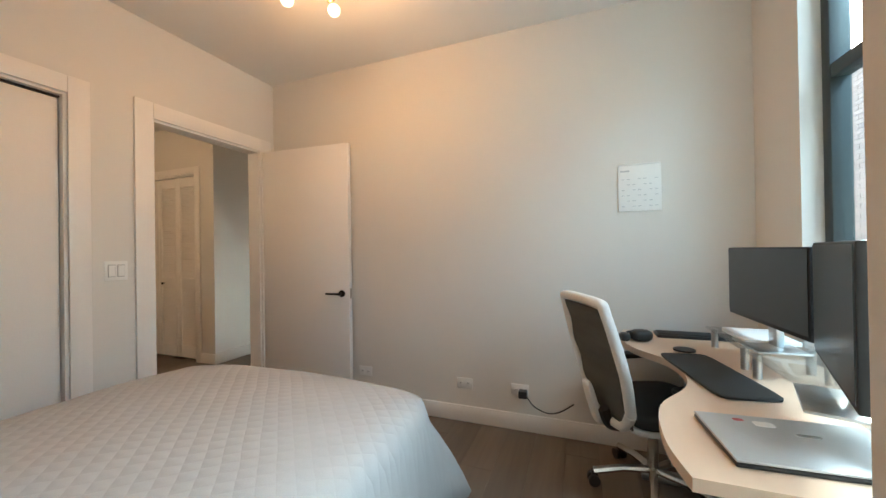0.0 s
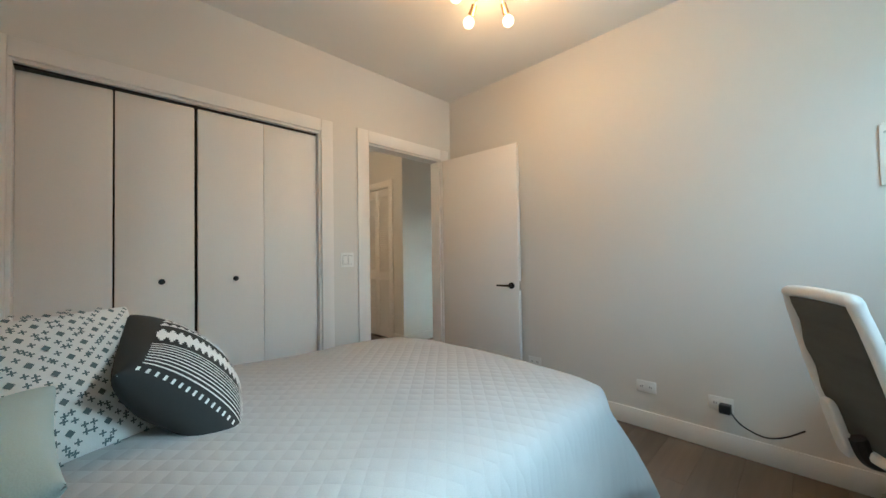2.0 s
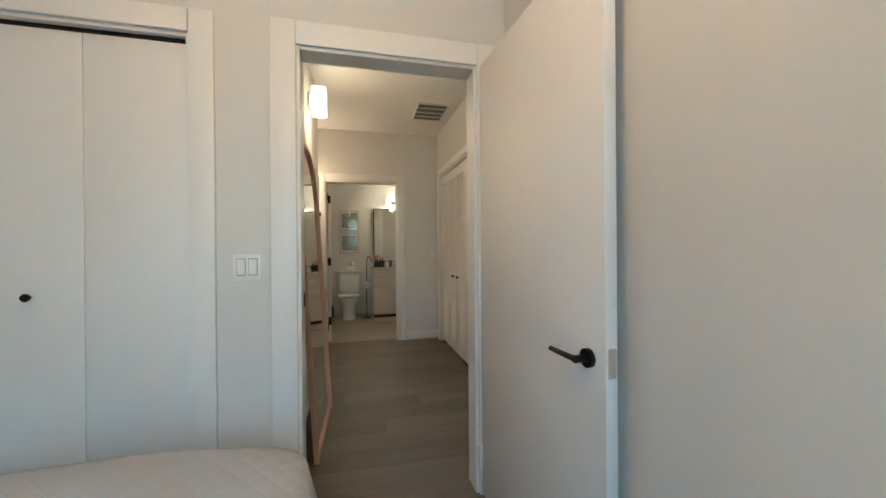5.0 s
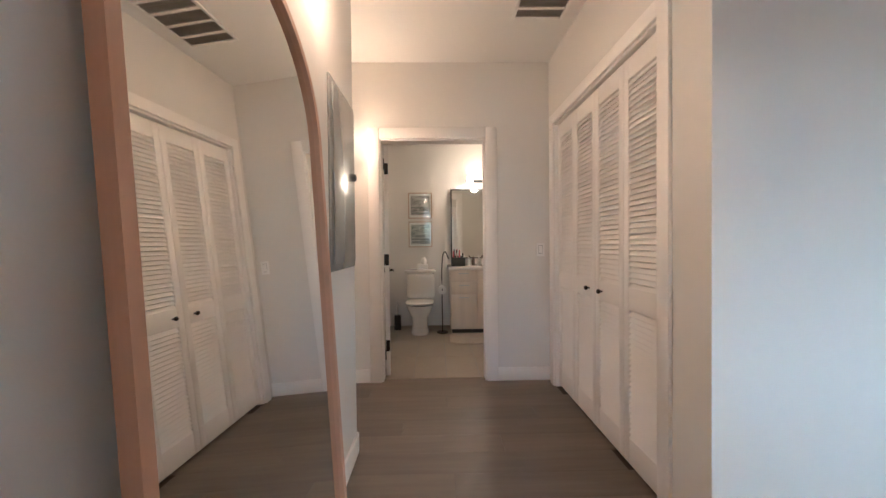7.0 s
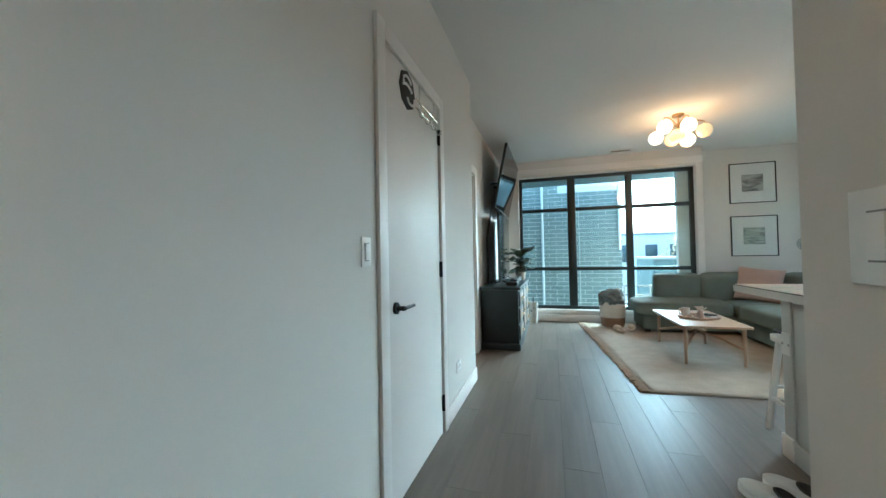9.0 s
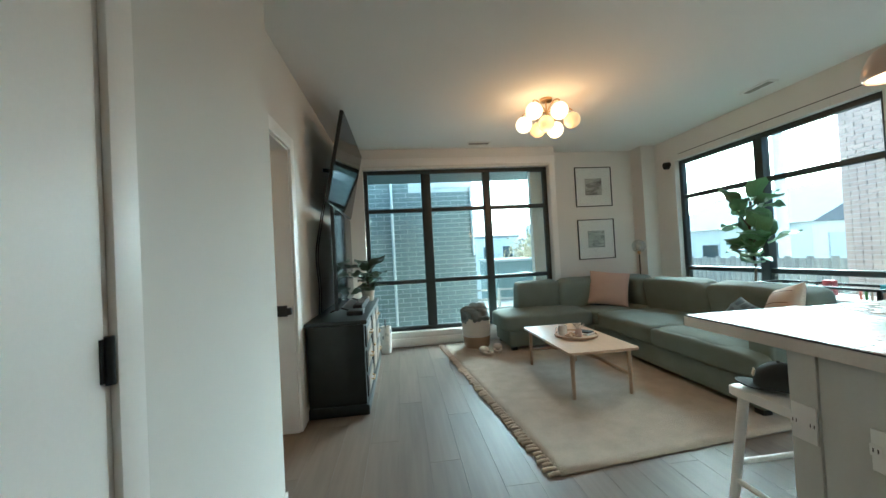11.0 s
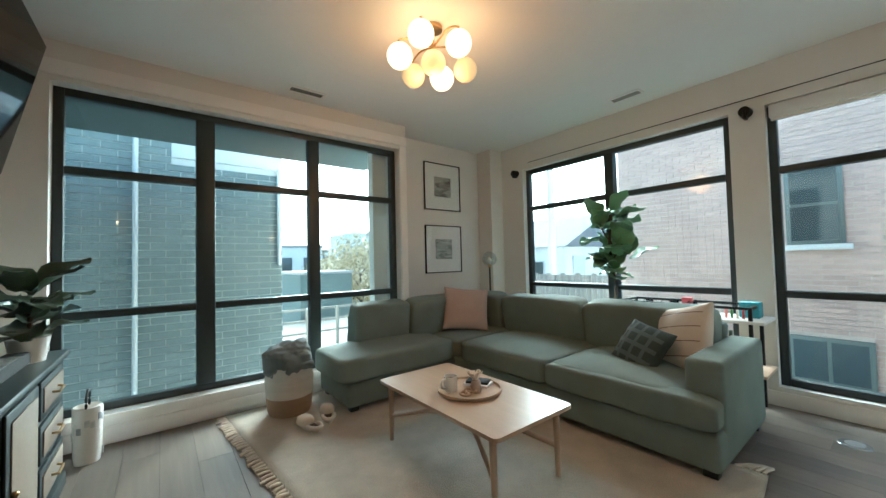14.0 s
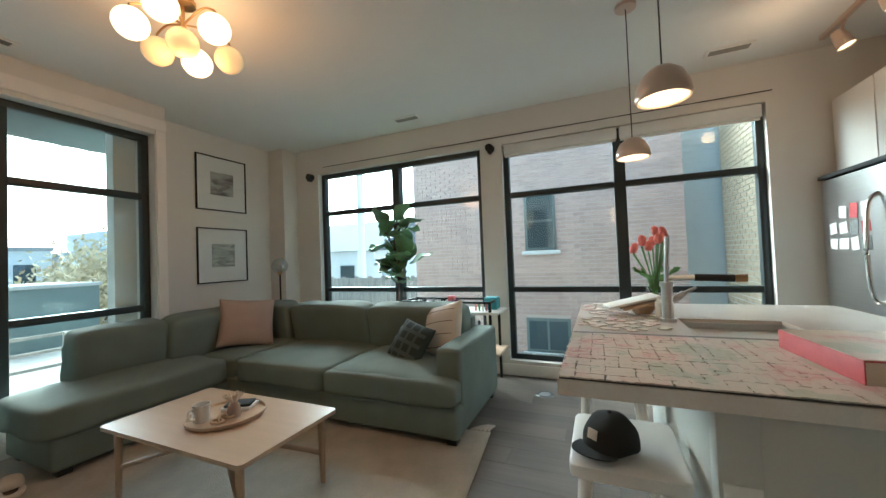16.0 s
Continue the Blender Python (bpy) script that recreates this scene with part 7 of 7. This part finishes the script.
for a0, a1, z0, z1 in BW:
    w = part("window", box(6.18, 6.219, a0, a1, z0, z1, 0.004), OLDFRAME, bB)
    mid = (a0 + a1) / 2
    for p0, p1, q0, q1 in ((a0 + 0.05, mid - 0.02, z0 + 0.05, z1 - 0.05), (mid + 0.02, a1 - 0.05, z0 + 0.05, z1 - 0.05)) if z0 < 0 else ((a0 + 0.05, a1 - 0.05, z0 + 0.05, (z0 + z1) / 2 - 0.02), (a0 + 0.05, a1 - 0.05, (z0 + z1) / 2 + 0.02, z1 - 0.05)):
        part("pane", box(6.176, 6.1795, p0, p1, q0, q1), WINDARK, w)
    part("sill", box(6.14, 6.21, a0 - 0.06, a1 + 0.06, z0 - 0.075, z0 - 0.005, 0.006), HOUSEWHITE, bB)
bS = thing("siding_building", "blue grey clapboard building behind the kitchen window", "building")
part("wall", box(6.6, 12.0, 0.35, 1.6, -3.3, 3.75), SIDING, bS)
for k in range(51):
    part("clapboard", moved(box(-0.02, 0.0, 0.36, 1.6, 0, 0.10), pose(6.599, 0, -1.4 + k * 0.1, 0, 5, 0)), SIDING, bS)
bC = thing("brick_building", "cream brick building corner beyond the kitchen window", "building")
part("wall", box(5.02, 6.4, 0.35, 1.08, -3.3, 3.75), MORTAR, bC)
part("coping", box(5.0, 6.42, 0.33, 1.10, 3.7505, 3.85, 0.01), CONCRETE, bC)
bricks(bC, "x", 5.02, -1, 0.35, 1.08, -1.5, 3.74, 0.195, 0.058, CREAMBRICK, (0.4, 1.08, 0.8, 2.4))
bricks(bC, "y", 1.08, 1, 5.02, 6.4, -1.5, 3.74, 0.195, 0.058, CREAMBRICK, (0, 0, 0, 0))

hs = thing("white_house", "white clapboard house beyond the yard", "house")
part("wall", box(13.0, 20.0, 12.0, 19.0, -3.3, 1.7), HOUSEWHITE, hs)
bm = bmesh.new()
rv_ = [bm.verts.new(p) for p in ((12.8, 11.8, 1.7), (20.2, 11.8, 1.7), (20.2, 19.2, 1.7), (12.8, 19.2, 1.7), (16.5, 11.8, 3.4), (16.5, 19.2, 3.4))]
for f in ((0, 1, 4), (2, 3, 5), (1, 2, 5, 4), (3, 0, 4, 5), (0, 3, 2, 1)):
    bm.faces.new([rv_[i] for i in f])
part("roof", bm, ROOFGREY, hs)
for y in (13.0, 15.5):
    w = part("window", box(12.95, 12.999, y, y + 0.9, -0.4, 1.1, 0.01), SIDING, hs)
    part("pane", box(12.94, 12.9495, y + 0.06, y + 0.84, -0.34, 1.04), WINDARK, w)
part("door", box(13.6, 14.5, 11.94, 11.999, -0.6, 1.3, 0.01), SIDING, hs)
hb = thing("distant_building", "flat roofed grey building with white balconies beyond the trees", "building")
part("wall", box(9.2, 16.0, 24.0, 34.0, -3.3, 2.1), SIDING, hb)
part("roof_edge", box(9.1, 16.1, 23.9, 34.0, 2.1005, 2.3), CONCRETE, hb)
part("stair_head", box(9.6, 12.4, 26.0, 30.0, 2.3005, 3.3), SIDING, hb)
for k in range(3):
    for z in (-1.6, 0.6):
        part("window", box(9.7 + 2.1 * k, 10.5 + 2.1 * k, 23.95, 23.999, z, z + 1.2, 0.01), WINDARK, hb)
for k in range(2):
    part("balcony", box(10.6 + 3 * k, 12.3 + 3 * k, 22.9, 23.94, -0.3, 0.5, 0.02), HOUSEWHITE, hb)
hd = thing("distant_building", "long pale flat roofed building on the skyline", "building")
part("wall", box(2.0, 9.0, 30.0, 36.0, -3.3, 2.4), HOUSEWHITE, hd)
part("roof_edge", box(1.9, 9.05, 29.9, 36.0, 2.4005, 2.6), CONCRETE, hd)
for k in range(4):
    part("window", box(2.8 + 1.6 * k, 3.6 + 1.6 * k, 29.95, 29.999, 0.4, 1.7, 0.01), WINDARK, hd)
ga = thing("garage", "low grey green garage beyond the yard", "garage")
part("wall", box(3.0, 4.75, 15.1, 18.0, -3.3, 0.86), GARAGE, ga)
part("roof_edge", box(2.95, 4.8, 15.05, 18.05, 0.8605, 0.95, 0.01), CONCRETE, ga)
hc = thing("distant_building", "long pale building row on the skyline", "building")
part("wall", box(24.0, 40.0, 18.0, 60.0, -3.3, 2.0), HOUSEWHITE, hc)
part("roof_edge", box(23.9, 40.1, 17.9, 60.1, 2.0005, 2.3), CONCRETE, hc)
for k in range(9):
    part("window", box(23.95, 23.999, 19.5 + 4 * k, 21.0 + 4 * k, -0.6, 0.9, 0.01), WINDARK, hc)
fe = thing("yard_fence", "weathered board fence round the yard", "fence")
for k in range(34):
    part("board", box(8.6, 8.63, 7.2 + k * 0.16, 7.345 + k * 0.16, -3.3, 0.72 + 0.05 * (k % 3 == 0), 0.004), FENCEWOOD, fe)
for z in (-1.0, 0.4):
    part("rail", box(8.632, 8.68, 7.2, 12.7, z, z + 0.09), FENCEWOOD, fe)
deck = thing("roof_deck", "grey deck with a rail beyond the window", "deck")
part("floor", box(1.2, 6.0, 11.0, 15.0, -0.75, -0.6), FENCEWOOD, deck)
for k in range(8):
    part("post", box(1.25 + k * 0.66, 1.31 + k * 0.66, 11.0, 11.06, -3.3, 0.25, 0.004), FENCEWOOD, deck)
for z in (-0.3, -0.05, 0.2):
    part("rail", box(1.25, 5.95, 11.061, 11.09, z, z + 0.05), FENCEWOOD, deck)
po = thing("utility_pole", "pale wooden utility pole with wires", "utility pole")
part("pole", rod((10.6, 10.9, -3.3), (10.6, 10.9, 7.0), 0.15, 0.12, n=16), HOUSEWHITE, po)
part("crossarm", box(10.55, 10.65, 10.1, 11.7, 6.2, 6.32, 0.01), FENCEWOOD, po)
for k in range(3):
    part("wire", sweep(bezier([(10.6, 10.3 + 0.6 * k, 6.3), (7.5, 15.5 + 0.6 * k, 5.3), (2.0, 24.0 + 0.6 * k, 6.0)]), 0.012, 6), BLACKMETAL, po)


def tree(label, x, y, h, seed):
    rr = random.Random(seed)
    root = thing("tree", label, "tree", "yard trees", pose(x, y, -3.3))
    part("trunk", rod((0, 0, 0), (0.1, 0, h * 0.6), 0.14, 0.06, n=12), BARK, root)
    verts, faces = [], []
    for b in range(9):
        a, hh = b * 2.4, h * (0.35 + 0.06 * b)
        end = Vector((math.cos(a) * h * 0.26, math.sin(a) * h * 0.26, hh + h * 0.16))
        part("limb", rod((0.05, 0, hh * 0.9), tuple(end), 0.04, 0.015, n=8), BARK, root)
        for k in range(420):
            p = end + Vector((rr.gauss(0, 1), rr.gauss(0, 1), rr.gauss(0, 0.8))) * h * 0.085
            u = Vector((rr.gauss(0, 1), rr.gauss(0, 1), rr.gauss(0, 1))).normalized() * 0.09
            w = u.orthogonal() * 0.6
            n = len(verts)
            verts += [p - u, p + w, p + u, p - w]
            faces.append((n, n + 1, n + 2, n + 3))
    me = bpy.data.meshes.new("crown")
    me.from_pydata([tuple(v) for v in verts], [], faces)
    me.materials.append(YELLEAF)
    ob = new("crown", me)
    ob.parent = root
    return root


tree("yellowing leafy tree beyond the yard", 6.4, 18.0, 5.3, 1)
tree("yellowing leafy tree beyond the yard", 7.4, 22.0, 4.6, 2)

# ---------------------------------------------------------------- floors, last
floor_root = tagged(new("floor"), "grey brown wood plank floor", "floor", kind="structure")
part("underlay", box(-3.14, 3.64, -3.32, 6.98, -0.20, -0.006), SUBFLOOR, floor_root)
part("underlay", box(-4.7, -3.141, 1.2, 6.86, -0.20, -0.006), SUBFLOOR, floor_root)
rng = random.Random(21)
PW, PL = 0.187, 1.52
plank_cache = {}
x = -3.14
i = 0
while x < 3.5:
    y = -3.3 + (i * 0.61) % PL - PL
    while y < 6.9:
        y0, y1 = max(y, -3.3), min(y + PL, 6.9)
        cx_, cy_ = x + PW / 2, (y0 + y1) / 2
        hidden = (cx_ < -2.2 and cy_ > 1.9) or (cx_ > 3.5) or (cx_ < -1.5 and y1 > 0.6 and cx_ < -1.6 and cy_ < 3.3 and cy_ > 1.0)
        if y1 - y0 > 0.05 and not hidden:
            key = round(y1 - y0, 3)
            if key not in plank_cache:
                me = bpy.data.meshes.new("plank")
                bm = box(-PW / 2 + 0.0007, PW / 2 - 0.0007, -key / 2 + 0.0008, key / 2 - 0.0008, -0.006, 0.0)
                bm.to_mesh(me)
                bm.free()
                me.materials.append(FLOORWOOD)
                plank_cache[key] = me
            ob = new("plank", plank_cache[key])
            ob.parent = floor_root
            ob.location = (cx_, cy_, 0.0)
        y += PL
    x += PW
    i += 1
bath_floor = tagged(new("floor_bathroom"), "tan tiled bathroom floor", "floor", kind="structure")
part("grout", box(-5.3, -3.141, -1.45, 0.465, -0.2, -0.004), CONCRETE, bath_floor)
tile_me = bpy.data.meshes.new("tile")
bm = box(-0.297, 0.297, -0.147, 0.147, -0.004, 0.001)
bm.to_mesh(tile_me)
bm.free()
tile_me.materials.append(BATHTILE)
for i in range(4):
    for j in range(7):
        ob = new("tile", tile_me)
        ob.parent = bath_floor
        ob.location = (-3.45 - i * 0.6, -1.3 + j * 0.3, 0.0)
